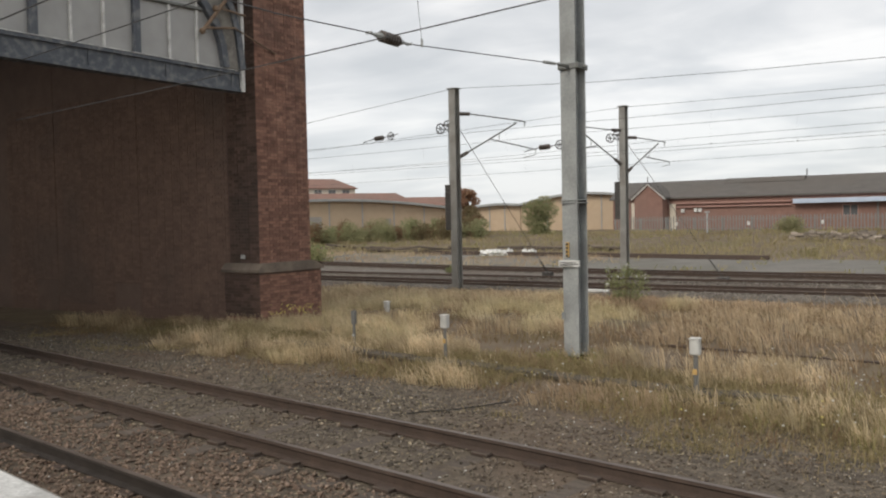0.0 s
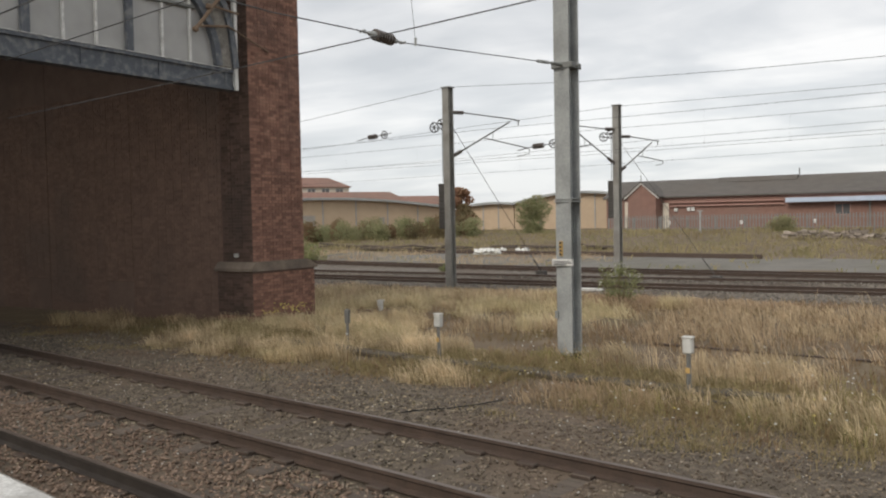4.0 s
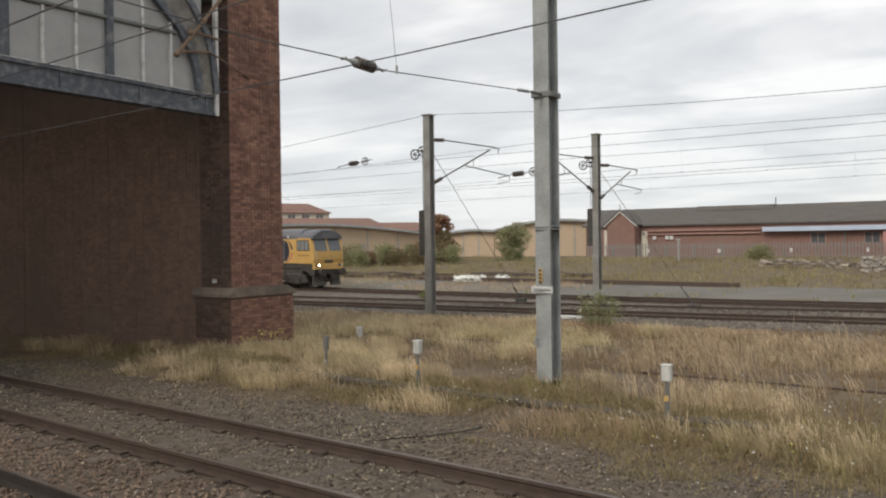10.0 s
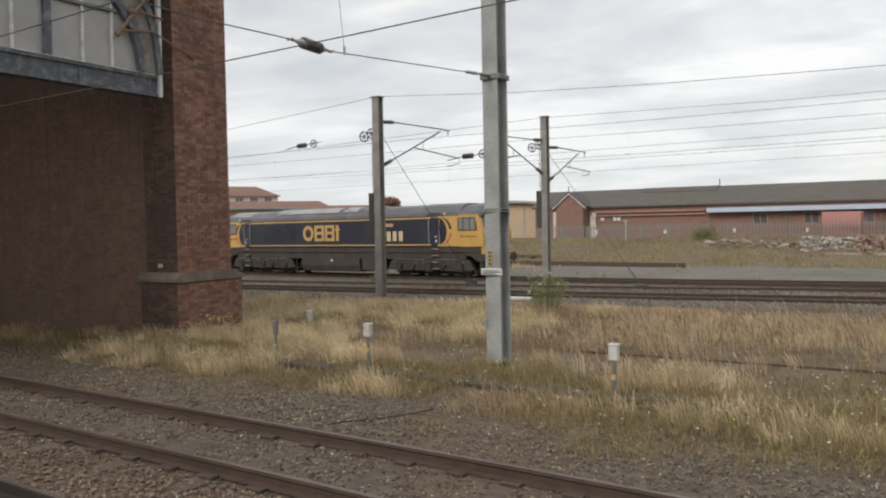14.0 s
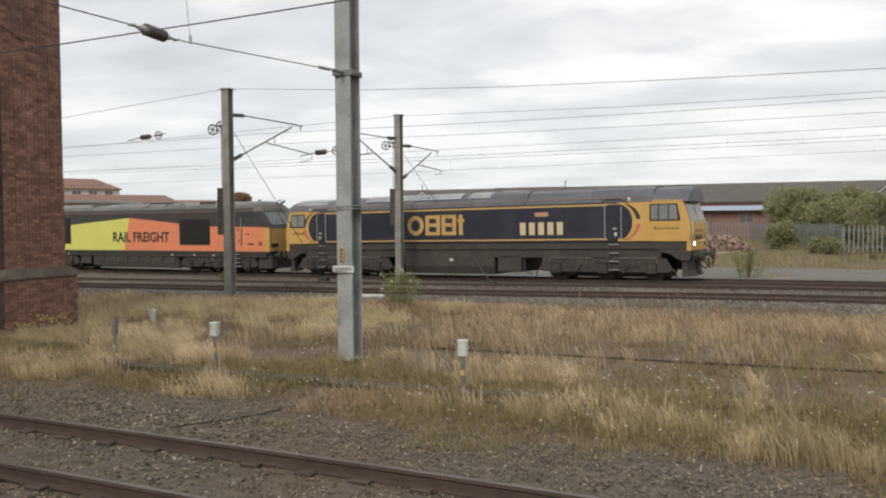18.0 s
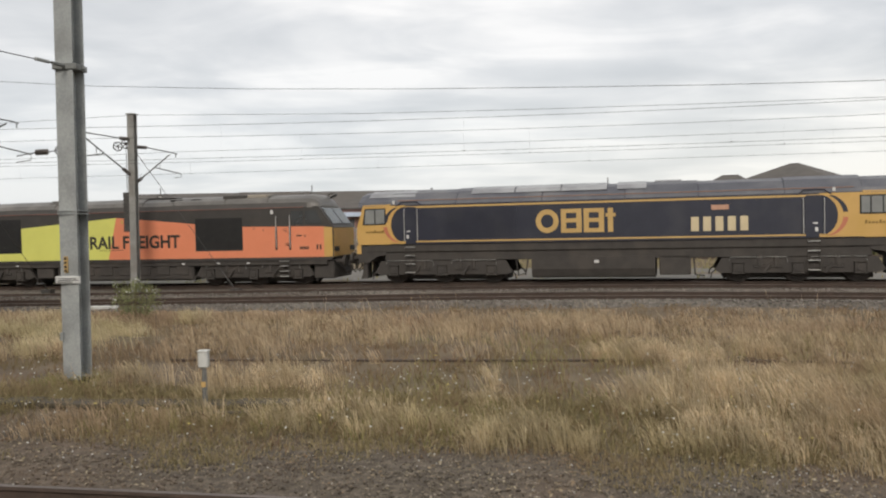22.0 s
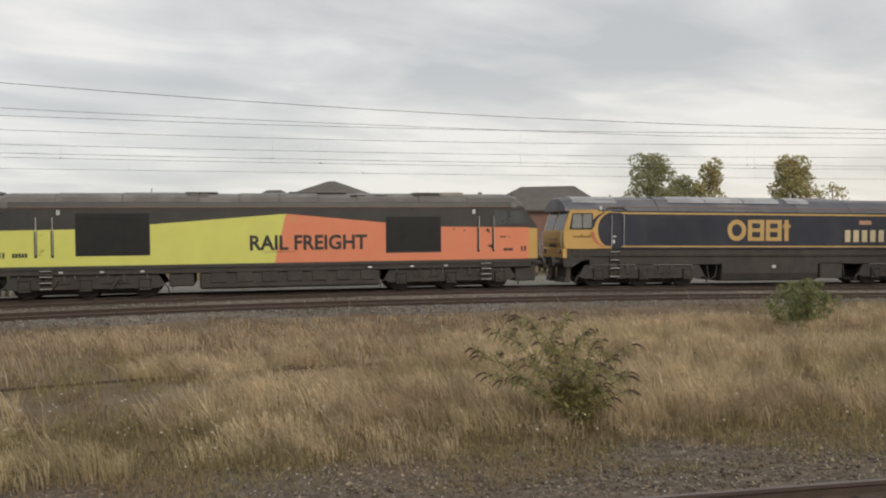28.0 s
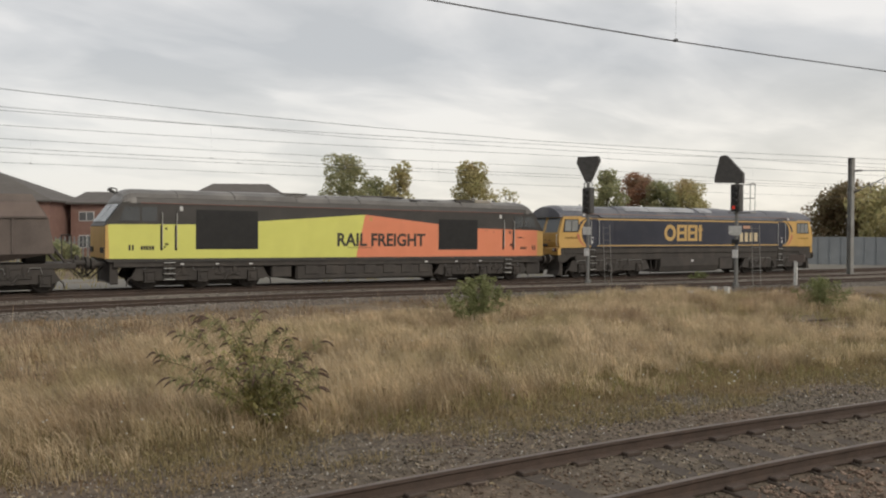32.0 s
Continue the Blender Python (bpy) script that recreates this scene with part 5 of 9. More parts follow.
        for x in (-8.52, -7.97, 8.05, 8.68):
            side_plate(bm, [(x - 0.07, 1.60), (x + 0.03, 1.60), (x + 0.03, 2.62), (x - 0.07, 2.62)], y + s * 0.004, 0, 0.003)
        parts("handrail_recess", bm, M["dark_letter"], lo, "dark slot behind the handrail")
        bm = bmesh.new()
        for x in (-8.50, 8.08):
            side_plate(bm, [(x, 1.50), (x + 0.56, 1.50), (x + 0.56, 3.25), (x, 3.25)], s * (W + 0.001), 0, 0.0035)
        parts("cab_door", bm, M["loco_black"], lo)
        bm = bmesh.new()
        for x in (-7.78, 7.85):
            box(bm, x - 0.06, x + 0.06, min(y, y + s * 0.012), max(y, y + s * 0.012), 3.22, 3.40)
        parts("notice", bm, M["white_paint"], lo)
        bm = bmesh.new()
        box(bm, 0.55, 0.67, min(y, y + s * 0.009), max(y, y + s * 0.009), 2.95, 3.13)
        part("warning_label", bm, M["warn_yellow"], lo)
        for x in (-8.22, 8.36):
            steps(lo, x, 0.42, 1.10, 4, s * (W - 0.02))
        bar_digits("running_figure", M["dark_letter"], lo, -9.32, -8.80, 1.62, 1.78, s * (W + 0.007) + (0 if s < 0 else 0.005), 5)
        bar_digits("running_figure", M["dark_letter"], lo, 9.10, 9.52, 1.62, 1.74, s * (W + 0.007) + (0 if s < 0 else 0.005), 5)
        bm = bmesh.new()
        for x in (-9.76, -9.64, 9.86, 10.0):
            box(bm, x, x + 0.07, min(y, y + s * 0.009), max(y, y + s * 0.009), 1.60, 1.82)
        for x0, x1, z in ((8.95, 9.2, 2.2),):
            box(bm, x0, x1, min(y, y + s * 0.008), max(y, y + s * 0.008), z, z + 0.06)
        parts("marking", bm, M["dark_letter"], lo, "small dark markings as plain bars")
        bm = bmesh.new()
        for x, z, r in ((8.42, 2.52, 0.07), (8.48, 2.44, 0.05), (8.52, 1.86, 0.09), (8.60, 1.80, 0.06), (7.0, 2.58, 0.05), (7.45, 2.52, 0.05), (9.35, 2.22, 0.06), (-8.36, 2.48, 0.06), (-8.34, 1.86, 0.07), (-8.42, 1.74, 0.05)):
            side_plate(bm, [(x - r, z - r * 0.3), (x - r * 0.2, z - r), (x + r * 1.2, z - r * 0.4), (x + r * 0.7, z + r * 0.6), (x - r * 0.5, z + r * 0.8)], y, 0, 0.004)
        parts("chipped_paint", bm, M["loco_black"], lo, "dark chips in the paint")
    lettering("lettering", "RAIL FREIGHT", M["dark_letter"], lo, 0.56, 4.50, Matrix.Translation((-1.04, -W - 0.010, 1.80)) @ Matrix.Rotation(radians(90), 4, "X"), 0.022)
    lettering("lettering", "RAIL FREIGHT", M["dark_letter"], lo, 0.56, 4.50, Matrix.Translation((3.7, W + 0.010, 1.80)) @ Matrix.Rotation(radians(180), 4, "Z") @ Matrix.Rotation(radians(90), 4, "X"), 0.022)
    bm = bmesh.new()
    box(bm, -0.55, 0.65, -W - 0.012, -W - 0.009, 1.70, 1.716)
    part("underline", bm, M["dark_letter"], lo)
    # frame, tank, bogies
    bm = bmesh.new()
    box(bm, -10.3, 10.3, -1.27, 1.27, 0.92, 1.16, 0.02)
    box(bm, -2.9, 4.0, -1.22, 1.22, 0.26, 0.94, 0.08)
    box(bm, -4.0, -3.1, -1.2, 1.2, 0.40, 0.94, 0.05)
    for k in range(7):
        box(bm, -2.5 + k * 0.95, -1.9 + k * 0.95, -1.26, -1.20, 0.52, 0.92, 0.02)
    part("underframe", bm, M["underframe"], lo, "black underframe with equipment boxes")
    bm = bmesh.new()
    for x in (-6.4, -5.0, 3.5, 5.2, 6.6, -7.8):
        box(bm, x, x + 0.14, -1.30, -1.285, 1.0, 1.06)
    parts("frame_label", bm, M["white_paint"], lo)
    for xc in (-6.9, 6.9):
        bogie(lo, xc, (-2.06, 0.0, 2.06), 0.50, 2.75)
    for ob in [o for o in bpy.data.objects if o.parent == lo and not o.name.startswith("bogie")]:
        squat(ob, 0.955)
    return lo


def build_navy_loco():
    """Navy and gold freight locomotive with yellow cabs."""
    lo = empty("diesel_locomotive", label="navy blue diesel locomotive with golden stripes and yellow cabs", category="locomotive")
    W, ZB, ZC, ZT = 1.31, 1.62, 3.24, 3.84

    def ring(x, w=W, zb=ZB, zc=ZC, zt=ZT):
        h = zt - zc
        return [(x, -w, zb), (x, -w, zc), (x, -w * 0.93, zc + h * 0.24), (x, -w * 0.62, zc + h * 0.80), (x, -w * 0.30, zt), (x, w * 0.30, zt), (x, w * 0.62, zc + h * 0.80), (x, w * 0.93, zc + h * 0.24), (x, w, zc), (x, w, zb)]
    bm = bmesh.new()
    loft(bm, [ring(-8.9), ring(8.9)])
    part("body", bm, M["navy"], lo, "navy blue bodyside")
    xs = [-8.9, -6.1, -2.6, 0.6, 3.3, 6.3, 8.9]
    for i, (a, c) in enumerate(zip(xs, xs[1:])):
        lift = 0.012 + (0.03 if i % 2 else 0.0)
        def rr(x):
            q = ring(x, W + 0.008, ZB, ZC, ZT + lift)
            return q[1:9] + [(x, q[7][1] * 0.9, ZC - 0.05), (x, q[2][1] * 0.9, ZC - 0.05)]
        bm = bmesh.new()
        loft(bm, [rr(a + 0.02), rr(c - 0.02)])
        part("roof_panel", bm, M["navy_roof"], lo, "dusty grey-blue roof panel")
    bm = bmesh.new()
    # the rearmost panel is added on the cab roof to show sky sheen
    for a, c in ((-9.9, -7.9), (-5.5, -3.75), (-3.7, -1.9), (-1.85, -0.1), (0.3, 1.4)):
        k = 0.0 if a > -9 else -0.05
        loft(bm, [[(xx, -1.02, ZT - 0.22 + k), (xx, -0.80, ZT - 0.05 + k), (xx, -0.38, ZT + 0.070 + k), (xx, 0.38, ZT + 0.070 + k), (xx, 0.80, ZT - 0.05 + k), (xx, 1.02, ZT - 0.22 + k)] for xx in (a, c)])
    rod(bm, (2.2, 0, ZT), (2.2, 0, ZT + 0.10), 0.28, 12)
    box(bm, 1.7, 2.7, -0.4, 0.4, ZT, ZT + 0.09, 0.03)
    rod(bm, (-7.6, 0.4, ZT), (-7.6, 0.4, ZT + 0.14), 0.05, 8)
    parts("roof_hatch", bm, M["pale_roof"], lo, "pale roof hatches and exhaust with sky sheen in the colour")
    for e in (-1, 1):
        bm = bmesh.new()
        w = W * 0.995
        x1 = e * 10.38
        # cab: vertical lower front, screens leaning back a little, roof overhang
        pts = [(e * 8.86, ZB), (x1 - e * 0.05, ZB), (x1 + e * 0.02, 1.9), (x1, 2.36), (x1 - e * 0.28, 3.26), (e * 8.86, 3.28)]
        poly_prism(bm, pts, "y", -w, w)
        cab = part("cab", bm, M["warn_yellow"], lo, "orange-yellow cab")
        bm = bmesh.new()
        q = lambda x, dz=0.0, k=1.0: [(x, -W * k, ZC - 0.03), (x, -W * 0.93 * k, ZC + 0.15), (x, -W * 0.62 * k, ZC + 0.46 + dz), (x, -W * 0.3 * k, ZT - 0.02 + dz), (x, W * 0.3 * k, ZT - 0.02 + dz), (x, W * 0.62 * k, ZC + 0.46 + dz), (x, W * 0.93 * k, ZC + 0.15), (x, W * k, ZC - 0.03)]
        loft(bm, [q(e * 8.88), q(x1 - e * 0.30), q(x1 - e * 0.06, -0.07, 0.985)])
        part("cab_roof", bm, M["navy_roof"], cab, "arched blue cab roof")
        bm = bmesh.new()
        poly_prism(bm, [(-W * 0.90, 3.20), (-W * 0.83, 3.38), (-W * 0.58, 3.60), (-W * 0.28, 3.71), (W * 0.28, 3.71), (W * 0.58, 3.60), (W * 0.83, 3.38), (W * 0.90, 3.20)], "x", x1 - e * 0.27, x1 - e * 0.185)
        part("cab_brow", bm, M["warn_yellow"], cab, "yellow arched panel under the roof")
        bm = bmesh.new()
        box(bm, min(x1 - e * 0.19, x1 - e * 0.14), max(x1 - e * 0.19, x1 - e * 0.14), -0.28, 0.28, 3.32, 3.46, 0.015)
        part("marker_light", bm, M["iron"], cab)
        for y0, y1 in ((-1.12, -0.10), (0.10, 1.12)):
            bm = bmesh.new()
            lo_z, hi_z = 2.42, 3.20
            sl = 0.28 / 0.90
            xa, xb = x1 - e * (lo_z - 2.36) * sl, x1 - e * (hi_z - 2.36) * sl
            v = [bm.verts.new((xa + e * d, y0, lo_z)) for d in (0.005, 0.02)] + [bm.verts.new((xa + e * d, y1, lo_z)) for d in (0.005, 0.02)] + [bm.verts.new((xb + e * d, y1, hi_z)) for d in (0.005, 0.02)] + [bm.verts.new((xb + e * d, y0, hi_z)) for d in (0.005, 0.02)]
            for f in ((0, 2, 4, 6), (1, 7, 5, 3), (0, 1, 3, 2), (2, 3, 5, 4), (4, 5, 7, 6), (6, 7, 1, 0)):
                bm.faces.new([v[i] for i in f])
            bmesh.ops.recalc_face_normals(bm, faces=bm.faces)
            part("windscreen", bm, M["screen_glass"], cab, "flat windscreen")
        bm = bmesh.new()
        poly_prism(bm, [(e * 10.24, 1.64), (x1 - e * 0.03, 1.64), (x1 + e * 0.04, 1.58), (x1 + e * 0.04, 1.24), (e * 10.24, 1.24)], "y", -1.27, 1.27)
        part("nose", bm, M["warn_yellow"], cab, "yellow lower front carrying the lamps")
        bm = bmesh.new()
        for y in (-0.97, 0.97):
            box(bm, min(x1, x1 + e * 0.07), max(x1, x1 + e * 0.07), y - 0.17, y + 0.17, 1.42, 1.60, 0.015)
        box(bm, min(x1, x1 + e * 0.06), max(x1, x1 + e * 0.06), -0.35, 0.35, 1.68, 1.82, 0.01)
        for y in (-0.5, -0.2, 0.2, 0.5):
            rod(bm, (x1, y, 2.02), (x1 + e * 0.05, y, 2.02), 0.035, 8)
        parts("lamp_cluster", bm, M["iron"], cab)
        for y in (-0.98, 0.98):
            lit = e > 0 and y < 0
            bm = bmesh.new()
            rod(bm, (x1 + e * 0.06, y + 0.08, 1.51), (x1 + e * 0.082, y + 0.08, 1.51), 0.065, 12)
            part("headlight", bm, M["headlight"] if lit else M["dim_lamp"], cab, "lit headlight" if lit else "unlit lamp")
        bm = bmesh.new()
        for y in (-0.98, 0.98):
            rod(bm, (x1 + e * 0.06, y - 0.10, 1.51), (x1 + e * 0.080, y - 0.10, 1.51), 0.065, 10)
        parts("tail_lamp", bm, M["tail_lamp"], cab)
        sh = 0.0 if e > 0 else 0.20          # the rear cab is shorter, its window further back
        for s in (-1, 1):
            y = s * (w + 0.003)
            bm = bmesh.new()
            side_plate(bm, [(e * (8.78 + sh * 1.6), 2.44), (e * (10.02 + sh * 0.6), 2.44), (e * (9.90 + sh * 0.6), 3.12), (e * (8.78 + sh * 1.6), 3.12)], y, 0, 0.012)
            win = part("cab_window", bm, M["black"], cab)
            bm = bmesh.new()
            for a, c in ((8.84, 9.12), (9.17, 9.52), (9.57, 9.86)) if e > 0 else ((9.16, 9.55), (9.60, 9.98)):
                side_plate(bm, [(e * a, 2.49), (e * (c + (0.06 if c > 9.8 else 0.0)), 2.49), (e * c, 3.07), (e * a, 3.07)], y + s * 0.012, 0, 0.008)
            parts("pane", bm, M["side_glass"], win)
            bm = bmesh.new()
            for k in range(9):
                xa = e * (8.95 + sh * 1.2 + k * (0.115 if e > 0 else 0.09))
                box(bm, min(xa, xa + e * 0.08), max(xa, xa + e * 0.08), min(y, y + s * 0.006), max(y, y + s * 0.006), 2.10, 2.10 + (0.12 if k in (0, 4) else 0.075))
            part("cab_marking", bm, M["gold_dark"], cab, "small dark emblem bars")
        buffers(lo, e * 10.3, e)
        bm = bmesh.new()
        poly_prism(bm, [(e * 9.15, 1.6), (e * 10.37, 1.6), (e * 10.40, 1.18), (e * 10.34, 0.86), (e * 9.95, 0.86), (e * 9.55, 1.12), (e * 9.15, 1.18)], "y", -1.24, 1.24)
        part("buffer_beam", bm, M["underframe"], lo, "black buffer beam")
        for s in (-1, 1):
            bm = bmesh.new()
            loft(bm, [[(e * 10.14, s * 0.30, z), (e * (10.22 + b), s * 0.30, z), (e * (10.10 + b), s * 1.14, z), (e * 10.02, s * 1.14, z)] for z, b in ((0.20, 0.22), (0.45, 0.12), (0.90, 0.10))])
            part("snowplough", bm, M["underframe"], lo, "black plough blade")
            bm = bmesh.new()
            chain(bm, [(e * 10.37, s * 1.18, 1.72), (e * 10.47, s * 1.18, 1.78), (e * 10.47, s * 1.18, 2.30), (e * 10.36, s * 1.18, 2.36)], 0.016, 6)
            part("front_handrail", bm, M["steel"], lo)
    for s in (-1, 1):
        y = s * (W + 0.002)
        # yellow cab side with a rounded rear edge
        for e in (-1, 1):
            D = 0.0 if e > 0 else 0.80
            arc = [(e * (D + 8.08 - 0.62 + 0.62 * math.cos(a)), 2.42 + 0.74 * math.sin(a)) for a in np.linspace(-math.pi / 2, math.pi / 2, 11)]
            bm = bmesh.new()
            side_plate(bm, [(e * (D + 7.46), 1.64), (e * (8.95 + D * 0.2), 1.64), (e * (8.95 + D * 0.2), 3.22), (e * (D + 7.46), 3.22)] + list(reversed(arc)), y)
            part("cab_side", bm, M["warn_yellow"], lo, "orange-yellow cab side")
            bm = bmesh.new()
            for lo_a, hi_a, mi in ((-1.25, -0.1, 0), (0.15, 1.25, 1)):
                aa = np.linspace(lo_a, hi_a, 7)
                o = [(e * (D + 7.62 + 0.80 * math.cos(a)), 2.42 + 0.76 * math.sin(a)) for a in aa]
                i = [(e * (D + 7.55 + 0.70 * math.cos(a)), 2.42 + 0.74 * math.sin(a)) for a in aa]
                side_plate(bm, o + list(reversed(i)), y + s * 0.004, mi)
            parts("swoosh", bm, [M["red_orange"], M["navy"]], lo, "curved red and blue livery bands")
            bm = bmesh.new()
            handrail(bm, e * (D + 6.92), 1.75, 3.05, y)
            handrail(bm, e * (D + (7.62 if e > 0 else 7.48)), 1.75, 3.05, y)
            parts("handrail", bm, M["steel"], lo)
            bm = bmesh.new()
            side_plate(bm, [(e * (D + 7.0), 1.68), (e * (D + 7.45), 1.68), (e * (D + 7.45), 3.15), (e * (D + 7.0), 3.15)], y, 0, 0.008)
            parts("cab_door", bm, M["navy"], lo)
            bm = bmesh.new()
            box(bm, e * (D + 7.36) - 0.05, e * (D + 7.36) + 0.05, min(y, y + s * 0.014), max(y, y + s * 0.014), 1.85, 2.0)
            box(bm, e * (D + 7.32) - 0.08, e * (D + 7.32) + 0.08, min(y, y + s * 0.014), max(y, y + s * 0.014), 2.12, 2.18)
            box(bm, e * (D + 7.95) - 0.05, e * (D + 7.95) + 0.05, min(y, y + s * 0.012), max(y, y + s * 0.012), 3.28, 3.42)
            parts("notice", bm, M["white_paint"], lo)
            steps(lo, e * (D + 7.28), 0.45, 1.5, 4, s * (W - 0.04))
            bm = bmesh.new()
            chain(bm, [(e * (D + 6.7), s * W, 3.18), (e * (D + 6.95), s * (W + 0.02), 3.36), (e * (D + 7.6), s * (W + 0.02), 3.36), (e * (D + 7.85), s * W, 3.18)], 0.025, 6)
            part("door_hood", bm, M["navy"], lo)
        bm = bmesh.new()
        side_plate(bm, [(-8.26, 3.10), (7.46, 3.10), (7.46, 3.18), (-8.26, 3.18)], y)
        side_plate(bm, [(-8.6, 1.69), (8.0, 1.69), (8.0, 1.755), (-8.6, 1.755)], y)
        parts("stripe", bm, M["gold"], lo, "long golden stripes")
        bm = bmesh.new()
        side_plate(bm, [(-8.6, 3.40), (8.6, 3.40), (8.6, 3.43), (-8.6, 3.43)], s * (W * 0.955))
        part("roof_line", bm, M["dull_line"], lo)
        bm = bmesh.new()
        side_plate(bm, [(-6.6, 1.92), (-3.6, 1.92), (-3.6, 3.0), (-6.6, 3.0)], y, 0, 0.014)
        for k in range(12):
            box(bm, -6.5, -3.7, min(y, y + s * 0.03), max(y, y + s * 0.03), 1.98 + k * 0.083, 2.03 + k * 0.083)
        part("radiator_grille", bm, M["navy"], lo, "navy blue louvred grille")
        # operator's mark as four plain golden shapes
        bm = bmesh.new()
        yy = y
        def blk(x0, x1, z0, z1):
            box(bm, x0, x1, min(yy, yy + s * 0.006), max(yy, yy + s * 0.006), z0, z1)
        for k, (x0, wd) in enumerate(((-2.84, 0.90), (-1.85, 0.80), (-0.97, 0.78), (-0.15, 0.36))):
            z0, z1 = 1.97, 2.90
            if s > 0:
                x0 = -x0 - wd - 2.9
            if k == 0:        # round band
                rings = [[bm.verts.new((x0 + wd / 2 + (wd / 2 - q) * math.cos(t), yy + s * d, (z0 + z1) / 2 + ((z1 - z0) / 2 - q) * math.sin(t))) for q, d in ((0, 0.006), (0.2, 0.006), (0.2, 0), (0, 0))] for t in np.linspace(0, 2 * math.pi, 28, endpoint=False)]
                for a, b in zip(rings, rings[1:] + rings[:1]):
                    for m in range(4):
                        bm.faces.new((a[m], b[m], b[(m + 1) % 4], a[(m + 1) % 4]))
            elif k < 3:       # square bands with a middle bar
                for a, b in ((x0, x0 + 0.2), (x0 + wd - 0.2, x0 + wd)):
                    blk(a, b, z0, z1)
                for z in (z0, (z0 + z1) / 2 - 0.07, z1 - 0.16):
                    blk(x0 + 0.2, x0 + wd - 0.2, z, z + 0.16)
            else:             # upright with a short bar
                blk(x0 + 0.10, x0 + 0.30, z0, z1)
                blk(x0 + 0.02, x0 + 0.10, z1 - 0.34, z1 - 0.20)
                blk(x0 + 0.30, x0 + 0.40, z1 - 0.34, z1 - 0.20)
        parts("operator_mark", bm, M["gold"], lo, "large golden block emblem")
        bar_digits("running_figure", M["gold_pale"], lo, *((3.02, 5.20) if s < 0 else (-5.2, -3.02)), 1.93, 2.47, s * (W + 0.006) + (0 if s < 0 else 0.006), 5, 0.36)
        bm = bmesh.new()
        xx = 3.75 if s < 0 else -4.37
        side_plate(bm, [(xx, 2.72), (xx + 0.62, 2.72), (xx + 0.62, 2.90), (xx, 2.90)], y, 0, 0.02)
        part("nameplate", bm, M["plate_red"], lo, "small red nameplate")
    bm = bmesh.new()
    box(bm, -10.0, 10.0, -1.26, 1.26, 1.30, 1.62, 0.02)
    # added block closing the gap over the bogies, in place of its dark murk
    box(bm, -9.2, 9.2, -1.20, 1.20, 0.94, 1.32, 0.02)
    part("underframe", bm, M["underframe"], lo, "black frame with an added dark fill over the bogies")
    bm = bmesh.new()
    prof = [(-1.25, 0.55), (-1.15, 0.26), (-0.9, 0.2), (0.9, 0.2), (1.15, 0.26), (1.25, 0.55), (1.25, 1.02), (-1.25, 1.02)]
    poly_prism(bm, prof, "x", -3.05, 1.70)
    part("fuel_tank", bm, M["underframe"], lo, "black fuel tank")
    bm = bmesh.new()
    box(bm, 1.85, 3.0, -1.2, 1.2, 0.30, 1.05, 0.03)
    chain(bm, [(3.1, -1.1, 1.0), (3.15, -1.1, 0.3), (3.5, -1.1, 0.25)], 0.03, 6)
    chain(bm, [(-3.2, -1.1, 1.0), (-3.3, -1.12, 0.4), (-3.6, -1.1, 0.3), (-3.7, -1.1, 0.9)], 0.03, 6)
    parts("air_reservoir", bm, M["underframe"], lo)
    bm = bmesh.new()
    box(bm, -0.6, -0.42, -1.262, -1.252, 0.78, 0.90)
    part("tank_gauge", bm, M["white_paint"], lo)
    for xc in (-6.75, 6.75):
        bogie(lo, xc, (-2.07, 0.0, 2.07), 0.53, 2.9)
    return lo


M["dull_line"] = material("faded_roof_line", [(0.24, 0.14, 0.10), (0.30, 0.18, 0.13)], 3, 0.6, 0)
M["gold_dark"] = material("dark_gold_print", [(0.20, 0.12, 0.03), (0.26, 0.16, 0.04)], 4, 0.5, 0)
M["gold_pale"] = material("pale_gold_paint", [(0.52, 0.43, 0.27), (0.60, 0.50, 0.32)], 2, 0.45, 0.02)


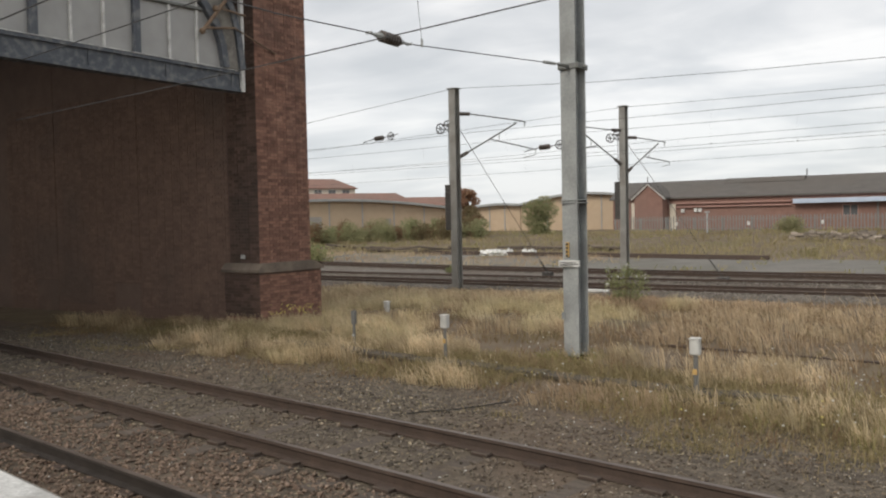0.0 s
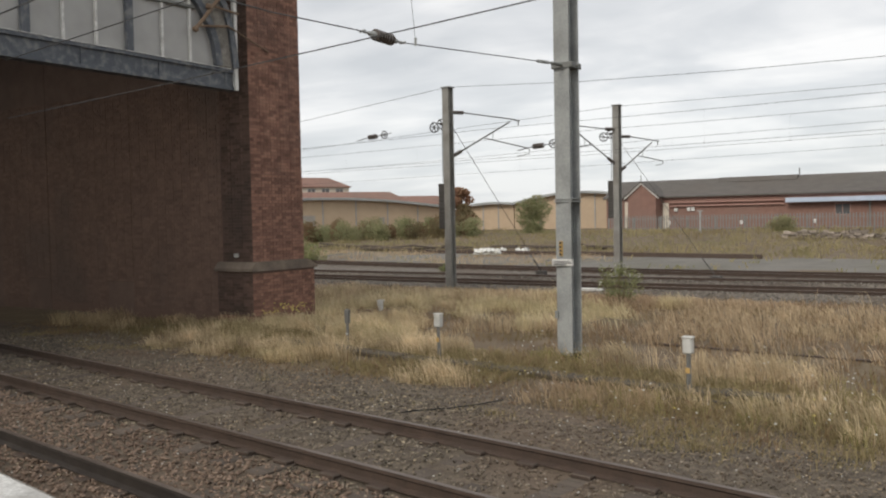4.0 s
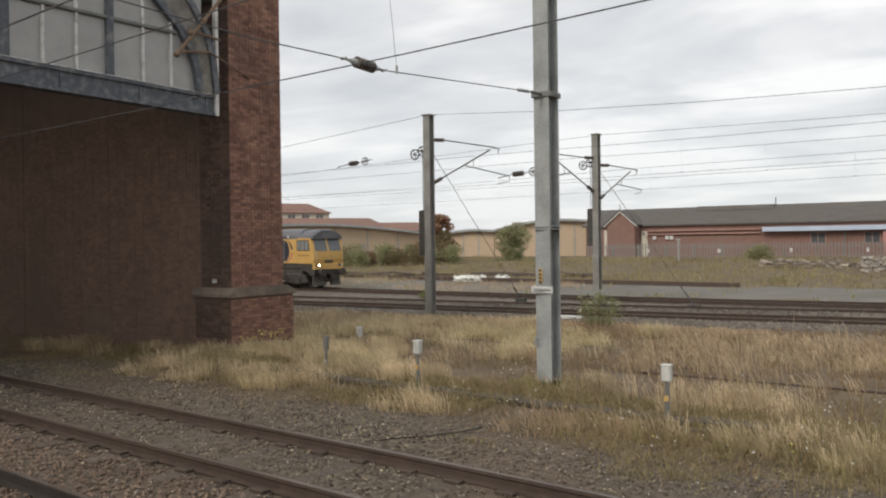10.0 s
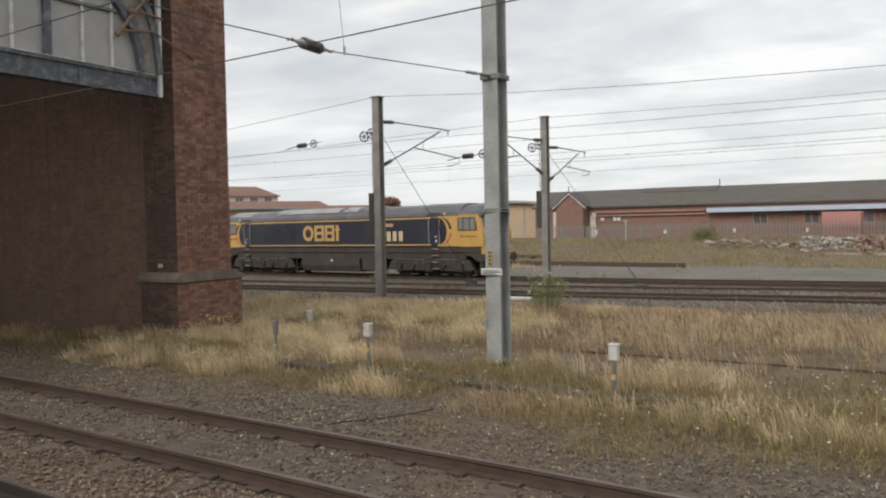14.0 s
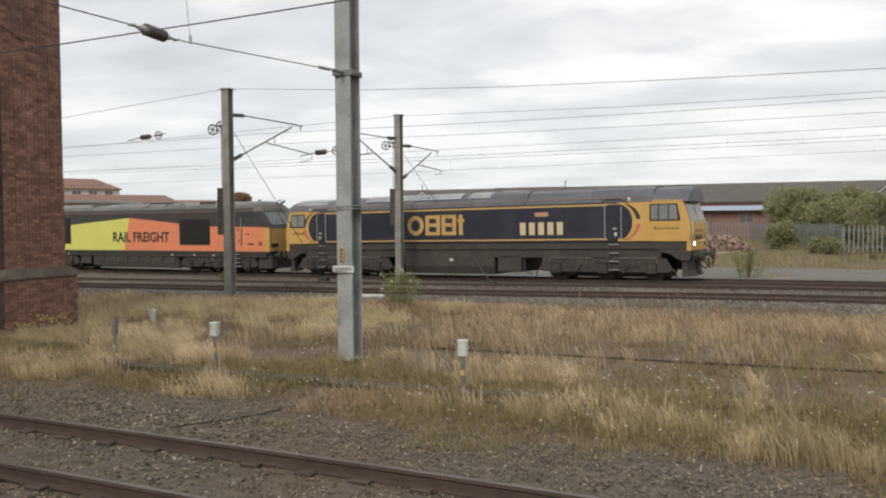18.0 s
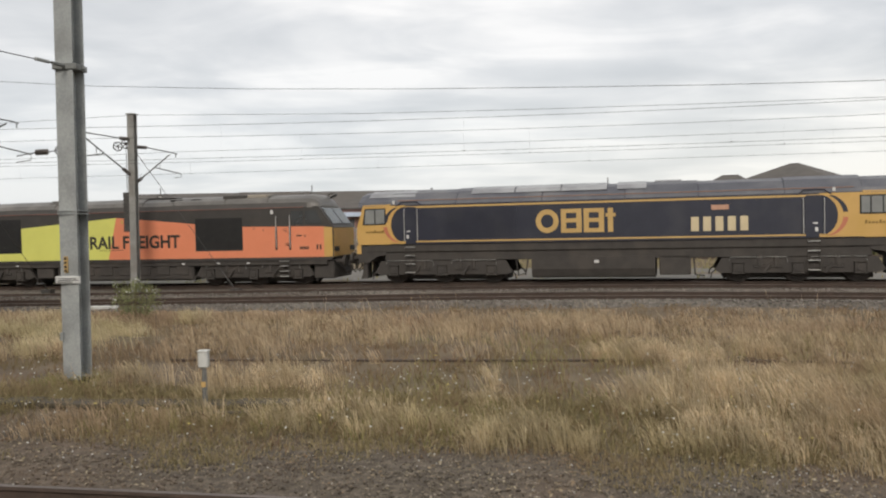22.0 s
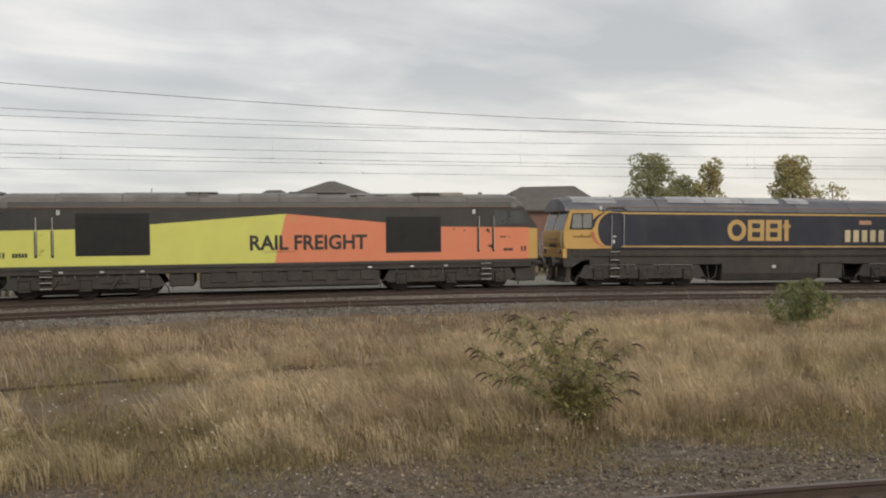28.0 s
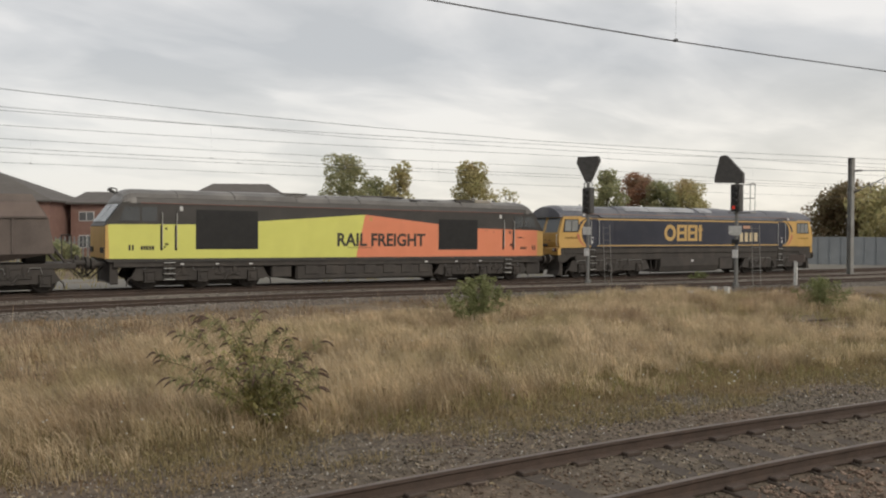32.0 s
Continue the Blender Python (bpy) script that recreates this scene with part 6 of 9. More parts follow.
def build_hopper():
    hw = empty("hopper_wagon", label="dirty brown bogie hopper wagon with sloping ends", category="freight wagon", group="coal hopper wagons")
    L, W = 8.4, 1.36
    bm = bmesh.new()
    sec = [[(x, y, 1.0) for x, y in ((-4.8, -0.9), (4.8, -0.9), (4.8, 0.9), (-4.8, 0.9))],
           [(x, y, 1.45) for x, y in ((-7.65, -W), (7.65, -W), (7.65, W), (-7.65, W))],
           [(x, y, 2.75) for x, y in ((-7.45, -W), (7.45, -W), (7.45, W), (-7.45, W))],
           [(x, y, 3.30) for x, y in ((-7.10, -W), (7.10, -W), (7.10, W), (-7.10, W))],
           [(x, y, 3.58) for x, y in ((-6.95, -W * 0.93), (6.95, -W * 0.93), (6.95, W * 0.93), (-6.95, W * 0.93))]]
    loft(bm, sec)
    part("hopper_body", bm, M["hopper"], hw, "dusty brown steel body")
    for s in (-1, 1):
        bm = bmesh.new()
        side_plate(bm, [(-7.38, 2.80), (7.38, 2.80), (7.06, 3.29), (-7.06, 3.29)], s * (W + 0.002), 0, 0.012)
        part("top_sheet", bm, M["hopper_pale"], hw, "paler dusty top sheet")
    for k in range(10):
        x = -6.3 + k * 1.4
        bm = bmesh.new()
        for s in (-1, 1):
            box(bm, x - 0.05, x + 0.05, min(s * W, s * (W + 0.05)), max(s * W, s * (W + 0.05)), 1.50, 2.74, 0.01)
        parts("side_rib", bm, M["hopper"], hw)
    bm = bmesh.new()
    for s in (-1, 1):
        box(bm, -7.42, 7.42, min(s * W, s * (W + 0.06)), max(s * W, s * (W + 0.06)), 2.72, 2.80, 0.01)
    parts("top_rail", bm, M["hopper"], hw)
    bm = bmesh.new()
    box(bm, -L, L, -1.2, 1.2, 0.88, 1.08, 0.02)
    for e in (-1, 1):
        for y in (-1.0, 1.0):
            rod(bm, (e * (L - 0.3), y, 1.05), (e * 7.2, y, 2.3), 0.06, 6)
        chain(bm, [(e * (L - 0.1), -0.9, 1.05), (e * (L - 0.1), -0.9, 2.1), (e * (L - 0.1), 0.9, 2.1), (e * (L - 0.1), 0.9, 1.05)], 0.025, 6)
        box(bm, min(e * (L - 1.6), e * (L - 0.9)), max(e * (L - 1.6), e * (L - 0.9)), -0.5, 0.5, 1.1, 1.6, 0.03)
    for k in range(4):
        box(bm, -4.2 + k * 2.2, -2.6 + k * 2.2, -1.0, 1.0, 0.40, 0.9, 0.05)
    part("underframe", bm, M["underframe"], hw)
    for e in (-1, 1):
        buffers(hw, e * (L - 0.02), e)
    for xc in (-6.4, 6.4):
        bogie(hw, xc, (-0.95, 0.95), 0.46, 1.45)
    return hw


LIME, NAVY = build_lime_loco(), build_navy_loco()
WAGONS = [build_hopper(), build_hopper()]
GAP_LIME, GAP_WAGON, WAGON_STEP = 22.15, 20.0, 17.9


# ---- lineside things ----


def polar(a, d):
    """A place at an angle left of straight ahead (+Y) and a distance from the platform's viewpoint."""
    return -math.sin(radians(a)) * d, math.cos(radians(a)) * d


M["marker_grey"] = material("pale_grey_plastic", [(0.45, 0.45, 0.43), (0.60, 0.60, 0.57)], 6, 0.6, 0.05, stain=(0.33, 0.33, 0.31), stain_scale=5)
M["post_grey"] = material("post_grey", [(0.12, 0.12, 0.115), (0.19, 0.19, 0.18)], 6, 0.6, 0.1)


def build_marker(x, y, h, head, label):
    mk = empty("lineside_marker", label=label, category="marker post", group="marker posts along the cable trough")
    z0 = ground_height(x, y) - 0.1
    top = z0 + 0.1 + h
    bm = bmesh.new()
    rod(bm, (x, y, z0), (x, y, top - 0.02), 0.030, 8)
    rod(bm, (x + 0.05, y - 0.02, z0), (x + 0.035, y - 0.02, top - 0.25), 0.011, 6)
    part("post", bm, M["post_grey"], mk)
    if head == "white":
        bm = bmesh.new()
        box(bm, x - 0.072, x + 0.072, y - 0.065, y + 0.065, top - 0.24, top, 0.02)
        hd = part("cabinet", bm, M["marker_grey"], mk, "small pale grey cabinet")
        bm = bmesh.new()
        box(bm, x - 0.080, x + 0.080, y - 0.073, y + 0.073, top - 0.012, top + 0.016, 0.008)
        part("lid", bm, M["marker_grey"], hd)
        bm = bmesh.new()
        box(bm, x - 0.034, x + 0.034, y - 0.036, y - 0.030, top - 0.52, top - 0.44, 0.004)
        part("tag", bm, M["amber"], mk, "faded yellow tag")
    elif head == "dark":
        bm = bmesh.new()
        box(bm, x - 0.05, x + 0.05, y - 0.05, y + 0.05, top - 0.30, top, 0.015)
        part("cabinet", bm, M["post_grey"], mk, "dark grey cabinet")
        bm = bmesh.new()
        box(bm, x - 0.034, x + 0.034, y - 0.036, y - 0.030, top - 0.55, top - 0.50, 0.004)
        part("tag", bm, M["marker_grey"], mk)
    return mk


build_marker(-8.86, 13.09, 0.88, "white", "slim post with a pale grey box beside the cable trough")
build_marker(-3.88, 12.19, 0.87, "white", "taller post with a pale grey box and yellow tag")
build_marker(-11.78, 13.92, 0.77, "dark", "short post with a dark grey box near the pier")
bm = bmesh.new()
box(bm, -15.30, -15.16, 19.42, 19.56, -0.3, 0.02, 0.02)
box(bm, -15.32, -15.14, 19.40, 19.58, 0.02, 0.06, 0.015)
tagged(part("concrete_stub", bm, M["marker_grey"]), "small pale concrete stub in the grass", "concrete block")


TROUGH_LINE = [(-13.2, 13.32), (-11.0, 13.03), (-8.0, 12.75), (-6.0, 12.54), (-4.5, 12.43), (-2.3, 12.33)]


def build_trough():
    tr = empty("cable_trough", label="concrete cable trough with lids half sunk in the grass", category="cable trough")
    rnd = random.Random(5)
    bm = bmesh.new()
    box(bm, -0.485, 0.485, -0.19, 0.19, -0.07, 0.0, 0.012)
    box(bm, -0.498, 0.498, -0.165, 0.17, -0.24, -0.069, 0.01)
    me = bpy.data.meshes.new("trough_lid")
    bm.to_mesh(me); bm.free(); me.materials.append(M["trough"])
    pts = TROUGH_LINE
    x = -13.0
    while x < -2.7:
        y = np.interp(x, [p[0] for p in pts], [p[1] for p in pts])
        ob = new("trough_lid", me)
        ob.parent = tr
        ob.matrix_basis = pose(x, y, -0.14 + rnd.uniform(-0.015, 0.012), rnd.uniform(-1.5, 1.5), rnd.uniform(-1, 1), -4 + rnd.uniform(-1.5, 1.5))
        x += 1.0
    bm = bmesh.new()
    box(bm, -4.2, -3.05, 11.80, 11.92, -0.32, -0.175, 0.01)
    part("kerb_piece", bm, M["trough"], tr)


M["trough"] = material("mossy_concrete", [(0.070, 0.057, 0.043), (0.118, 0.097, 0.073)], 2, 0.92, 0.3, fine=30, stain=(0.070, 0.066, 0.043), stain_scale=1.5)
build_trough()


def build_buried_rail():
    pts = [(-6.5, 16.7), (-2, 16.4), (3, 16.15), (8, 15.55), (14.3, 13.3), (18, 11.8), (27, 8.0), (34, 5.0)]
    ln = Line(pts)
    ob = ribbon("disused_rail", ln, ln.s[0] + 0.5, ln.s[-1] - 0.5, 0.8, [(a, -0.195 + z) for a, z in RAIL_PROFILE], M["rail"], closed=True)
    tagged(ob, "rusty disused rail lying in the dry grass", "rail")


build_buried_rail()
bm = bmesh.new()
chain(bm, [(-6.92, 8.98, -0.17), (-6.70, 9.24, -0.15), (-6.37, 9.65, -0.16), (-6.16, 10.1, -0.17), (-6.0, 10.48, -0.17)], 0.009, 6)
tagged(part("loose_cable", bm, M["black"]), "black cable end lying on the ballast", "cable")
bm = bmesh.new()
box(bm, -13.3, -11.9, 28.0, 28.4, -0.42, -0.22, 0.02)
tagged(part("concrete_slab", bm, M["marker_grey"]), "pale concrete cover slab beside the main line", "concrete slab")


def build_signal(x, y, ang, top, kind, label):
    sg = empty("railway_signal", label=label, category="railway signal", group="colour light signals")
    f = Matrix.Translation((x, y, 0)) @ Matrix.Rotation(radians(ang), 4, "Z")

    def put(bm, name, mat, lab="", parent=None):
        bmesh.ops.transform(bm, matrix=f, verts=bm.verts)
        return part(name, bm, mat, parent or sg, lab)
    bm = bmesh.new(); rod(bm, (0, 0, -0.5), (0, 0, top - 1.25), 0.085, 10); rod(bm, (0, 0, -0.3), (0, 0, 0.1), 0.16, 10)
    put(bm, "post", M["post_grey"], "grey tubular post")
    bm = bmesh.new()
    if kind == 1:
        poly_prism(bm, [(-0.12, top - 1.22), (0.12, top - 1.22), (0.60, top - 0.28), (0.52, top), (-0.52, top), (-0.60, top - 0.22)], "x", -0.10, 0.12)
    else:
        poly_prism(bm, [(-0.30, top - 1.32), (1.02, top - 1.24), (1.04, top - 1.05), (0.80, top - 0.08), (0.72, top), (0.48, top), (-0.30, top - 0.85)], "x", -0.10, 0.12)
    put(bm, "route_indicator", M["iron"], "dark route indicator backboard")
    bm = bmesh.new()
    z1 = top - (1.5 if kind == 1 else 1.35)
    box(bm, -0.20, 0.22, -0.23, 0.23, z1 - 1.25, z1, 0.04)
    hd = put(bm, "signal_head", M["iron"], "black signal head")
    if kind == 1:
        bm = bmesh.new()
        chain(bm, [(0, -0.18, z1), (0, -0.22, z1 + 0.2), (0, 0, z1 + 0.34), (0, 0.22, z1 + 0.2), (0, 0.18, z1)], 0.035, 6)
        put(bm, "bracket", M["galv"], "", hd)
    bm = bmesh.new()
    for k in range(4):
        rod(bm, (-0.2, 0, z1 - 0.2 - 0.29 * k), (-0.38, 0, z1 - 0.2 - 0.29 * k), 0.12, 10)
    put(bm, "lens_hood", M["black"], "", hd)
    if kind == 2:
        bm = bmesh.new(); rod(bm, (-0.36, 0.0, z1 - 1.07), (-0.385, 0.0, z1 - 1.07), 0.085, 12)
        put(bm, "red_lamp", M["signal_red"], "dim red lamp", hd)
    # ladder and maintenance cage behind
    bm = bmesh.new()
    for s in (-0.18, 0.18):
        rod(bm, (1.15, s - 0.55, -0.2), (0.85, s - 0.55, 2.75), 0.015, 6)
    for k in range(10):
        t = (k + 0.5) / 10
        rod(bm, (1.15 - 0.3 * t, -0.73, -0.2 + 2.95 * t), (1.15 - 0.3 * t, -0.37, -0.2 + 2.95 * t), 0.008, 5)
    put(bm, "ladder", M["galv_mid"], "slanting steel ladder")
    bm = bmesh.new()
    box(bm, 0.2, 0.95, -0.55, 0.5, z1 - 1.32, z1 - 1.28)
    for xx, yy in ((0.9, -0.5), (0.9, 0.45), (0.3, -0.5)):
        rod(bm, (xx, yy, z1 - 1.3), (xx, yy, z1 + 0.05), 0.018, 5)
    for z in (z1 - 0.62, z1 + 0.03):
        chain(bm, [(0.3, -0.5, z), (0.9, -0.5, z), (0.9, 0.45, z)], 0.016, 5)
    if kind == 2:
        put(bm, "cage", M["galv_mid"], "railed maintenance platform")
    else:
        bm.free()
    bm = bmesh.new()
    box(bm, -0.16, -0.12, -0.20, 0.20, 2.28, 2.66, 0.004)
    put(bm, "number_plate_blank", M["marker_grey"], "pale blank plate")
    bm = bmesh.new()
    box(bm, -0.16, -0.12, -0.13, 0.13, 1.25, 1.62, 0.004)
    put(bm, "plate", M["white_paint"], "white plate")
    if kind == 2:
        bm = bmesh.new(); box(bm, -0.17, -0.12, -0.16, 0.16, 1.86, 2.10, 0.004); put(bm, "plate", M["black"], "black plate")
        bm = bmesh.new(); box(bm, -0.175, -0.165, -0.30, 0.30, 2.34, 2.72, 0.004); put(bm, "plate", M["marker_grey"], "pale sign board")
    return sg


M["signal_red"] = glowing("signal_red_glow", (1.0, 0.10, 0.07), 0.30)
sx, sy = polar(-58.9, 41.3)
build_signal(sx, sy, 4, 6.05, 1, "signal post with an inverted triangular indicator and ladder")
sx, sy = polar(-68.35, 41.0)
build_signal(sx, sy, 0, 5.98, 2, "signal post with a peaked route indicator and railed cage")
px, py = polar(-75.0, 60.2)
build_far_mast((px, py), 7.2, -20, [((0.1, -1), 6.4, 5.0, 2.6, 6.3, 5.2)], (-1, 0.2), None, None, "distant steel overhead line mast beside the far tracks")
px, py = polar(-71.9, 44.0)
sp = empty("sign_post", label="wooden lineside sign post with a weathered board", category="sign post")
bm = bmesh.new(); box(bm, px - 0.07, px + 0.07, py - 0.07, py + 0.07, -0.5, 1.05, 0.01); part("post", bm, M["marker_grey"], sp)
bm = bmesh.new(); box(bm, px - 0.05, px + 0.05, py - 0.42, py + 0.30, 1.0, 1.36, 0.01); part("board", bm, M["hopper"], sp)
for a, d, h in ((-65.57, 35.6, 0.06), (-67.0, 37.4, 0.13), (-67.8, 37.6, 0.13)):
    px, py = polar(a, d)
    c = empty("location_box", label="small white cable box in the grass", category="cable box", group="small white cable boxes")
    bm = bmesh.new(); box(bm, px - 0.1, px + 0.1, py - 0.1, py + 0.1, -0.4, h - 0.05, 0.015); part("box", bm, M["marker_grey"], c)
    bm = bmesh.new(); box(bm, px - 0.115, px + 0.115, py - 0.115, py + 0.115, h - 0.05, h - 0.01, 0.01); part("lid", bm, M["marker_grey"], c)


# ---- beyond the lines ----
M["slate"] = material("dark_slate", [(0.084, 0.076, 0.070), (0.120, 0.110, 0.100)], 1.0, 0.8, 0.2, fine=10, stain=(0.104, 0.088, 0.076), stain_scale=0.2, stretch=(1, 1, 3))
M["red_tile"] = material("red_tile", [(0.185, 0.108, 0.085), (0.245, 0.145, 0.115)], 1.2, 0.85, 0.2, fine=12, stain=(0.17, 0.12, 0.10), stain_scale=0.2)
M["far_brick"] = material("far_red_brick", [(0.190, 0.108, 0.088), (0.252, 0.150, 0.122)], 2, 0.9, 0.2, fine=14, stain=(0.216, 0.145, 0.122), stain_scale=0.2)
M["tan"] = material("tan_cladding", [(0.419, 0.323, 0.226), (0.488, 0.378, 0.268)], 1.0, 0.8, 0.1, fine=8, stain=(0.388, 0.305, 0.220), stain_scale=0.12)
M["roof_sheet"] = material("grey_roof_sheet", [(0.26, 0.27, 0.27), (0.34, 0.35, 0.35)], 1.0, 0.6, 0.1, fine=8)
M["cream"] = material("cream_render", [(0.52, 0.48, 0.40), (0.62, 0.58, 0.50)], 1.0, 0.85, 0.1)
M["fascia"] = material("pale_blue_fascia", [(0.38, 0.45, 0.56), (0.48, 0.55, 0.66)], 1.0, 0.6, 0.05)
M["window"] = glass("dark_window", (0.11, 0.115, 0.12), 0.1, 0.0)
M["palisade"] = material("palisade_steel", [(0.158, 0.166, 0.162), (0.238, 0.245, 0.238)], 1.5, 0.6, 0.1, metal=0.2)
M["board"] = material("weathered_board", [(0.20, 0.13, 0.08), (0.30, 0.20, 0.13)], 4, 0.85, 0.2)
M["shed_grey"] = material("blue_grey_sheet", [(0.15, 0.165, 0.175), (0.21, 0.225, 0.235)], 0.8, 0.65, 0.1)
M["rubble_pale"] = material("pale_tumbled_stone", [(0.27, 0.245, 0.215), (0.42, 0.385, 0.345)], 1.4, 0.9, 0.4, fine=9, island=0.3)
M["rubble_red"] = material("broken_red_brick", [(0.235, 0.16, 0.13), (0.33, 0.24, 0.20)], 1.4, 0.9, 0.4, fine=9, island=0.3)
M["rubble"] = material("pale_rubble", [(0.19, 0.158, 0.13), (0.30, 0.26, 0.22)], 1.2, 0.9, 0.4, fine=9, island=0.5)
M["white_bag"] = material("white_sack", [(0.62, 0.62, 0.60), (0.78, 0.78, 0.75)], 2, 0.7, 0.2)
M["unit_door"] = material("warm_grey_door", [(0.27, 0.255, 0.235), (0.35, 0.33, 0.30)], 1, 0.7, 0.1)
M["pink_fascia"] = material("faded_red_sheet", [(0.34, 0.20, 0.17), (0.42, 0.26, 0.22)], 1, 0.8, 0.1)


class Frame2:
    """A building's own axes: along its front from a to b, depth behind it."""

    def __init__(self, a, b):
        self.a, self.b = Vector((*a, 0)), Vector((*b, 0))
        self.u = (self.b - self.a).normalized()
        self.v = Vector((-self.u.y, self.u.x, 0))
        self.len = (self.b - self.a).length
        self.m = Matrix((self.u, self.v, Vector((0, 0, 1)))).transposed().to_4x4()
        self.m.translation = self.a


def house(fr, depth, eave, ridge, wall, roof, label, category="building", hip=0.0, windows=(), doors=(), base=-0.6, chimneys=(), over=0.35, group="", frames=None):
    h = empty("house" if category == "house" else "building", fr.m, label=label, category=category, group=group)
    L = fr.len
    bm = bmesh.new()
    box(bm, 0, L, 0, depth, base, eave)
    if not hip:
        for x in (0, L):
            vs = [bm.verts.new(p) for p in ((x, 0, eave), (x, depth, eave), (x, depth / 2, ridge - 0.1))]
            bm.faces.new(vs)
    part("wall", bm, wall, h)
    bm = bmesh.new()
    o = over
    A, B, C, D = (-o, -o, eave - 0.08), (L + o, -o, eave - 0.08), (L + o, depth + o, eave - 0.08), (-o, depth + o, eave - 0.08)
    R0, R1 = (hip - (0 if hip else o), depth / 2, ridge), (L - hip + (0 if hip else o), depth / 2, ridge)
    up = Vector((0, 0, 0.16))
    lo = [bm.verts.new(p) for p in (A, B, C, D, R0, R1)]
    hi = [bm.verts.new(Vector(p) + up) for p in (A, B, C, D, R0, R1)]
    for q in (hi, lo):
        bm.faces.new((q[0], q[1], q[5], q[4])); bm.faces.new((q[2], q[3], q[4], q[5]))
        if hip:
            bm.faces.new((q[1], q[2], q[5])); bm.faces.new((q[3], q[0], q[4]))
    for i, j in ((0, 1), (2, 3), (1, 5), (5, 2), (3, 4), (4, 0)) if not hip else ((0, 1), (1, 2), (2, 3), (3, 0)):
        bm.faces.new((lo[i], lo[j], hi[j], hi[i]))
    bmesh.ops.recalc_face_normals(bm, faces=bm.faces)
    rf = part("roof", bm, roof, h)
    for x, z, s in chimneys:
        bm = bmesh.new(); box(bm, x - s / 2, x + s / 2, depth / 2 - s / 2, depth / 2 + s / 2, z - 1.2, z, 0.03)
        rod(bm, (x, depth / 2, z), (x, depth / 2, z + 0.35), 0.12, 8)
        part("chimney", bm, wall, rf)
    for x, z, w, hh in windows:
        bm = bmesh.new()
        box(bm, x, x + w, -0.04, 0.05, z, z + hh, 0.01, 0)
        wn = part("window", bm, frames or M["white_paint"], h)
        bm = bmesh.new()
        n = max(1, round(w / 0.8))
        for k in range(n):
            box(bm, x + 0.07 + k * (w - 0.07) / n, x + (k + 1) * (w - 0.07) / n, -0.055, -0.045, z + 0.07, z + hh - 0.07)
        part("pane", bm, M["window"], wn)
    for x, z, w, hh in doors:
        bm = bmesh.new(); box(bm, x, x + w, -0.05, 0.05, z, z + hh, 0.02)
        part("door", bm, M["shed_grey"], h)
    return h


def build_school():
    a, b = polar(22.6, 104.3), polar(-11.9, 97)
    fr = Frame2(a, b)
    L = fr.len
    wins = [(x, 1.9, 1.5, 1.2) for x in np.arange(25.6, L - 7, 5.1)]
    h = house(fr, 9, 4.25, 6.25, M["far_brick"], M["slate"], "long red brick workshop with a dark slate roof", "building", 0.0, wins, frames=M["pink_fascia"])
    bm = bmesh.new()
    poly_prism(bm, [(3.2, 5.9), (5.8, 5.9), (5.1, 6.44), (3.9, 6.44)], "x", 12.5, 21.2)
    rod(bm, (21.2, 4.5, 6.5), (21.2, 4.5, 7.2), 0.06, 6)
    part("roof_lantern", bm, M["slate"], h, "raised slate ridge lantern")
    bm = bmesh.new()
    box(bm, 20.9, L + 0.2, -0.9, -0.3, 3.3, 3.7, 0.02)
    box(bm, 20.9, L + 0.2, -0.9, 0.0, 3.7, 3.8)
    part("canopy", bm, M["fascia"], h, "long canopy with a pale blue fascia")
    bm = bmesh.new()
    for z in (3.15, 3.55):
        box(bm, 7.9, 20.6, -0.30, -0.02, z, z + 0.12)
    part("red_band", bm, M["pink_fascia"], h, "red painted bands")
    for x, z in ((8.5, 2.55), (10.0, 2.6), (10.5, 2.6)):
        bm = bmesh.new()
        box(bm, x, x + 0.38, -0.22, 0.0, z, z + 0.42, 0.02)
        part("wall_box", bm, M["white_paint"], h, "white box on the wall")
    for k in range(3):
        bm = bmesh.new(); box(bm, L * 0.48 + k * 9, L * 0.48 + k * 9 + 0.16, -0.3, -0.1, -0.4, 3.5); part("pipe", bm, M["post_grey"], h)
    # gabled porch, and one at the other end
    for x0, wd, ap, col, eave in ((3.5, 3.4, 6.1, M["far_brick"], 4.5), (L - 6.4, 3.6, 6.5, M["post_grey"], 4.6)):
        bm = bmesh.new()
        poly_prism(bm, [(x0, -0.5), (x0 + wd, -0.5), (x0 + wd, eave), (x0 + wd / 2, ap - 0.15), (x0, eave)], "y", -1.8, 0.2)
        g = part("gable", bm, col, h, "gabled bay")
        bm = bmesh.new()
        for s in (-1, 1):
            c = x0 + wd / 2
            pts = [(c, ap), (c, ap - 0.28), (c + s * (wd / 2 + 0.35), eave - 0.42), (c + s * (wd / 2 + 0.35), eave - 0.14)]
            poly_prism(bm, pts, "y", -2.0, -1.82)
        part("bargeboard", bm, M["white_paint"], g, "white bargeboards")
        bm = bmesh.new()
        c = x0 + wd / 2
        for s in (-1, 1):
            pts = [(c, ap + 0.06), (c, ap - 0.06), (c + s * (wd / 2 + 0.4), eave - 0.22), (c + s * (wd / 2 + 0.4), eave - 0.08)]
            poly_prism(bm, pts, "y", -2.1, 2.0)
        rod(bm, (c, -1.9, ap), (c, -1.9, ap + 0.7), 0.05, 6)
        part("gable_roof", bm, M["slate"], g)
    bm = bmesh.new()
    box(bm, 7.1, 7.8, -0.06, 0.0, 0, 3.6); box(bm, 2.4, 3.3, -0.06, 0.0, 0, 3.8)
    parts("render_panel", bm, M["cream"], h)
    return h


build_school()


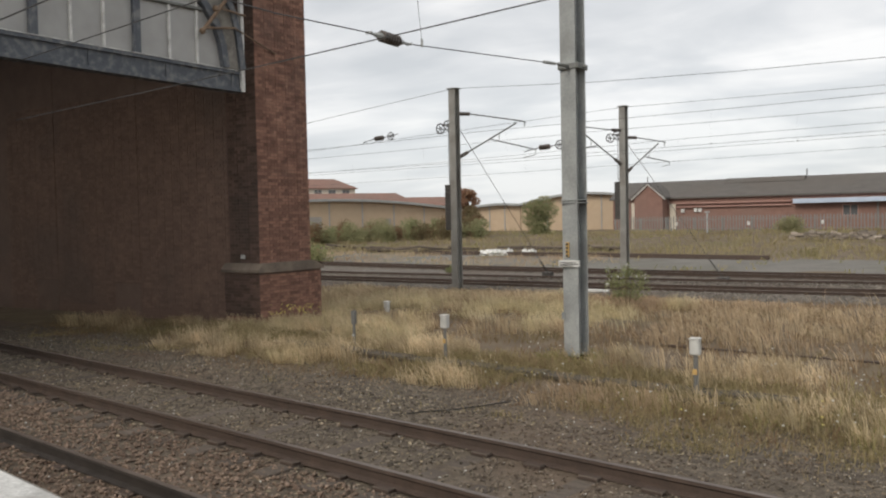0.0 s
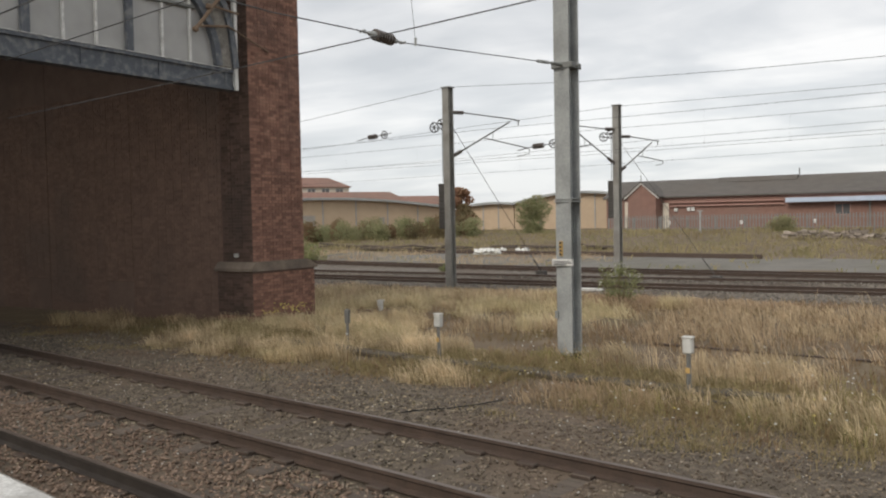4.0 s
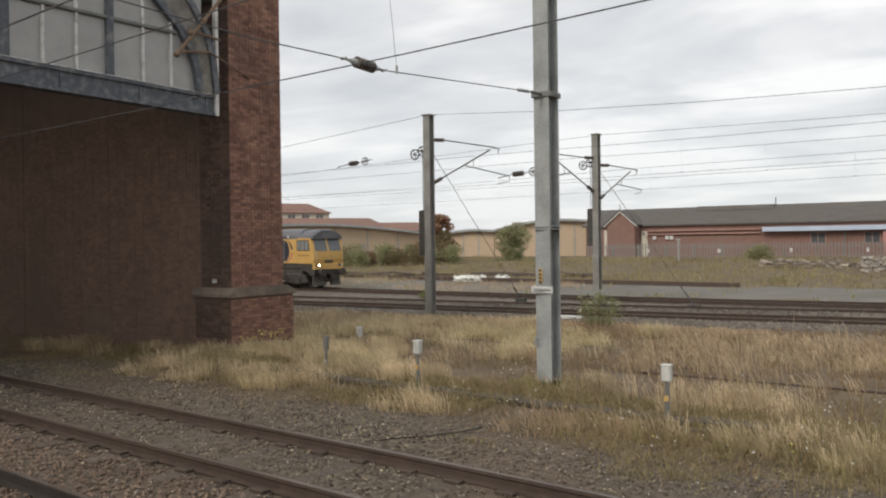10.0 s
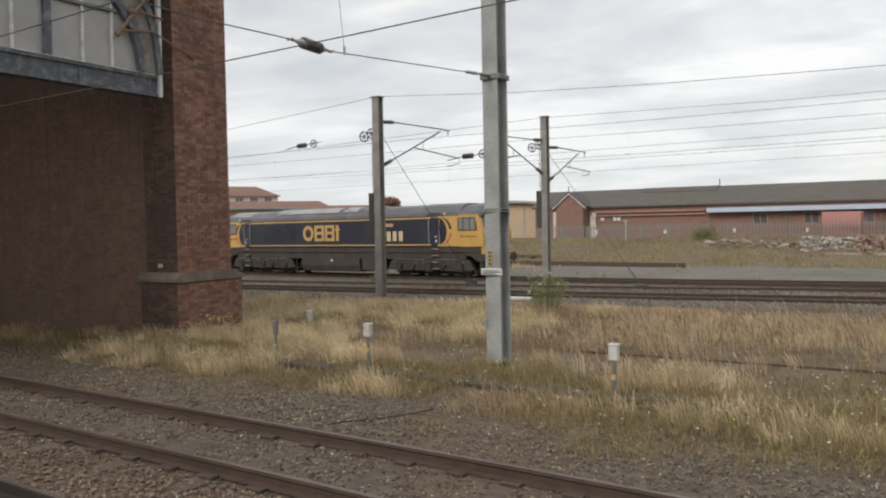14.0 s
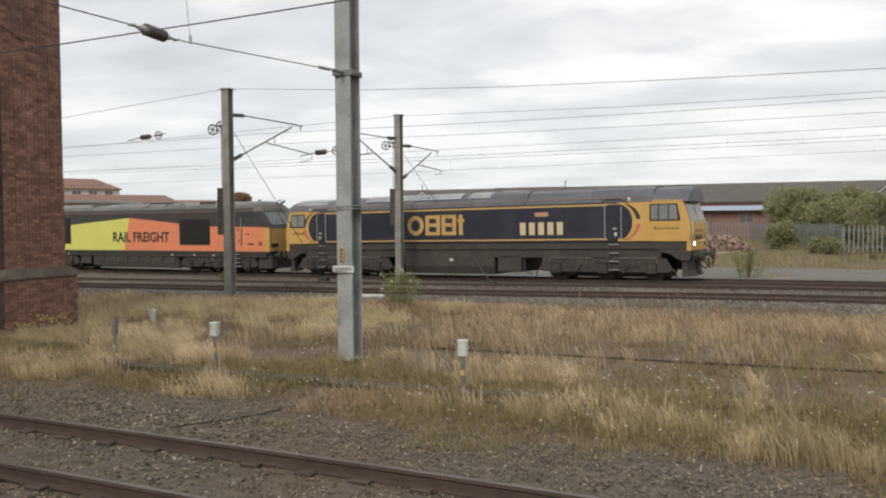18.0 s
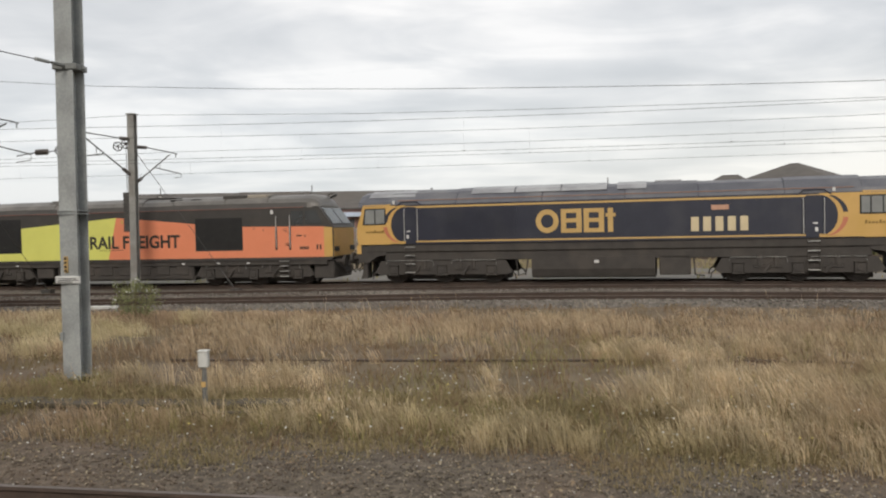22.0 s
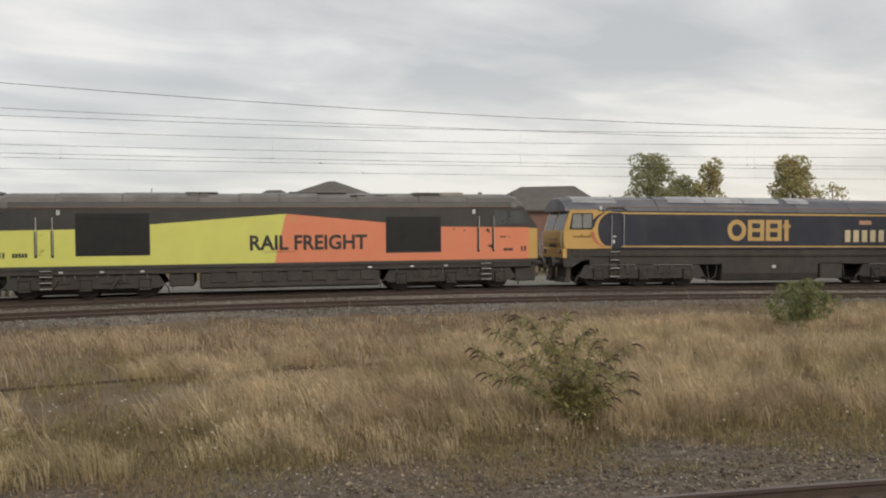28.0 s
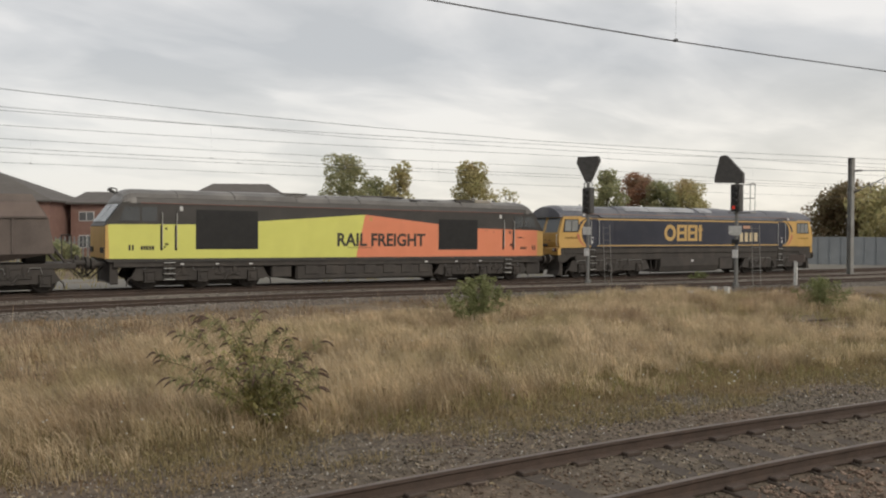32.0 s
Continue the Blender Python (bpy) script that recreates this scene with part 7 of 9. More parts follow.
def arc_hall(a, b, depth, z_l, z_m, z_r, label, bays):
    fr = Frame2(a, b)
    h = empty("building", fr.m, label=label, category="building", group="tan industrial units")
    L = fr.len
    n = 14
    top = [(L * i / n, z_l + (z_r - z_l) * i / n + (z_m - (z_l + z_r) / 2) * math.sin(math.pi * i / n)) for i in range(n + 1)]
    bm = bmesh.new()
    poly_prism(bm, [(0, -0.6)] + [(L, -0.6)] + list(reversed(top)), "y", 0, depth)
    part("wall", bm, M["tan"], h, "tan clad wall")
    bm = bmesh.new()
    poly_prism(bm, [(x, z + 0.35) for x, z in top] + [(x, z + 0.02) for x, z in reversed(top)], "y", -0.8, depth + 0.4)
    part("roof", bm, M["roof_sheet"], h, "pale grey curved roof edge")
    for k in range(1, bays):
        x = L * k / bays
        bm = bmesh.new(); box(bm, x - 0.07, x + 0.07, -0.10, 0.02, -0.5, np.interp(x, [t[0] for t in top], [t[1] for t in top]) - 0.05)
        part("joint", bm, M["roof_sheet"], h, "thin grey downpipe")
    for x, w, z0, hh in ((L * 0.10, 1.5, 1.2, 2.0), (L * 0.19, 3.2, 1.0, 2.0), (L * 0.62, 0.9, 1.6, 1.0)) if L > 20 else ():
        bm = bmesh.new(); box(bm, x, x + w, -0.12, 0.02, z0, z0 + hh, 0.02)
        part("door", bm, M["unit_door"], h, "grey loading door")
    return h


arc_hall(polar(46.5, 112), polar(33.4, 126), 20, 4.75, 5.0, 3.75, "long tan industrial unit with a pale roof edge", 6)
arc_hall(polar(31.9, 124), polar(28.8, 122), 14, 3.8, 4.15, 4.0, "small tan industrial unit with a low curved roof", 3)
arc_hall(polar(28.75, 121.9), polar(21.5, 118), 20, 4.0, 5.35, 4.95, "tall tan industrial unit with a curved roof", 4)
house(Frame2(polar(47, 152), polar(40.0, 158)), 9, 8.4, 10.2, M["cream"], M["red_tile"], "cream rendered block with a red tiled roof", "house", 2.5, [(x, 7.3, 1.5, 0.85) for x in np.arange(1, 19, 2.7)])
house(Frame2(polar(46, 140), polar(36.0, 146)), 9, 5.2, 7.0, M["far_brick"], M["red_tile"], "red brick houses with red tiled roofs", "house", 2.0, [(x, 3.0, 1.4, 1.2) for x in np.arange(2, 22, 3.0)])
house(Frame2(polar(38, 150), polar(33.0, 152)), 8, 4.8, 6.3, M["far_brick"], M["red_tile"], "low red brick houses behind the tan units", "house", 2.0)
win2 = [(1.2, 0.9, 1.3, 1.3), (5.2, 0.9, 1.3, 1.3), (1.2, 3.4, 1.3, 1.2), (5.2, 3.4, 1.3, 1.2)]
house(Frame2(polar(-15.6, 90), polar(-24.0, 83.5)), 9, 4.98, 7.75, M["far_brick"], M["slate"], "brick house with a dark hipped slate roof", "house", 6.7, (), group="houses behind the railway")
house(Frame2(polar(-25.2, 86), polar(-30.8, 82)), 7, 4.85, 5.95, M["far_brick"], M["slate"], "brick terrace with white framed windows", "house", 0, [(x, 3.2, 1.5, 0.9) for x in (0.8, 3.4, 6.0)] + [(x, 0.7, 1.5, 1.2) for x in (0.8, 3.4, 6.0)], group="houses behind the railway")
house(Frame2(polar(-31.0, 80), polar(-39.3, 78)), 8, 4.4, 6.7, M["far_brick"], M["slate"], "wide brick house with a hipped slate roof", "house", 3.2, [(1.0, 0.9, 1.4, 1.2), (8, 0.9, 1.4, 1.2)], group="houses behind the railway")
house(Frame2(polar(-12.5, 98), polar(-18.2, 95)), 8, 4.5, 5.75, M["far_brick"], M["slate"], "brick terrace with chimneys", "house", 0, win2, chimneys=((1.0, 6.35, 1.0), (3.6, 6.45, 1.1), (6.2, 6.25, 1.0)), group="houses behind the railway")
house(Frame2(polar(-14.4, 108), polar(-19.0, 106)), 8, 5.4, 7.8, M["far_brick"], M["slate"], "brick house end with a low roof", "house", 3.5, (), group="houses behind the railway")
house(Frame2(polar(-39.5, 88), polar(-47.0, 92)), 8, 3.4, 4.9, M["far_brick"], M["slate"], "low brick house behind the trees", "house", 2.5, (), group="houses behind the railway")


def palisade(a, b, z0, hgt, mat, label, max_pales=290, step=0.30):
    fr = Frame2(a, b)
    f = empty("palisade_fence", fr.m, label=label, category="fence", group="palisade fences")
    bm = bmesh.new()
    w = step * 0.34
    poly_prism(bm, [(-w / 2, 0), (w / 2, 0), (w / 2, hgt - 0.1), (0, hgt), (-w / 2, hgt - 0.1)], "y", -0.03, 0.0)
    me = bpy.data.meshes.new("pale"); bm.to_mesh(me); bm.free(); me.materials.append(mat)
    n = min(max_pales, int(fr.len / step))
    for i in range(n):
        ob = new("pale", me); ob.parent = f
        ob.matrix_basis = pose((i + 0.5) * fr.len / n, 0, z0, 0, ((i * 37) % 7 - 3) * 0.25, 0)
    for z in (0.35, hgt - 0.45):
        bm = bmesh.new(); box(bm, 0, fr.len, 0.0, 0.05, z0 + z, z0 + z + 0.06); part("rail", bm, mat, f)
    k = 0
    while k * 3.0 < fr.len:
        bm = bmesh.new(); box(bm, k * 3.0 - 0.05, k * 3.0 + 0.05, 0.02, 0.14, z0 - 0.6, z0 + hgt - 0.2); part("post", bm, mat, f)
        k += 1
    return f


workshop_fence = palisade(polar(22.5, 97), polar(-1.5, 90), 0.40, 1.80, M["palisade"], "grey palisade fence in front of the brick workshop", 280)
for x, w in ((7.0, 0.22), (14.5, 0.30), (21.6, 0.24), (28.5, 0.2)):
    bm = bmesh.new()
    box(bm, x, x + w, -0.06, -0.035, 1.15, 1.55, 0.005)
    part("notice", bm, M["white_paint"], workshop_fence, "small white notice")
palisade(polar(-1.2, 88), polar(-6.5, 66), 0.05, 1.95, M["palisade"], "pale grey palisade fence running towards the bushes", 160)
palisade(polar(-6.5, 66), polar(-24.5, 65), 0.0, 1.95, M["palisade"], "pale grey palisade fence behind the hardstanding", 200)
palisade(polar(-24.5, 65), polar(-40.0, 62), 0.0, 1.95, M["palisade"], "pale grey palisade fence beside the houses", 200)


def build_container():
    fr = Frame2(polar(4.6, 91), polar(2.4, 90.5))
    c = empty("storage_container", fr.m, label="faded pink-red metal store behind the fence", category="container")
    bm = bmesh.new(); box(bm, 0, fr.len, 0, 2.4, -0.3, 3.05, 0.03); part("body", bm, M["faded_pink"], c)
    for k in range(14):
        x = (k + 0.5) * fr.len / 14
        bm = bmesh.new(); box(bm, x - 0.05, x + 0.05, -0.04, 0.0, 0.0, 2.7, 0.01); part("rib", bm, M["faded_pink"], c)


M["faded_pink"] = material("faded_pink_paint", [(0.40, 0.19, 0.175), (0.46, 0.235, 0.215)], 1, 0.7, 0.1, stain=(0.36, 0.22, 0.20), stain_scale=0.4)
build_container()


def build_grey_hall():
    fr = Frame2(polar(-72.6, 80), polar(-84, 82))
    h = empty("building", fr.m, label="blue-grey profiled metal shed and screen wall", category="building")
    L = fr.len
    bm = bmesh.new(); box(bm, 0, L, 0, 0.2, -0.6, 2.05); part("wall", bm, M["shed_grey"], h)
    bm = bmesh.new(); box(bm, L * 0.42, L, -0.4, 5, 2.05, 2.75, 0.05); part("roof", bm, M["roof_sheet"], h)
    for k in range(int(L / 0.9)):
        bm = bmesh.new(); box(bm, k * 0.9, k * 0.9 + 0.12, -0.06, 0.0, -0.5, 2.0); part("rib", bm, M["shed_grey"], h)


build_grey_hall()


def rubble_wall():
    """What is left of an old platform wall: low courses, then a pale tumbled stretch, then a heap of broken brick."""
    rw = empty("rubble_wall", label="broken low wall of pale stone and red brick at the bank's foot", category="wall")
    rnd = random.Random(12)
    for a0, a1, d, low, top, size, rough, mat, label in ((11.4, 6.8, 73, 0.2, 0.72, (0.25, 0.6), 0.05, "rubble", "low broken stone courses"), (6.8, 5.8, 71.5, 0.0, 0.55, (0.25, 0.5), 0.06, "rubble", "fallen stones"),
                                                         (5.75, 2.62, 70.6, -0.42, 0.93, (0.14, 0.36), 0.06, "rubble_pale", "pale tumbled stonework"), (2.6, -1.4, 70.4, -0.42, 1.04, (0.14, 0.36), 0.07, "rubble_red", "heap of broken red brick")):
        bm = bmesh.new()
        a, b = Vector((*polar(a0, d), 0)), Vector((*polar(a1, d), 0))
        u, L = (b - a).normalized(), (b - a).length
        x = 0.0
        while x < L:
            w = rnd.uniform(*size)
            t = x / L
            h = top * (0.92 + 0.25 * noise.noise(Vector((x * 0.6, a0, 0)))) * (min(1.0, (1 - t) * 3.0) if mat == "rubble_red" else 1)
            z = low
            while z < max(h, low + 0.15):
                ph = rnd.uniform(0.09, 0.19)
                q = a + u * (x + rnd.uniform(-0.12, 0.12))
                back = (z - low) * 0.35 + rnd.uniform(-0.18, 0.18)
                m = Matrix.Translation((q.x, q.y + back, z)) @ Matrix.Rotation(rnd.uniform(-0.35, 0.35), 4, "Z") @ Matrix.Rotation(rnd.uniform(-1, 1) * rough * 3, 4, "Y")
                vs = box(bm, -w / 2, w / 2, -0.25, 0.25, 0.0, ph)
                for v in vs:
                    v.co += Vector((rnd.uniform(-rough, rough), rnd.uniform(-rough, rough), rnd.uniform(-rough, rough) * 0.7))
                bmesh.ops.transform(bm, matrix=m, verts=vs)
                z += ph
            x += w * 0.92
        tagged(part("stonework", bm, M[mat], rw, label), kind="stuff")
    # white kerb pieces fallen along the foot
    for az, w in ((4.0, 0.9), (3.3, 1.2), (2.7, 0.8), (1.2, 1.3), (0.5, 1.0)):
        x, y = polar(az, 69.6)
        bm = bmesh.new()
        box(bm, x - w / 2, x + w / 2, y - 0.12, y + 0.12, -0.55, -0.14 + 0.04 * math.sin(az * 9), 0.02)
        part("kerb_piece", bm, M["rubble_pale"], rw, "pale fallen kerb stone")


rubble_wall()


def build_sacks():
    rnd = random.Random(2)
    for x, y, w in ((-32.4, 53.7, 0.42), (-31.85, 53.6, 0.40), (-31.3, 53.8, 0.36), (-30.8, 54.0, 0.24), (-29.5, 54.5, 0.30), (-29.15, 54.7, 0.20)):
        bm = bmesh.new()
        bmesh.ops.create_icosphere(bm, subdivisions=3, radius=1.0)
        for v in bm.verts:
            n = noise.noise(v.co * 2.6 + Vector((x * 3, y, 0))) * 0.75
            v.co = Vector((v.co.x * w * (1 + n), v.co.y * 0.55 * (1 + n), max(-0.2, v.co.z * 0.26 * (1 + 1.6 * n) + 0.08)))
        ob = part("sack", bm, M["white_bag"])
        ob.location = (x, y, ground_height(x, y) + 0.1)
        tagged(ob, "torn white sack dumped on the ground", "sack", "dumped white sacks")


build_sacks()


def sleeper_pile(x, y, n, ang, label):
    p = empty("sleeper_pile", pose(x, y, ground_height(x, y), 0, 0, ang), label=label, category="timber pile", group="piles of old sleepers")
    rnd = random.Random(int(x * 10))
    for i in range(n):
        ob = new("sleeper", SLEEPER_PLAIN)
        ob.parent = p
        ob.matrix_basis = pose(rnd.uniform(-0.3, 0.3) + (i % 4) * 2.7 - 4, rnd.uniform(-0.5, 0.5), 0.1 + 0.16 * (i // 4), rnd.uniform(-4, 4), rnd.uniform(-3, 3), 90 + rnd.uniform(-12, 12))


bm = bmesh.new()
box(bm, -0.125, 0.125, -1.3, 1.3, -0.07, 0.07, 0.012)
SLEEPER_PLAIN = bpy.data.meshes.new("old_sleeper")
bm.to_mesh(SLEEPER_PLAIN); bm.free(); SLEEPER_PLAIN.materials.append(M["sleeper"])
sleeper_pile(-40.5, 56.5, 12, 3, "low pile of dark old sleepers beyond the lines")
sleeper_pile(-52.0, 60.0, 10, -4, "long low heap of old sleepers near the bushes")
sleeper_pile(-30.0, 60.0, 8, 5, "scattered old sleepers at the bank's foot")
ln = Line([(-40, 54.5), (-25, 53.2), (-11.2, 51.1)])
ob = ribbon("old_rail", ln, ln.s[0] + 0.5, ln.s[-1] - 0.2, 1.0, [(-0.08, -0.10), (0.08, -0.10), (0.10, -0.38), (-0.10, -0.38)], M["rail"], closed=True)
tagged(ob, "rusty rails laid along the hardstanding's edge", "rail")
ln = Line([(8, 60.5), (20, 57.5), (34, 52.0)])
ob = ribbon("old_rail", ln, ln.s[0] + 0.5, ln.s[-1] - 0.2, 1.0, [(-0.1, 0.0), (0.1, 0.0), (0.1, -0.4), (-0.1, -0.4)], M["rail"], closed=True)
tagged(ob, "rusty rails laid at the foot of the fence", "rail")
px, py = polar(16.6, 84)
tp = empty("telegraph_post", label="thin grey post on the bank", category="post")
bm = bmesh.new(); rod(bm, (px, py, -0.5), (px, py, 2.6), 0.10, 8); part("post", bm, M["galv"], tp)
bm = bmesh.new(); box(bm, px - 0.25, px + 0.25, py - 0.05, py + 0.05, 2.5, 2.62, 0.01); part("crossbar", bm, M["galv"], tp)

# ---- plants and stones ----


def fast_mesh(name, verts, tris, mat, parent=None):
    me = bpy.data.meshes.new(name)
    me.vertices.add(len(verts)); me.vertices.foreach_set("co", np.asarray(verts, np.float32).ravel())
    me.loops.add(len(tris) * 3); me.loops.foreach_set("vertex_index", np.asarray(tris, np.int32).ravel())
    me.polygons.add(len(tris)); me.polygons.foreach_set("loop_start", np.arange(0, len(tris) * 3, 3, dtype=np.int32))
    me.polygons.foreach_set("loop_total", np.full(len(tris), 3, np.int32))
    me.update(calc_edges=True)
    for mm in (mat if isinstance(mat, (list, tuple)) else [mat]):
        me.materials.append(mm)
    ob = new(name, me)
    if parent is not None:
        ob.parent = parent
    return ob


def blade_material(name, cols, patch_cols, patch_scale, patch_amount=0.8, translucent=0.35, tint=0.0):
    """Grass: colour by blade, large patches of other tints, light shining through."""
    m = bpy.data.materials.new(name)
    m.use_nodes = True
    nt, N, L = nodes_of(m)
    out = N.new("ShaderNodeOutputMaterial")
    geo = N.new("ShaderNodeNewGeometry")
    r = N.new("ShaderNodeValToRGB")
    e = r.color_ramp.elements
    e[0].position, e[0].color = 0.0, (*cols[0], 1)
    e[1].position, e[1].color = 1.0, (*cols[-1], 1)
    for k, c in enumerate(cols[1:-1]):
        q = e.new((k + 1) / (len(cols) - 1)); q.color = (*c, 1)
    L.new(geo.outputs["Random Per Island"], r.inputs[0])
    tc = N.new("ShaderNodeTexCoord")
    col = r.outputs[0]
    for k, pc in enumerate(patch_cols):
        n = N.new("ShaderNodeTexNoise"); n.inputs["Scale"].default_value = patch_scale * (1 + 0.6 * k); n.inputs["Detail"].default_value = 4
        mp = N.new("ShaderNodeMapping"); mp.inputs["Location"].default_value = (13.7 * k, 5.1 * k, 0)
        L.new(tc.outputs["Object"], mp.inputs[0]); L.new(mp.outputs[0], n.inputs["Vector"])
        mr = N.new("ShaderNodeMapRange")
        mr.inputs["From Min"].default_value, mr.inputs["From Max"].default_value, mr.inputs["To Max"].default_value = 0.50, 0.66, patch_amount
        L.new(n.outputs["Fac"], mr.inputs["Value"])
        mx = N.new("ShaderNodeMix"); mx.data_type = "RGBA"; mx.inputs["B"].default_value = (*pc, 1)
        L.new(mr.outputs[0], mx.inputs["Factor"]); L.new(col, mx.inputs["A"])
        col = mx.outputs["Result"]
    if tint:      # tussock by tussock: some bleached, some brown
        n = N.new("ShaderNodeTexNoise"); n.inputs["Scale"].default_value = 1.7; n.inputs["Detail"].default_value = 3
        L.new(tc.outputs["Object"], n.inputs["Vector"])
        mr = N.new("ShaderNodeMapRange")
        mr.inputs["From Min"].default_value, mr.inputs["From Max"].default_value = 0.34, 0.66
        mr.inputs["To Min"].default_value, mr.inputs["To Max"].default_value = 1 - tint, 1 + tint * 0.75
        L.new(n.outputs["Fac"], mr.inputs["Value"])
        vm = N.new("ShaderNodeVectorMath"); vm.operation = "SCALE"
        L.new(col, vm.inputs[0]); L.new(mr.outputs[0], vm.inputs["Scale"])
        col = vm.outputs[0]
    d = N.new("ShaderNodeBsdfDiffuse"); t = N.new("ShaderNodeBsdfTranslucent")
    L.new(col, d.inputs[0]); L.new(col, t.inputs[0])
    ms = N.new("ShaderNodeMixShader"); ms.inputs[0].default_value = translucent
    L.new(d.outputs[0], ms.inputs[1]); L.new(t.outputs[0], ms.inputs[2]); L.new(ms.outputs[0], out.inputs[0])
    return m


M["bank"] = blade_material("rough_bank_grass", [(0.30, 0.25, 0.14), (0.38, 0.32, 0.185), (0.27, 0.245, 0.13)], [(0.25, 0.25, 0.13), (0.24, 0.19, 0.12)], 0.10, 0.85, 0.4)
M["straw"] = blade_material("dry_straw_grass", [(0.46, 0.36, 0.225), (0.62, 0.50, 0.33), (0.72, 0.60, 0.42), (0.53, 0.405, 0.255)], [(0.338, 0.235, 0.160), (0.430, 0.368, 0.215)], 0.22, 0.7, 0.45, 0.40)
M["far_straw"] = blade_material("brown_dry_grass", [(0.409, 0.307, 0.200), (0.539, 0.419, 0.279), (0.632, 0.512, 0.358)], [(0.330, 0.222, 0.155), (0.558, 0.456, 0.307)], 0.16, 0.8, 0.45, 0.26)
M["green_grass"] = blade_material("green_grass", [(0.21, 0.215, 0.085), (0.30, 0.28, 0.12), (0.42, 0.35, 0.18)], [(0.44, 0.34, 0.19)], 0.3, 0.7)
M["cess_green"] = blade_material("short_olive_grass", [(0.19, 0.165, 0.085), (0.275, 0.228, 0.122), (0.385, 0.310, 0.182)], [(0.31, 0.235, 0.142)], 0.6, 0.7)
M["weed_brown"] = blade_material("low_brown_weeds", [(0.20, 0.130, 0.085), (0.27, 0.188, 0.118), (0.23, 0.178, 0.102)], [(0.20, 0.17, 0.09)], 0.5, 0.7)
M["leaf"] = blade_material("shrub_leaves", [(0.19, 0.22, 0.105), (0.26, 0.285, 0.14), (0.35, 0.34, 0.18), (0.33, 0.26, 0.15)], [(0.30, 0.30, 0.16)], 2.0, 0.5)
M["leaf_dark"] = blade_material("dark_tree_leaves", [(0.255, 0.27, 0.155), (0.33, 0.34, 0.19), (0.42, 0.40, 0.225)], [(0.42, 0.355, 0.22)], 0.4, 0.6, 0.55)
M["leaf_bush"] = blade_material("dark_bush_leaves", [(0.225, 0.245, 0.135), (0.295, 0.305, 0.170), (0.365, 0.350, 0.20)], [(0.33, 0.29, 0.18)], 0.4, 0.6, 0.5)
M["leaf_autumn"] = blade_material("autumn_tree_leaves", [(0.401, 0.358, 0.188), (0.507, 0.448, 0.237), (0.354, 0.358, 0.175)], [(0.472, 0.358, 0.200)], 0.4, 0.6, 0.5)
M["leaf_red"] = blade_material("red_tree_leaves", [(0.33, 0.18, 0.125), (0.38, 0.23, 0.155), (0.31, 0.20, 0.13)], [(0.29, 0.24, 0.14)], 0.5, 0.5, 0.5)
M["leaf_rust"] = blade_material("rusty_tree_leaves", [(0.17, 0.135, 0.085), (0.24, 0.185, 0.11), (0.19, 0.18, 0.10)], [(0.28, 0.17, 0.11)], 0.4, 0.7, 0.5)
M["pale_chip"] = material("pale_stone_chip", [(0.42, 0.41, 0.38), (0.58, 0.57, 0.53)], 6, 0.85, 0.1)
M["litter"] = blade_material("leaf_litter_flakes", [(0.22, 0.165, 0.11), (0.33, 0.27, 0.185), (0.43, 0.37, 0.27), (0.25, 0.215, 0.13)], [(0.23, 0.15, 0.10)], 0.6, 0.6, 0.1)
M["leaf_weed"] = blade_material("weed_leaves", [(0.150, 0.175, 0.080), (0.210, 0.235, 0.110), (0.285, 0.290, 0.150)], [(0.25, 0.245, 0.13)], 2.0, 0.5, 0.4)
M["spike"] = material("brown_flower_spike", [(0.085, 0.056, 0.042), (0.14, 0.095, 0.070)], 8, 0.9, 0.3)
M["bark"] = material("bark", [(0.07, 0.055, 0.042), (0.13, 0.105, 0.08)], 6, 0.9, 0.4)
M["stem"] = material("green_brown_stem", [(0.11, 0.09, 0.045), (0.17, 0.145, 0.07)], 8, 0.8, 0.2)
M["petal_yellow"] = material("yellow_petal", [(0.55, 0.46, 0.14), (0.64, 0.54, 0.18)], 8, 0.7, 0)
M["petal_white"] = material("white_petal", [(0.62, 0.62, 0.58), (0.75, 0.75, 0.70)], 8, 0.7, 0)

RNG = np.random.default_rng(11)


def patch(x, y, sc, seed=0.0):
    return np.array([noise.noise(Vector((a * sc + seed, b * sc - seed, seed * 0.7))) for a, b in zip(x, y)])


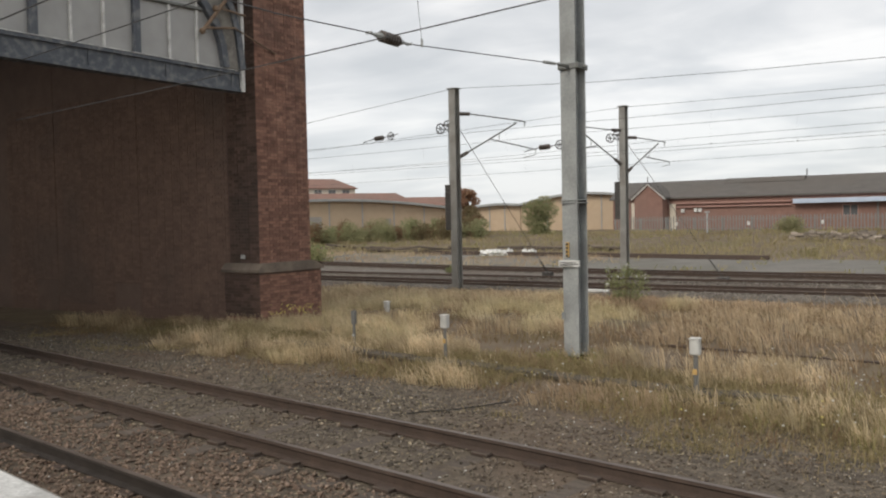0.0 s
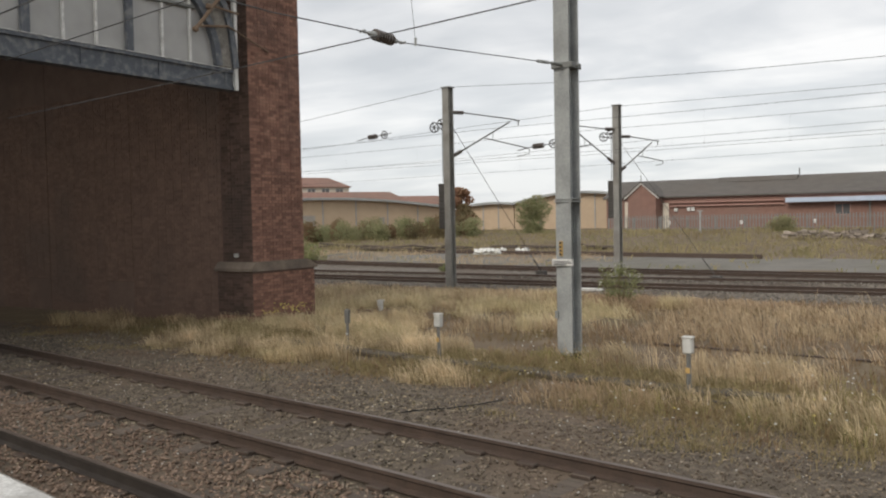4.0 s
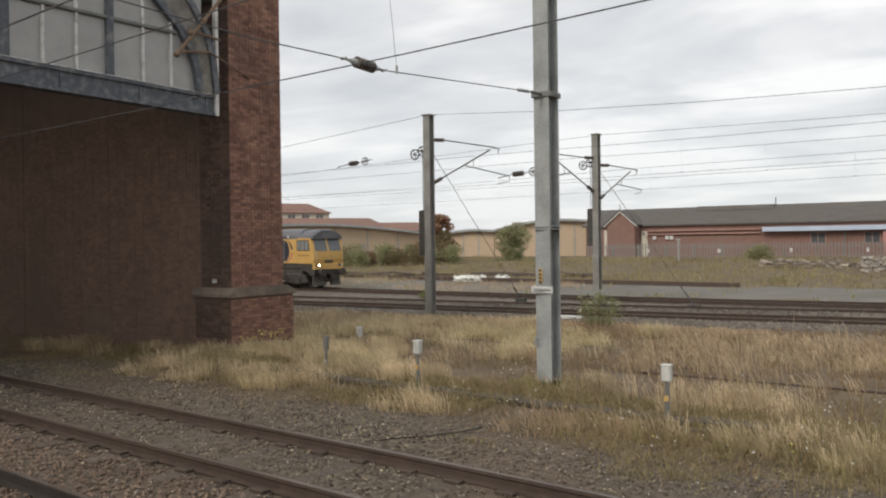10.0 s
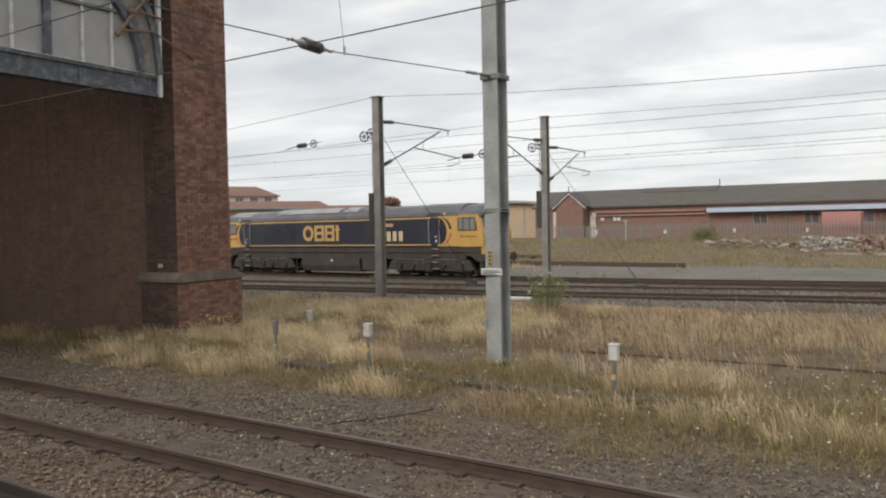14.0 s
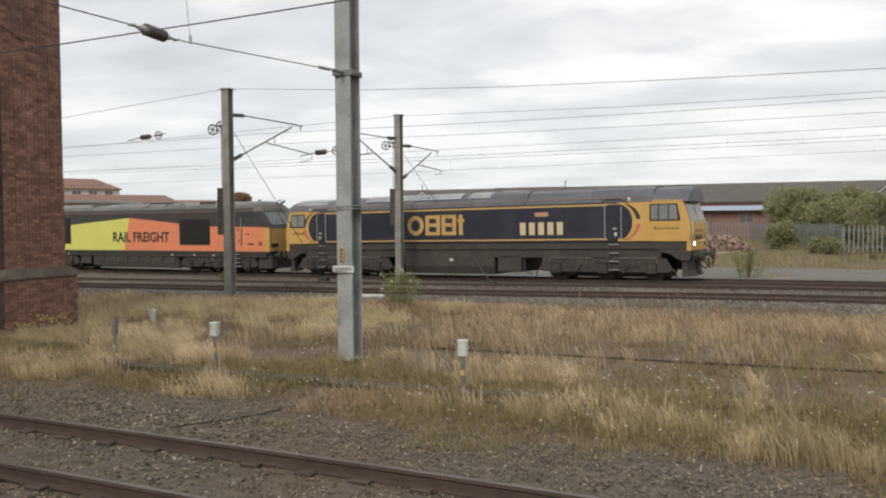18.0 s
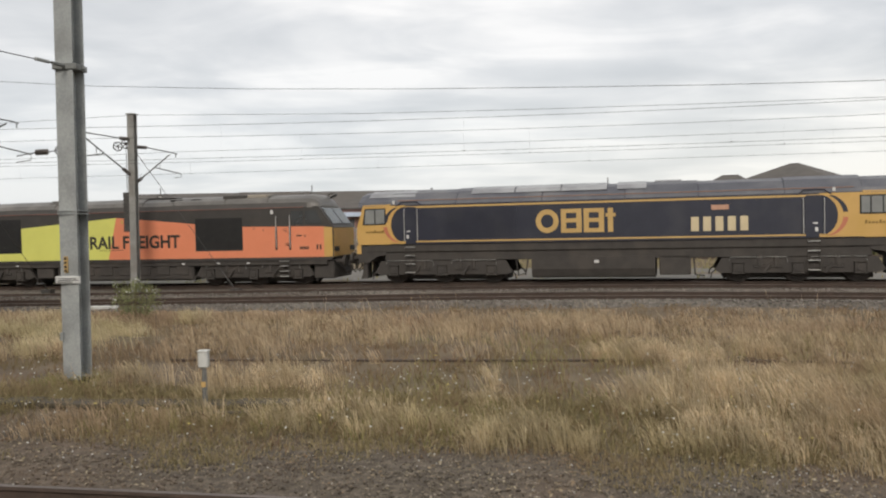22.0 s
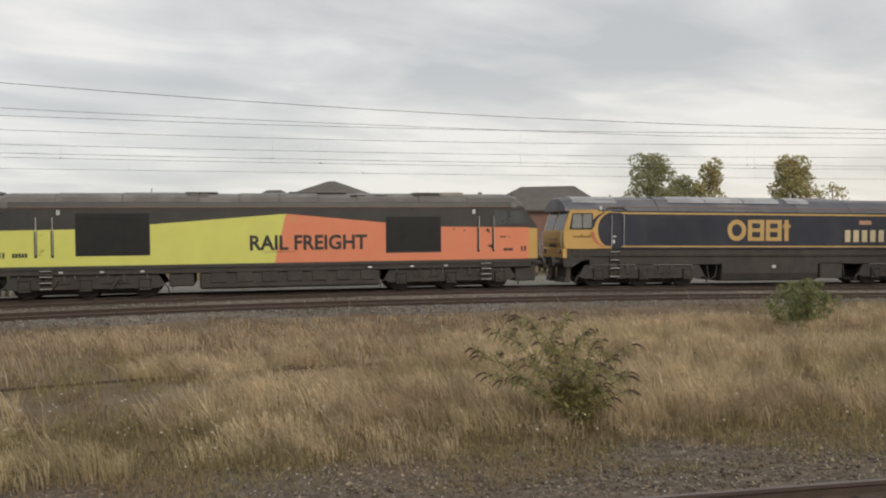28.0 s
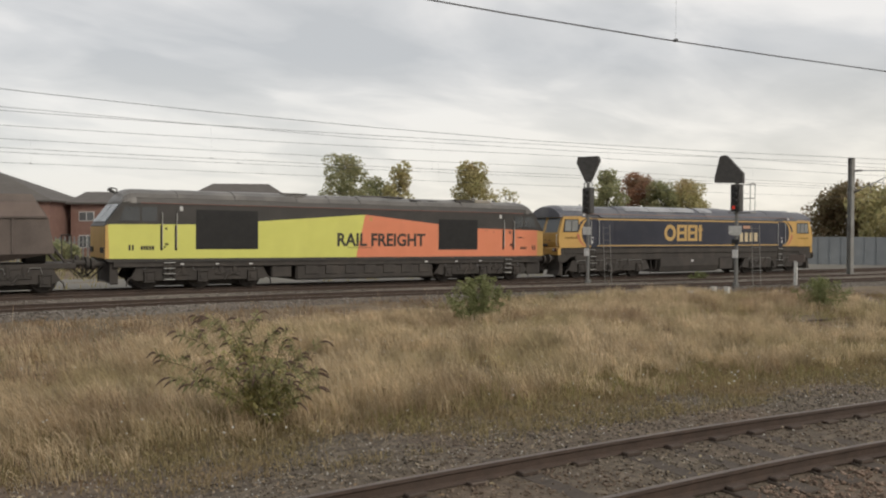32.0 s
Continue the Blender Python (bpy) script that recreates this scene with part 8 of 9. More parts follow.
def blades(name, x, y, z, h, w, mat, lean=(0.12, 0.02), spread=0.22, label="", category="grass", fan=None):
    """Each blade: a bent strip, facing any way, blown to one side and fanning out of its tussock."""
    n = len(x)
    a = RNG.uniform(0, 2 * math.pi, n)
    dx, dy = np.cos(a) * w, np.sin(a) * w
    lx = (lean[0] + RNG.normal(0, spread, n)) * h
    ly = (lean[1] + RNG.normal(0, spread, n)) * h
    if fan is not None:
        lx, ly = lx + fan[0] * 0.17 * h, ly + fan[1] * 0.17 * h
    bend = np.minimum(1, np.hypot(lx, ly) / h)
    head = RNG.choice([0.55, 0.8, 1.5], n)         # some carry a feathery seed head
    V = np.empty((n, 7, 3))
    for k, (f, u, ww) in enumerate(((0.0, 0.0, 1.0), (0.25, 0.55, 0.8), (0.62, 0.86, head))):
        zz = z - 0.03 if k == 0 else z + h * u * (1 - 0.12 * bend)
        V[:, 2 * k] = np.stack([x - dx * ww + lx * f, y - dy * ww + ly * f, zz], 1)
        V[:, 2 * k + 1] = np.stack([x + dx * ww + lx * f, y + dy * ww + ly * f, zz], 1)
    V[:, 6] = np.stack([x + lx * 1.15, y + ly * 1.15, z + h * (1.0 - 0.30 * bend)], 1)
    base = (np.arange(n) * 7)[:, None, None]
    T = base + np.array([[0, 1, 3], [0, 3, 2], [2, 3, 5], [2, 5, 4], [4, 5, 6]])[None]
    ob = fast_mesh(name, V.reshape(-1, 3), T.reshape(-1, 3), mat)
    tagged(ob, label, category, kind="stuff")
    return ob


def levels(x, y):
    return np.array([ground_height(a, b) for a, b in zip(x, y)])


def tufts(n, x0, x1, per, rad, inside):
    """Clumped scatter: tuft centres kept by inside(x, y), blades round them. Also each blade's way out of its tuft, and one random number a tuft."""
    cx, cy = RNG.uniform(x0[0], x0[1], n), RNG.uniform(x1[0], x1[1], n)
    k = inside(cx, cy)
    cx, cy = cx[k], cy[k]
    m = len(cx) * per
    fan = RNG.normal(0, 1, (2, m))
    x = np.repeat(cx, per) + fan[0] * rad
    y = np.repeat(cy, per) + fan[1] * rad
    return x, y, fan, np.repeat(RNG.uniform(0, 1, len(cx)), per)


TROUGH = Line(TROUGH_LINE)


def field(x, y, lo, hi):
    yn = NEAR.y_at(x) + lo
    yf = FAR.y_at(x) - hi
    ok = (y > yn) & (y < yf) & ~((x < -15.6) & (y > 14.9) & (y < 17.6)) & ~((x < -17) & (y > 14.9) & (y < 16.9))
    strip = (x > -15) & (x < -2.2) & (np.abs(y - TROUGH.y_at(x) + 0.20) < 0.45) & (RNG.uniform(0, 1, len(x)) < np.where(x < -7, 0.70, 0.85))
    strip |= (x > -4.8) & (x < -2.7) & (y > 11.3) & (y < 12.4) & (RNG.uniform(0, 1, len(x)) < 0.85)
    return ok & ~strip & (np.hypot(x - P0[0], y - P0[1]) > 0.24) & ((x > -21.5 - 1.2 * patch(x, y, 0.6, 71.0)) | (y < 9))


# tall tussocks and bare brown patches: place and reach
TUSSOCKS = [(-13.6, 20.6, 1.0), (-16.0, 20.4, 1.0), (-6.35, 13.75, 0.4), (-6.1, 14.5, 0.35), (-12.4, 16.2, 1.1), (-11.6, 12.5, 1.0), (-9.6, 13.7, 0.75), (-7.9, 11.5, 0.55), (-5.4, 11.1, 0.7), (-4.2, 11.5, 0.6), (-4.0, 13.8, 0.5), (-2.9, 14.1, 0.6), (-2.3, 11.1, 0.5),
            (-1.4, 11.1, 0.6), (-0.6, 10.9, 0.6), (-14.4, 11.5, 1.2), (0.6, 10.1, 0.95), (3.4, 12.3, 1.0), (2.9, 10.0, 0.7), (5.8, 11.7, 1.3), (4.5, 9.2, 0.6), (3.3, 16.3, 0.85), (-1.1, 19.4, 1.2),
            (0.6, 13.7, 0.6), (2.4, 11.9, 0.6), (4.8, 13.3, 1.2), (9.5, 14.7, 1.6), (10.7, 10.5, 1.4), (15.0, 11.6, 1.5), (8.7, 13.8, 1.2), (13.3, 14.3, 2.0), (9.8, 9.6, 1.3), (16.2, 10.0, 2.0)]
BARE = [(-12.6, 17.8, 0.8), (-15.2, 18.9, 0.9), (-13.9, 18.3, 0.8), (-11.2, 17.2, 0.8), (-13.6, 14.3, 0.7), (-10.6, 15.1, 0.7), (-17.5, 13.4, 0.8), (-19.5, 12.4, 0.9), (-8.2, 15.0, 0.9), (-5.6, 16.0, 0.9), (-9.3, 12.0, 0.5), (-6.4, 10.7, 0.45), (-3.1, 12.9, 0.5), (1.1, 13.8, 1.0), (2.2, 13.7, 0.7), (1.7, 11.2, 0.6), (-2.7, 10.2, 0.9), (5.5, 10.4, 0.5), (1.9, 15.2, 0.9), (5.2, 15.0, 0.8), (-0.5, 12.6, 0.7)]


def gathered(x, y, spots):
    out = np.zeros(len(x))
    for a, b, r in spots:
        out = np.maximum(out, np.exp(-(((x - a) ** 2 + (y - b) ** 2) / (r * r)) ** 1.5))
    return out


def clumps(x, y):
    """Where the tussocks gather: uneven patches with bare brown ground between them."""
    return 0.5 * patch(x, y, 0.30, 2.0) + 0.45 * patch(x, y, 0.85, 7.0) + 0.30 * patch(x, y, 2.1, 12.0) + 1.0 * gathered(x, y, TUSSOCKS) - 0.55 * gathered(x, y, BARE) - 0.12


def wind(x, y):
    return -0.36 + 0.22 * patch(x, y, 0.35, 57.0), 0.02 + 0.22 * patch(x, y, 0.4, 63.0)


def in_near(x, y):
    edge = y - NEAR.y_at(x)
    dense = np.clip((x - 1) / 16, 0, 0.22) + np.clip((-x - 12.5) / 8, 0, 0.2)
    return field(x, y, 2.1, 10.3) & (y < 17.5) & (clumps(x, y) + RNG.normal(0, 0.06, len(x)) > 0.06 - dense + np.clip(3.0 + np.clip((x - 2) * 0.3, 0, 0.7) - edge, 0, 1.5) * 0.50)


x, y, fan, q = tufts(19000, (-30, 34), (3, 17.5), 22, 0.085, in_near)
h = np.clip(0.17 + 0.18 * q + np.where((x < 0) & (y < 12), 0.03, 0.13) * gathered(x, y, TUSSOCKS) + 0.10 * patch(x, y, 0.5, 4.0) + np.clip((x - 2) / 60, 0, 0.10) + RNG.normal(0, 0.07, len(x)), 0.08, 0.72)
h *= np.clip(0.5 + (y - NEAR.y_at(x) - 2.1 - np.clip((x - 2) * 0.3, 0, 0.7)) * 0.45, 0.42, 1.0)
blades("tall_dry_grass", x, y, levels(x, y), h, RNG.uniform(0.0024, 0.0052, len(x)), M["straw"], wind(x, y), 0.20, "tall dry straw-coloured grass in tufts", fan=fan)


def in_far(x, y):
    p = patch(x * 0.5, y, 0.3, 5.0) + 0.5 * patch(x, y, 0.9, 15.0)
    return field(x, y, 7.5, 10.9) & (y > 14.0) & (p + RNG.normal(0, 0.10, len(x)) + 0.5 * gathered(x, y, TUSSOCKS) - 0.45 * gathered(x, y, BARE) > -0.18)


x, y, fan, q = tufts(36000, (-40, 62), (2, 30), 10, 0.12, in_far)
h = np.clip(0.19 + 0.15 * q + 0.16 * patch(x, y, 0.3, 9.0) + RNG.normal(0, 0.08, len(x)), 0.08, 0.7) * np.clip(0.35 + (FAR.y_at(x) - 10.8 - y) * 0.22, 0.35, 1.0)
blades("dry_grass_field", x, y, levels(x, y), h, RNG.uniform(0.004, 0.009, len(x)), M["far_straw"], wind(x, y), 0.22, "brown dry grass covering the ground between the lines", fan=fan)


def in_pale(x, y):
    return field(x, y, 5.2, 11.6) & (patch(x, y, 0.4, 27.0) + 0.5 * patch(x, y, 1.0, 29.0) + np.clip((-x - 11) / 14, -0.4, 0.2) - 0.75 * gathered(x, y, BARE) + RNG.normal(0, 0.08, len(x)) > 0.04)


M["pale_straw"] = blade_material("pale_yellow_green_grass", [(0.57, 0.475, 0.29), (0.70, 0.60, 0.40), (0.48, 0.42, 0.24)], [(0.42, 0.36, 0.20), (0.74, 0.64, 0.44)], 0.3, 0.7, 0.45, 0.25)
x, y, fan, q = tufts(5600, (-20, -7.5), (13, 24), 11, 0.11, in_pale)
h = np.clip(0.16 + 0.18 * q + 0.16 * patch(x, y, 0.5, 14.0) + RNG.normal(0, 0.08, len(x)), 0.1, 0.65)
blades("pale_grass", x, y, levels(x, y), h, RNG.uniform(0.003, 0.006, len(x)), M["pale_straw"], wind(x, y), 0.24, "pale yellow-green grass near the brick pier", fan=fan)


def in_green(x, y):
    return field(x, y, 2.5, 10.2) & (y < 19) & (patch(x, y, 0.3, 21.0) + np.clip((x + 2) / 30, -0.25, 0.3) + RNG.normal(0, 0.15, len(x)) > 0.12)


x, y, fan, q = tufts(6000, (-30, 36), (2, 19), 10, 0.10, in_green)
h = np.clip(RNG.normal(0.22, 0.08, len(x)), 0.07, 0.5)
blades("green_grass", x, y, levels(x, y), h, RNG.uniform(0.0025, 0.005, len(x)), M["green_grass"], (-0.1, 0.1), 0.35, "greener grass among the dry tufts", fan=fan)

x, y, fan, q = tufts(70, (P0[0] - 0.65, P0[0] + 0.5), (P0[1] - 0.6, P0[1] + 0.4), 14, 0.07, lambda a, b: np.hypot(a - P0[0], b - P0[1]) > 0.26)
blades("mast_foot_grass", x, y, levels(x, y), RNG.uniform(0.06, 0.24, len(x)), RNG.uniform(0.0025, 0.005, len(x)), M["green_grass"], (-0.1, 0.05), 0.4, "short green grass round the foot of the mast", fan=fan)

x, y, fan, q = tufts(17000, (-30, 40), (3, 27), 8, 0.13, lambda a, b: field(a, b, 1.5, 10.2) & (patch(a, b, 0.4, 33.0) > -0.35))
h = np.clip(RNG.normal(0.13, 0.06, len(x)), 0.03, 0.36) * np.clip((y - NEAR.y_at(x) - 1.2) * 0.45, 0.3, 1.0)
blades("low_weeds", x, y, levels(x, y), h, RNG.uniform(0.004, 0.011, len(x)), M["weed_brown"], (0.0, 0), 0.6, "low reddish-brown weeds", "weeds", fan=fan)

# seed stalks standing above the grass
x, y, fan, q = tufts(1100, (-14, 30), (5, 26), 4, 0.12, lambda a, b: field(a, b, 3.2, 10.4) & (clumps(a, b) > -0.05))
h = RNG.uniform(0.40, 0.72, len(x))
blades("seed_stalks", x, y, levels(x, y), h, RNG.uniform(0.0025, 0.004, len(x)), M["straw"], wind(x, y), 0.14, "tall pale seed stalks", fan=fan)


def in_bank(x, y):
    o = y - FAR.y_at(x)
    return (o > 15) & (o < 56) & (np.abs(x) < y * 1.25 + 5) & (patch(x, y, 0.12, 40.0) + RNG.normal(0, 0.2, len(x)) > -0.45) & (y > 25) & ~((y > 67.5) & (y < 71.3) & (x > -7.6) & (x < 2.2))


x, y, fan, q = tufts(14000, (-80, 70), (25, 92), 6, 0.35, in_bank)
h = np.clip((0.14 + 0.34 * q) * (1 + 0.9 * patch(x, y, 0.25, 44.0)) + RNG.normal(0, 0.05, len(x)), 0.06, 0.8)
blades("bank_grass", x, y, levels(x, y), h, RNG.uniform(0.014, 0.032, len(x)), M["bank"], (-0.1, 0), 0.4, "rough green-brown grass on the far bank", fan=fan)
# pale grass creeping over the yard beside the pier
x, y, fan, q = tufts(3600, (-75, -16), (41, 60), 8, 0.25, lambda a, b: (b - TRAIN.y_at(a) > 2.9) & (b - FAR.y_at(a) < 15.5) & (a < -0.42 * b + 1.5 * patch(a, b, 0.3, 8.0)) & (patch(a, b, 0.25, 61.0) + 0.4 * patch(a, b, 0.8, 66.0) > -0.12))
h = np.clip(RNG.normal(0.22, 0.09, len(x)), 0.06, 0.5)
blades("yard_grass", x, y, levels(x, y), h, RNG.uniform(0.007, 0.015, len(x)), M["far_straw"], (-0.1, 0), 0.35, "pale grass creeping over the old yard", fan=fan)
x, y, fan, q = tufts(1800, (-60, 60), (10, 60), 5, 0.2, lambda a, b: (b - FAR.y_at(a) > 2.6) & (b - FAR.y_at(a) < 17) & (patch(a, b, 0.2, 50.0) > 0.1))
h = np.clip(RNG.normal(0.2, 0.08, len(x)), 0.05, 0.5)
blades("verge_grass", x, y, levels(x, y), h, RNG.uniform(0.015, 0.03, len(x)), M["green_grass"], (0.1, 0), 0.3, "patchy grass along the hardstanding", fan=fan)


def flowers(n, mat, xr, yr, keep, hr, size, label):
    x, y = RNG.uniform(*xr, n), RNG.uniform(*yr, n)
    k = keep(x, y)
    x, y = x[k], y[k]
    z = levels(x, y) + RNG.uniform(*hr, len(x))
    s = RNG.uniform(size * 0.6, size * 1.3, len(x))
    O = np.array([[1, 0, 0], [-1, 0, 0], [0, 1, 0], [0, -1, 0], [0, 0, 0.6], [0, 0, -0.6]])
    T = np.array([[0, 2, 4], [2, 1, 4], [1, 3, 4], [3, 0, 4], [2, 0, 5], [1, 2, 5], [3, 1, 5], [0, 3, 5]])
    V = np.stack([x, y, z], 1)[:, None, :] + O[None] * s[:, None, None]
    F = (np.arange(len(x)) * 6)[:, None, None] + T[None]
    ob = fast_mesh("wild_flowers", V.reshape(-1, 3), F.reshape(-1, 3), mat)
    tagged(ob, label, "flowers", kind="stuff")


flowers(2600, M["petal_white"], (-8, 24), (-2, 15), lambda a, b: field(a, b, 2.0, 10) & (patch(a, b, 0.5, 3.3) > -0.1), (0.06, 0.42), 0.017, "scattered small white flowers in the grass")
flowers(260, M["petal_yellow"], (-8, 14), (6, 15), lambda a, b: field(a, b, 2.2, 10) & (patch(a, b, 0.6, 6.1) > 0.15), (0.1, 0.5), 0.018, "scattered small yellow flowers in the grass")
flowers(70, M["petal_yellow"], (-15.6, -14.6), (15.0, 16.6), lambda a, b: np.hypot(a + 15.2, (b - 15.6)) < 0.75, (0.32, 0.6), 0.03, "yellow ragwort flowers at the foot of the pier")


def stones(name, x, y, z, size, mat, label):
    n = len(x)
    O = np.array([[1, 0, 0], [-1, 0, 0], [0, 1, 0], [0, -1, 0], [0, 0, 1], [0, 0, -1]], float)
    T = np.array([[0, 2, 4], [2, 1, 4], [1, 3, 4], [3, 0, 4], [2, 0, 5], [1, 2, 5], [3, 1, 5], [0, 3, 5]])
    D = O[None] * RNG.uniform(0.55, 1.25, (n, 6, 1)) + RNG.normal(0, 0.22, (n, 6, 3))
    a = RNG.uniform(0, 2 * math.pi, n)
    c, s = np.cos(a)[:, None], np.sin(a)[:, None]
    D = np.stack([D[..., 0] * c - D[..., 1] * s, D[..., 0] * s + D[..., 1] * c, D[..., 2] * 0.75], 2)
    V = np.stack([x, y, z], 1)[:, None, :] + D * size[:, None, None]
    F = (np.arange(n) * 6)[:, None, None] + T[None]
    ob = fast_mesh(name, V.reshape(-1, 3), F.reshape(-1, 3), mat)
    tagged(ob, label, "ballast", kind="stuff")


def along_line(line, n, s0, s1, o0, o1):
    s, o = RNG.uniform(s0, s1, n), RNG.uniform(o0, o1, n)
    px, py = np.interp(s, line.s, line.x), np.interp(s, line.s, line.y)
    hd = np.array([line.heading(v) for v in np.linspace(s0, s1, 200)])
    hh = np.interp(s, np.linspace(s0, s1, 200), hd)
    return px - o * np.sin(hh), py + o * np.cos(hh), o, s


def bed_level(o):
    return np.interp(o, [-5.2, -4.9, -3.9, -2.3, -0.8, 1.0, 1.9, 2.7, 3.6], [-0.30, -0.18, -0.155, -0.19, -0.156, -0.17, -0.205, -0.235, -0.27])


x, y, o, s = along_line(NEAR, 44000, -22, 21, -1.9, 1.6)
k = (np.abs(o) > 0.09) & (np.abs(o + 1.55) > 0.09)
for b in SLEEPER_PLACES[::2]:      # some sleepers lie bare
    k &= ~((np.abs(s - b) < 0.13) & (o > -2.1) & (o < 0.5) & (RNG.uniform(0, 1, len(s)) < 0.85))
stones("near_ballast_stones", x[k], y[k], bed_level(o[k]) + RNG.uniform(-0.012, 0.020, k.sum()), RNG.uniform(0.011, 0.029, k.sum()), M["stone"], "loose grey ballast stones between the near rails")
x, y, o, s = along_line(NEAR, 36000, -18, 12, -5.0, -1.75)
k = (np.abs(o + 3.12) > 0.09)
stones("brown_ballast_stones", x[k], y[k], bed_level(o[k]) + RNG.uniform(-0.008, 0.034, k.sum()), RNG.uniform(0.014, 0.034, k.sum()), M["stone_brown"], "brown ballast stones between the two near tracks")
x, y, o, s = along_line(NEAR, 46000, -20, 26, 1.3, 4.6)
k = RNG.uniform(0, 1, len(x)) < np.clip((4.7 - o) / 1.8, 0.05, 1)
stones("cess_stones", x[k], y[k], np.maximum(bed_level(o[k]), levels(x[k], y[k])) + RNG.uniform(-0.012, 0.012, k.sum()), RNG.uniform(0.009, 0.026, k.sum()), M["stone"], "small stones strewn beside the track")
x, y, o, s = along_line(NEAR, 2300, -20, 26, -4.8, 4.4)
stones("pale_chips", x, y, np.maximum(bed_level(o), -0.25) + 0.012, RNG.uniform(0.008, 0.018, len(x)), M["pale_chip"], "scattered white stone chips on the ballast")
x, y, o, s = along_line(NEAR, 2600, 2, 30, 0.2, 3.6)
stones("pale_chips", x, y, np.maximum(bed_level(o), -0.25) + 0.012, RNG.uniform(0.005, 0.013, len(x)), M["pale_chip"], "small white stone chips on the track's shoulder")


def litter(name, x, y, z, size, mat, label):
    """Fallen leaves and straw: small curled flakes lying on the stones."""
    n = len(x)
    a = RNG.uniform(0, 2 * math.pi, n)
    u = np.stack([np.cos(a), np.sin(a), RNG.normal(0, 0.25, n)], 1) * size[:, None]
    v = np.stack([-np.sin(a), np.cos(a), RNG.normal(0, 0.35, n)], 1) * size[:, None] * RNG.uniform(0.15, 0.6, (n, 1))
    p = np.stack([x, y, z], 1)
    V = np.stack([p - u, p + v, p + u, p - v + np.array([0, 0, 0.006])], 1)
    F = (np.arange(n) * 4)[:, None, None] + np.array([[0, 1, 2], [0, 2, 3]])[None]
    tagged(fast_mesh(name, V.reshape(-1, 3), F.reshape(-1, 3), mat), label, "leaf litter", kind="stuff")


x, y, o, s = along_line(NEAR, 42000, -22, 26, -4.8, 4.8)
k = (np.abs(o) > 0.12) & (np.abs(o + 1.55) > 0.12) & (np.abs(o + 3.12) > 0.12) & (patch(x, y, 0.6, 90.0) + RNG.normal(0, 0.2, len(x)) + np.clip((o - 1) * 0.2, -0.15, 0.4) > 0.0)
litter("leaf_litter", x[k], y[k], np.maximum(bed_level(o[k]), np.where(o[k] > 2.6, levels(x[k], y[k]), -1)) + RNG.uniform(0.012, 0.03, k.sum()), RNG.uniform(0.012, 0.035, k.sum()), M["litter"], "dry leaves and straw lying on the ballast")
x, y, o, s = along_line(NEAR, 34000, -20, 28, 1.1, 5.4)
k = patch(x, y, 0.7, 95.0) + RNG.normal(0, 0.15, len(x)) + np.clip((o - 3.2) * 0.3, -0.35, 0.35) + np.clip((x + 2) * 0.06, -0.1, 0.45) > -0.02
x, y = np.repeat(x[k], 5) + RNG.normal(0, 0.05, k.sum() * 5), np.repeat(y[k], 5) + RNG.normal(0, 0.05, k.sum() * 5)
o = np.repeat(o[k], 5)
blades("cess_grass", x, y, np.maximum(bed_level(o), np.where(o > 2.6, levels(x, y), -1)), np.clip(RNG.normal(0.09, 0.045, len(x)) + np.clip((o - 3) * 0.03, -0.03, 0.06), 0.02, 0.28), RNG.uniform(0.003, 0.0065, len(x)), M["cess_green"], (-0.1, 0.1), 0.5, "thin short grass growing through the stones")
x, y, o, s = along_line(FAR, 22000, -45, 56, -10.4, -7.9)
zz = np.interp(o, [q[0] for q in FAR_PROFILE], [q[1] for q in FAR_PROFILE]) + np.array([rise(v) for v in x])
stones("far_ballast_stones", x, y, zz + RNG.uniform(-0.02, 0.03, len(x)), RNG.uniform(0.026, 0.060, len(x)), M["stone_far"], "pale ballast stones on the far line's shoulder")
x, y, o, s = along_line(FAR, 10000, -45, 54, -5.95, -5.0)
zz = np.interp(o, [q[0] for q in FAR_PROFILE], [q[1] for q in FAR_PROFILE]) + np.array([rise(v) for v in x])
stones("far_ballast_stones", x, y, zz + 0.10 * np.clip(patch(x, y, 0.15, 60.0), -0.2, 1) + RNG.uniform(-0.02, 0.03, len(x)), RNG.uniform(0.022, 0.045, len(x)), M["stone_far"], "pale ballast heaped between the far tracks")


def leaf_cloud(centres, radii, n, size, mat, name, parent, flat=0.5, seed=1):
    """Many small leaves (two triangles each) filling uneven clumps."""
    g = np.random.default_rng(seed)
    c = np.asarray(centres, float)
    r = np.asarray(radii, float)
    pick = g.choice(len(c), n, p=r**2 / (r**2).sum())
    d = g.normal(0, 1, (n, 3))
    d /= np.linalg.norm(d, axis=1)[:, None]
    p = c[pick] + d * (r[pick] * g.uniform(0.35, 1.05, n) ** 0.6)[:, None] * np.array([1, 1, 0.85])
    t = g.normal(0, 1, (n, 3)); t /= np.linalg.norm(t, axis=1)[:, None]
    u = np.cross(t, g.normal(0, 1, (n, 3))); u /= np.linalg.norm(u, axis=1)[:, None]
    s = (size * g.uniform(0.6, 1.4, n))[:, None]
    V = np.stack([p - t * s, p + u * s * flat, p + t * s, p - u * s * flat], 1)
    F = (np.arange(n) * 4)[:, None, None] + np.array([[0, 1, 2], [0, 2, 3]])[None]
    ob = fast_mesh(name, V.reshape(-1, 3), F.reshape(-1, 3), mat, parent)
    tagged(ob, kind="stuff")
    return ob


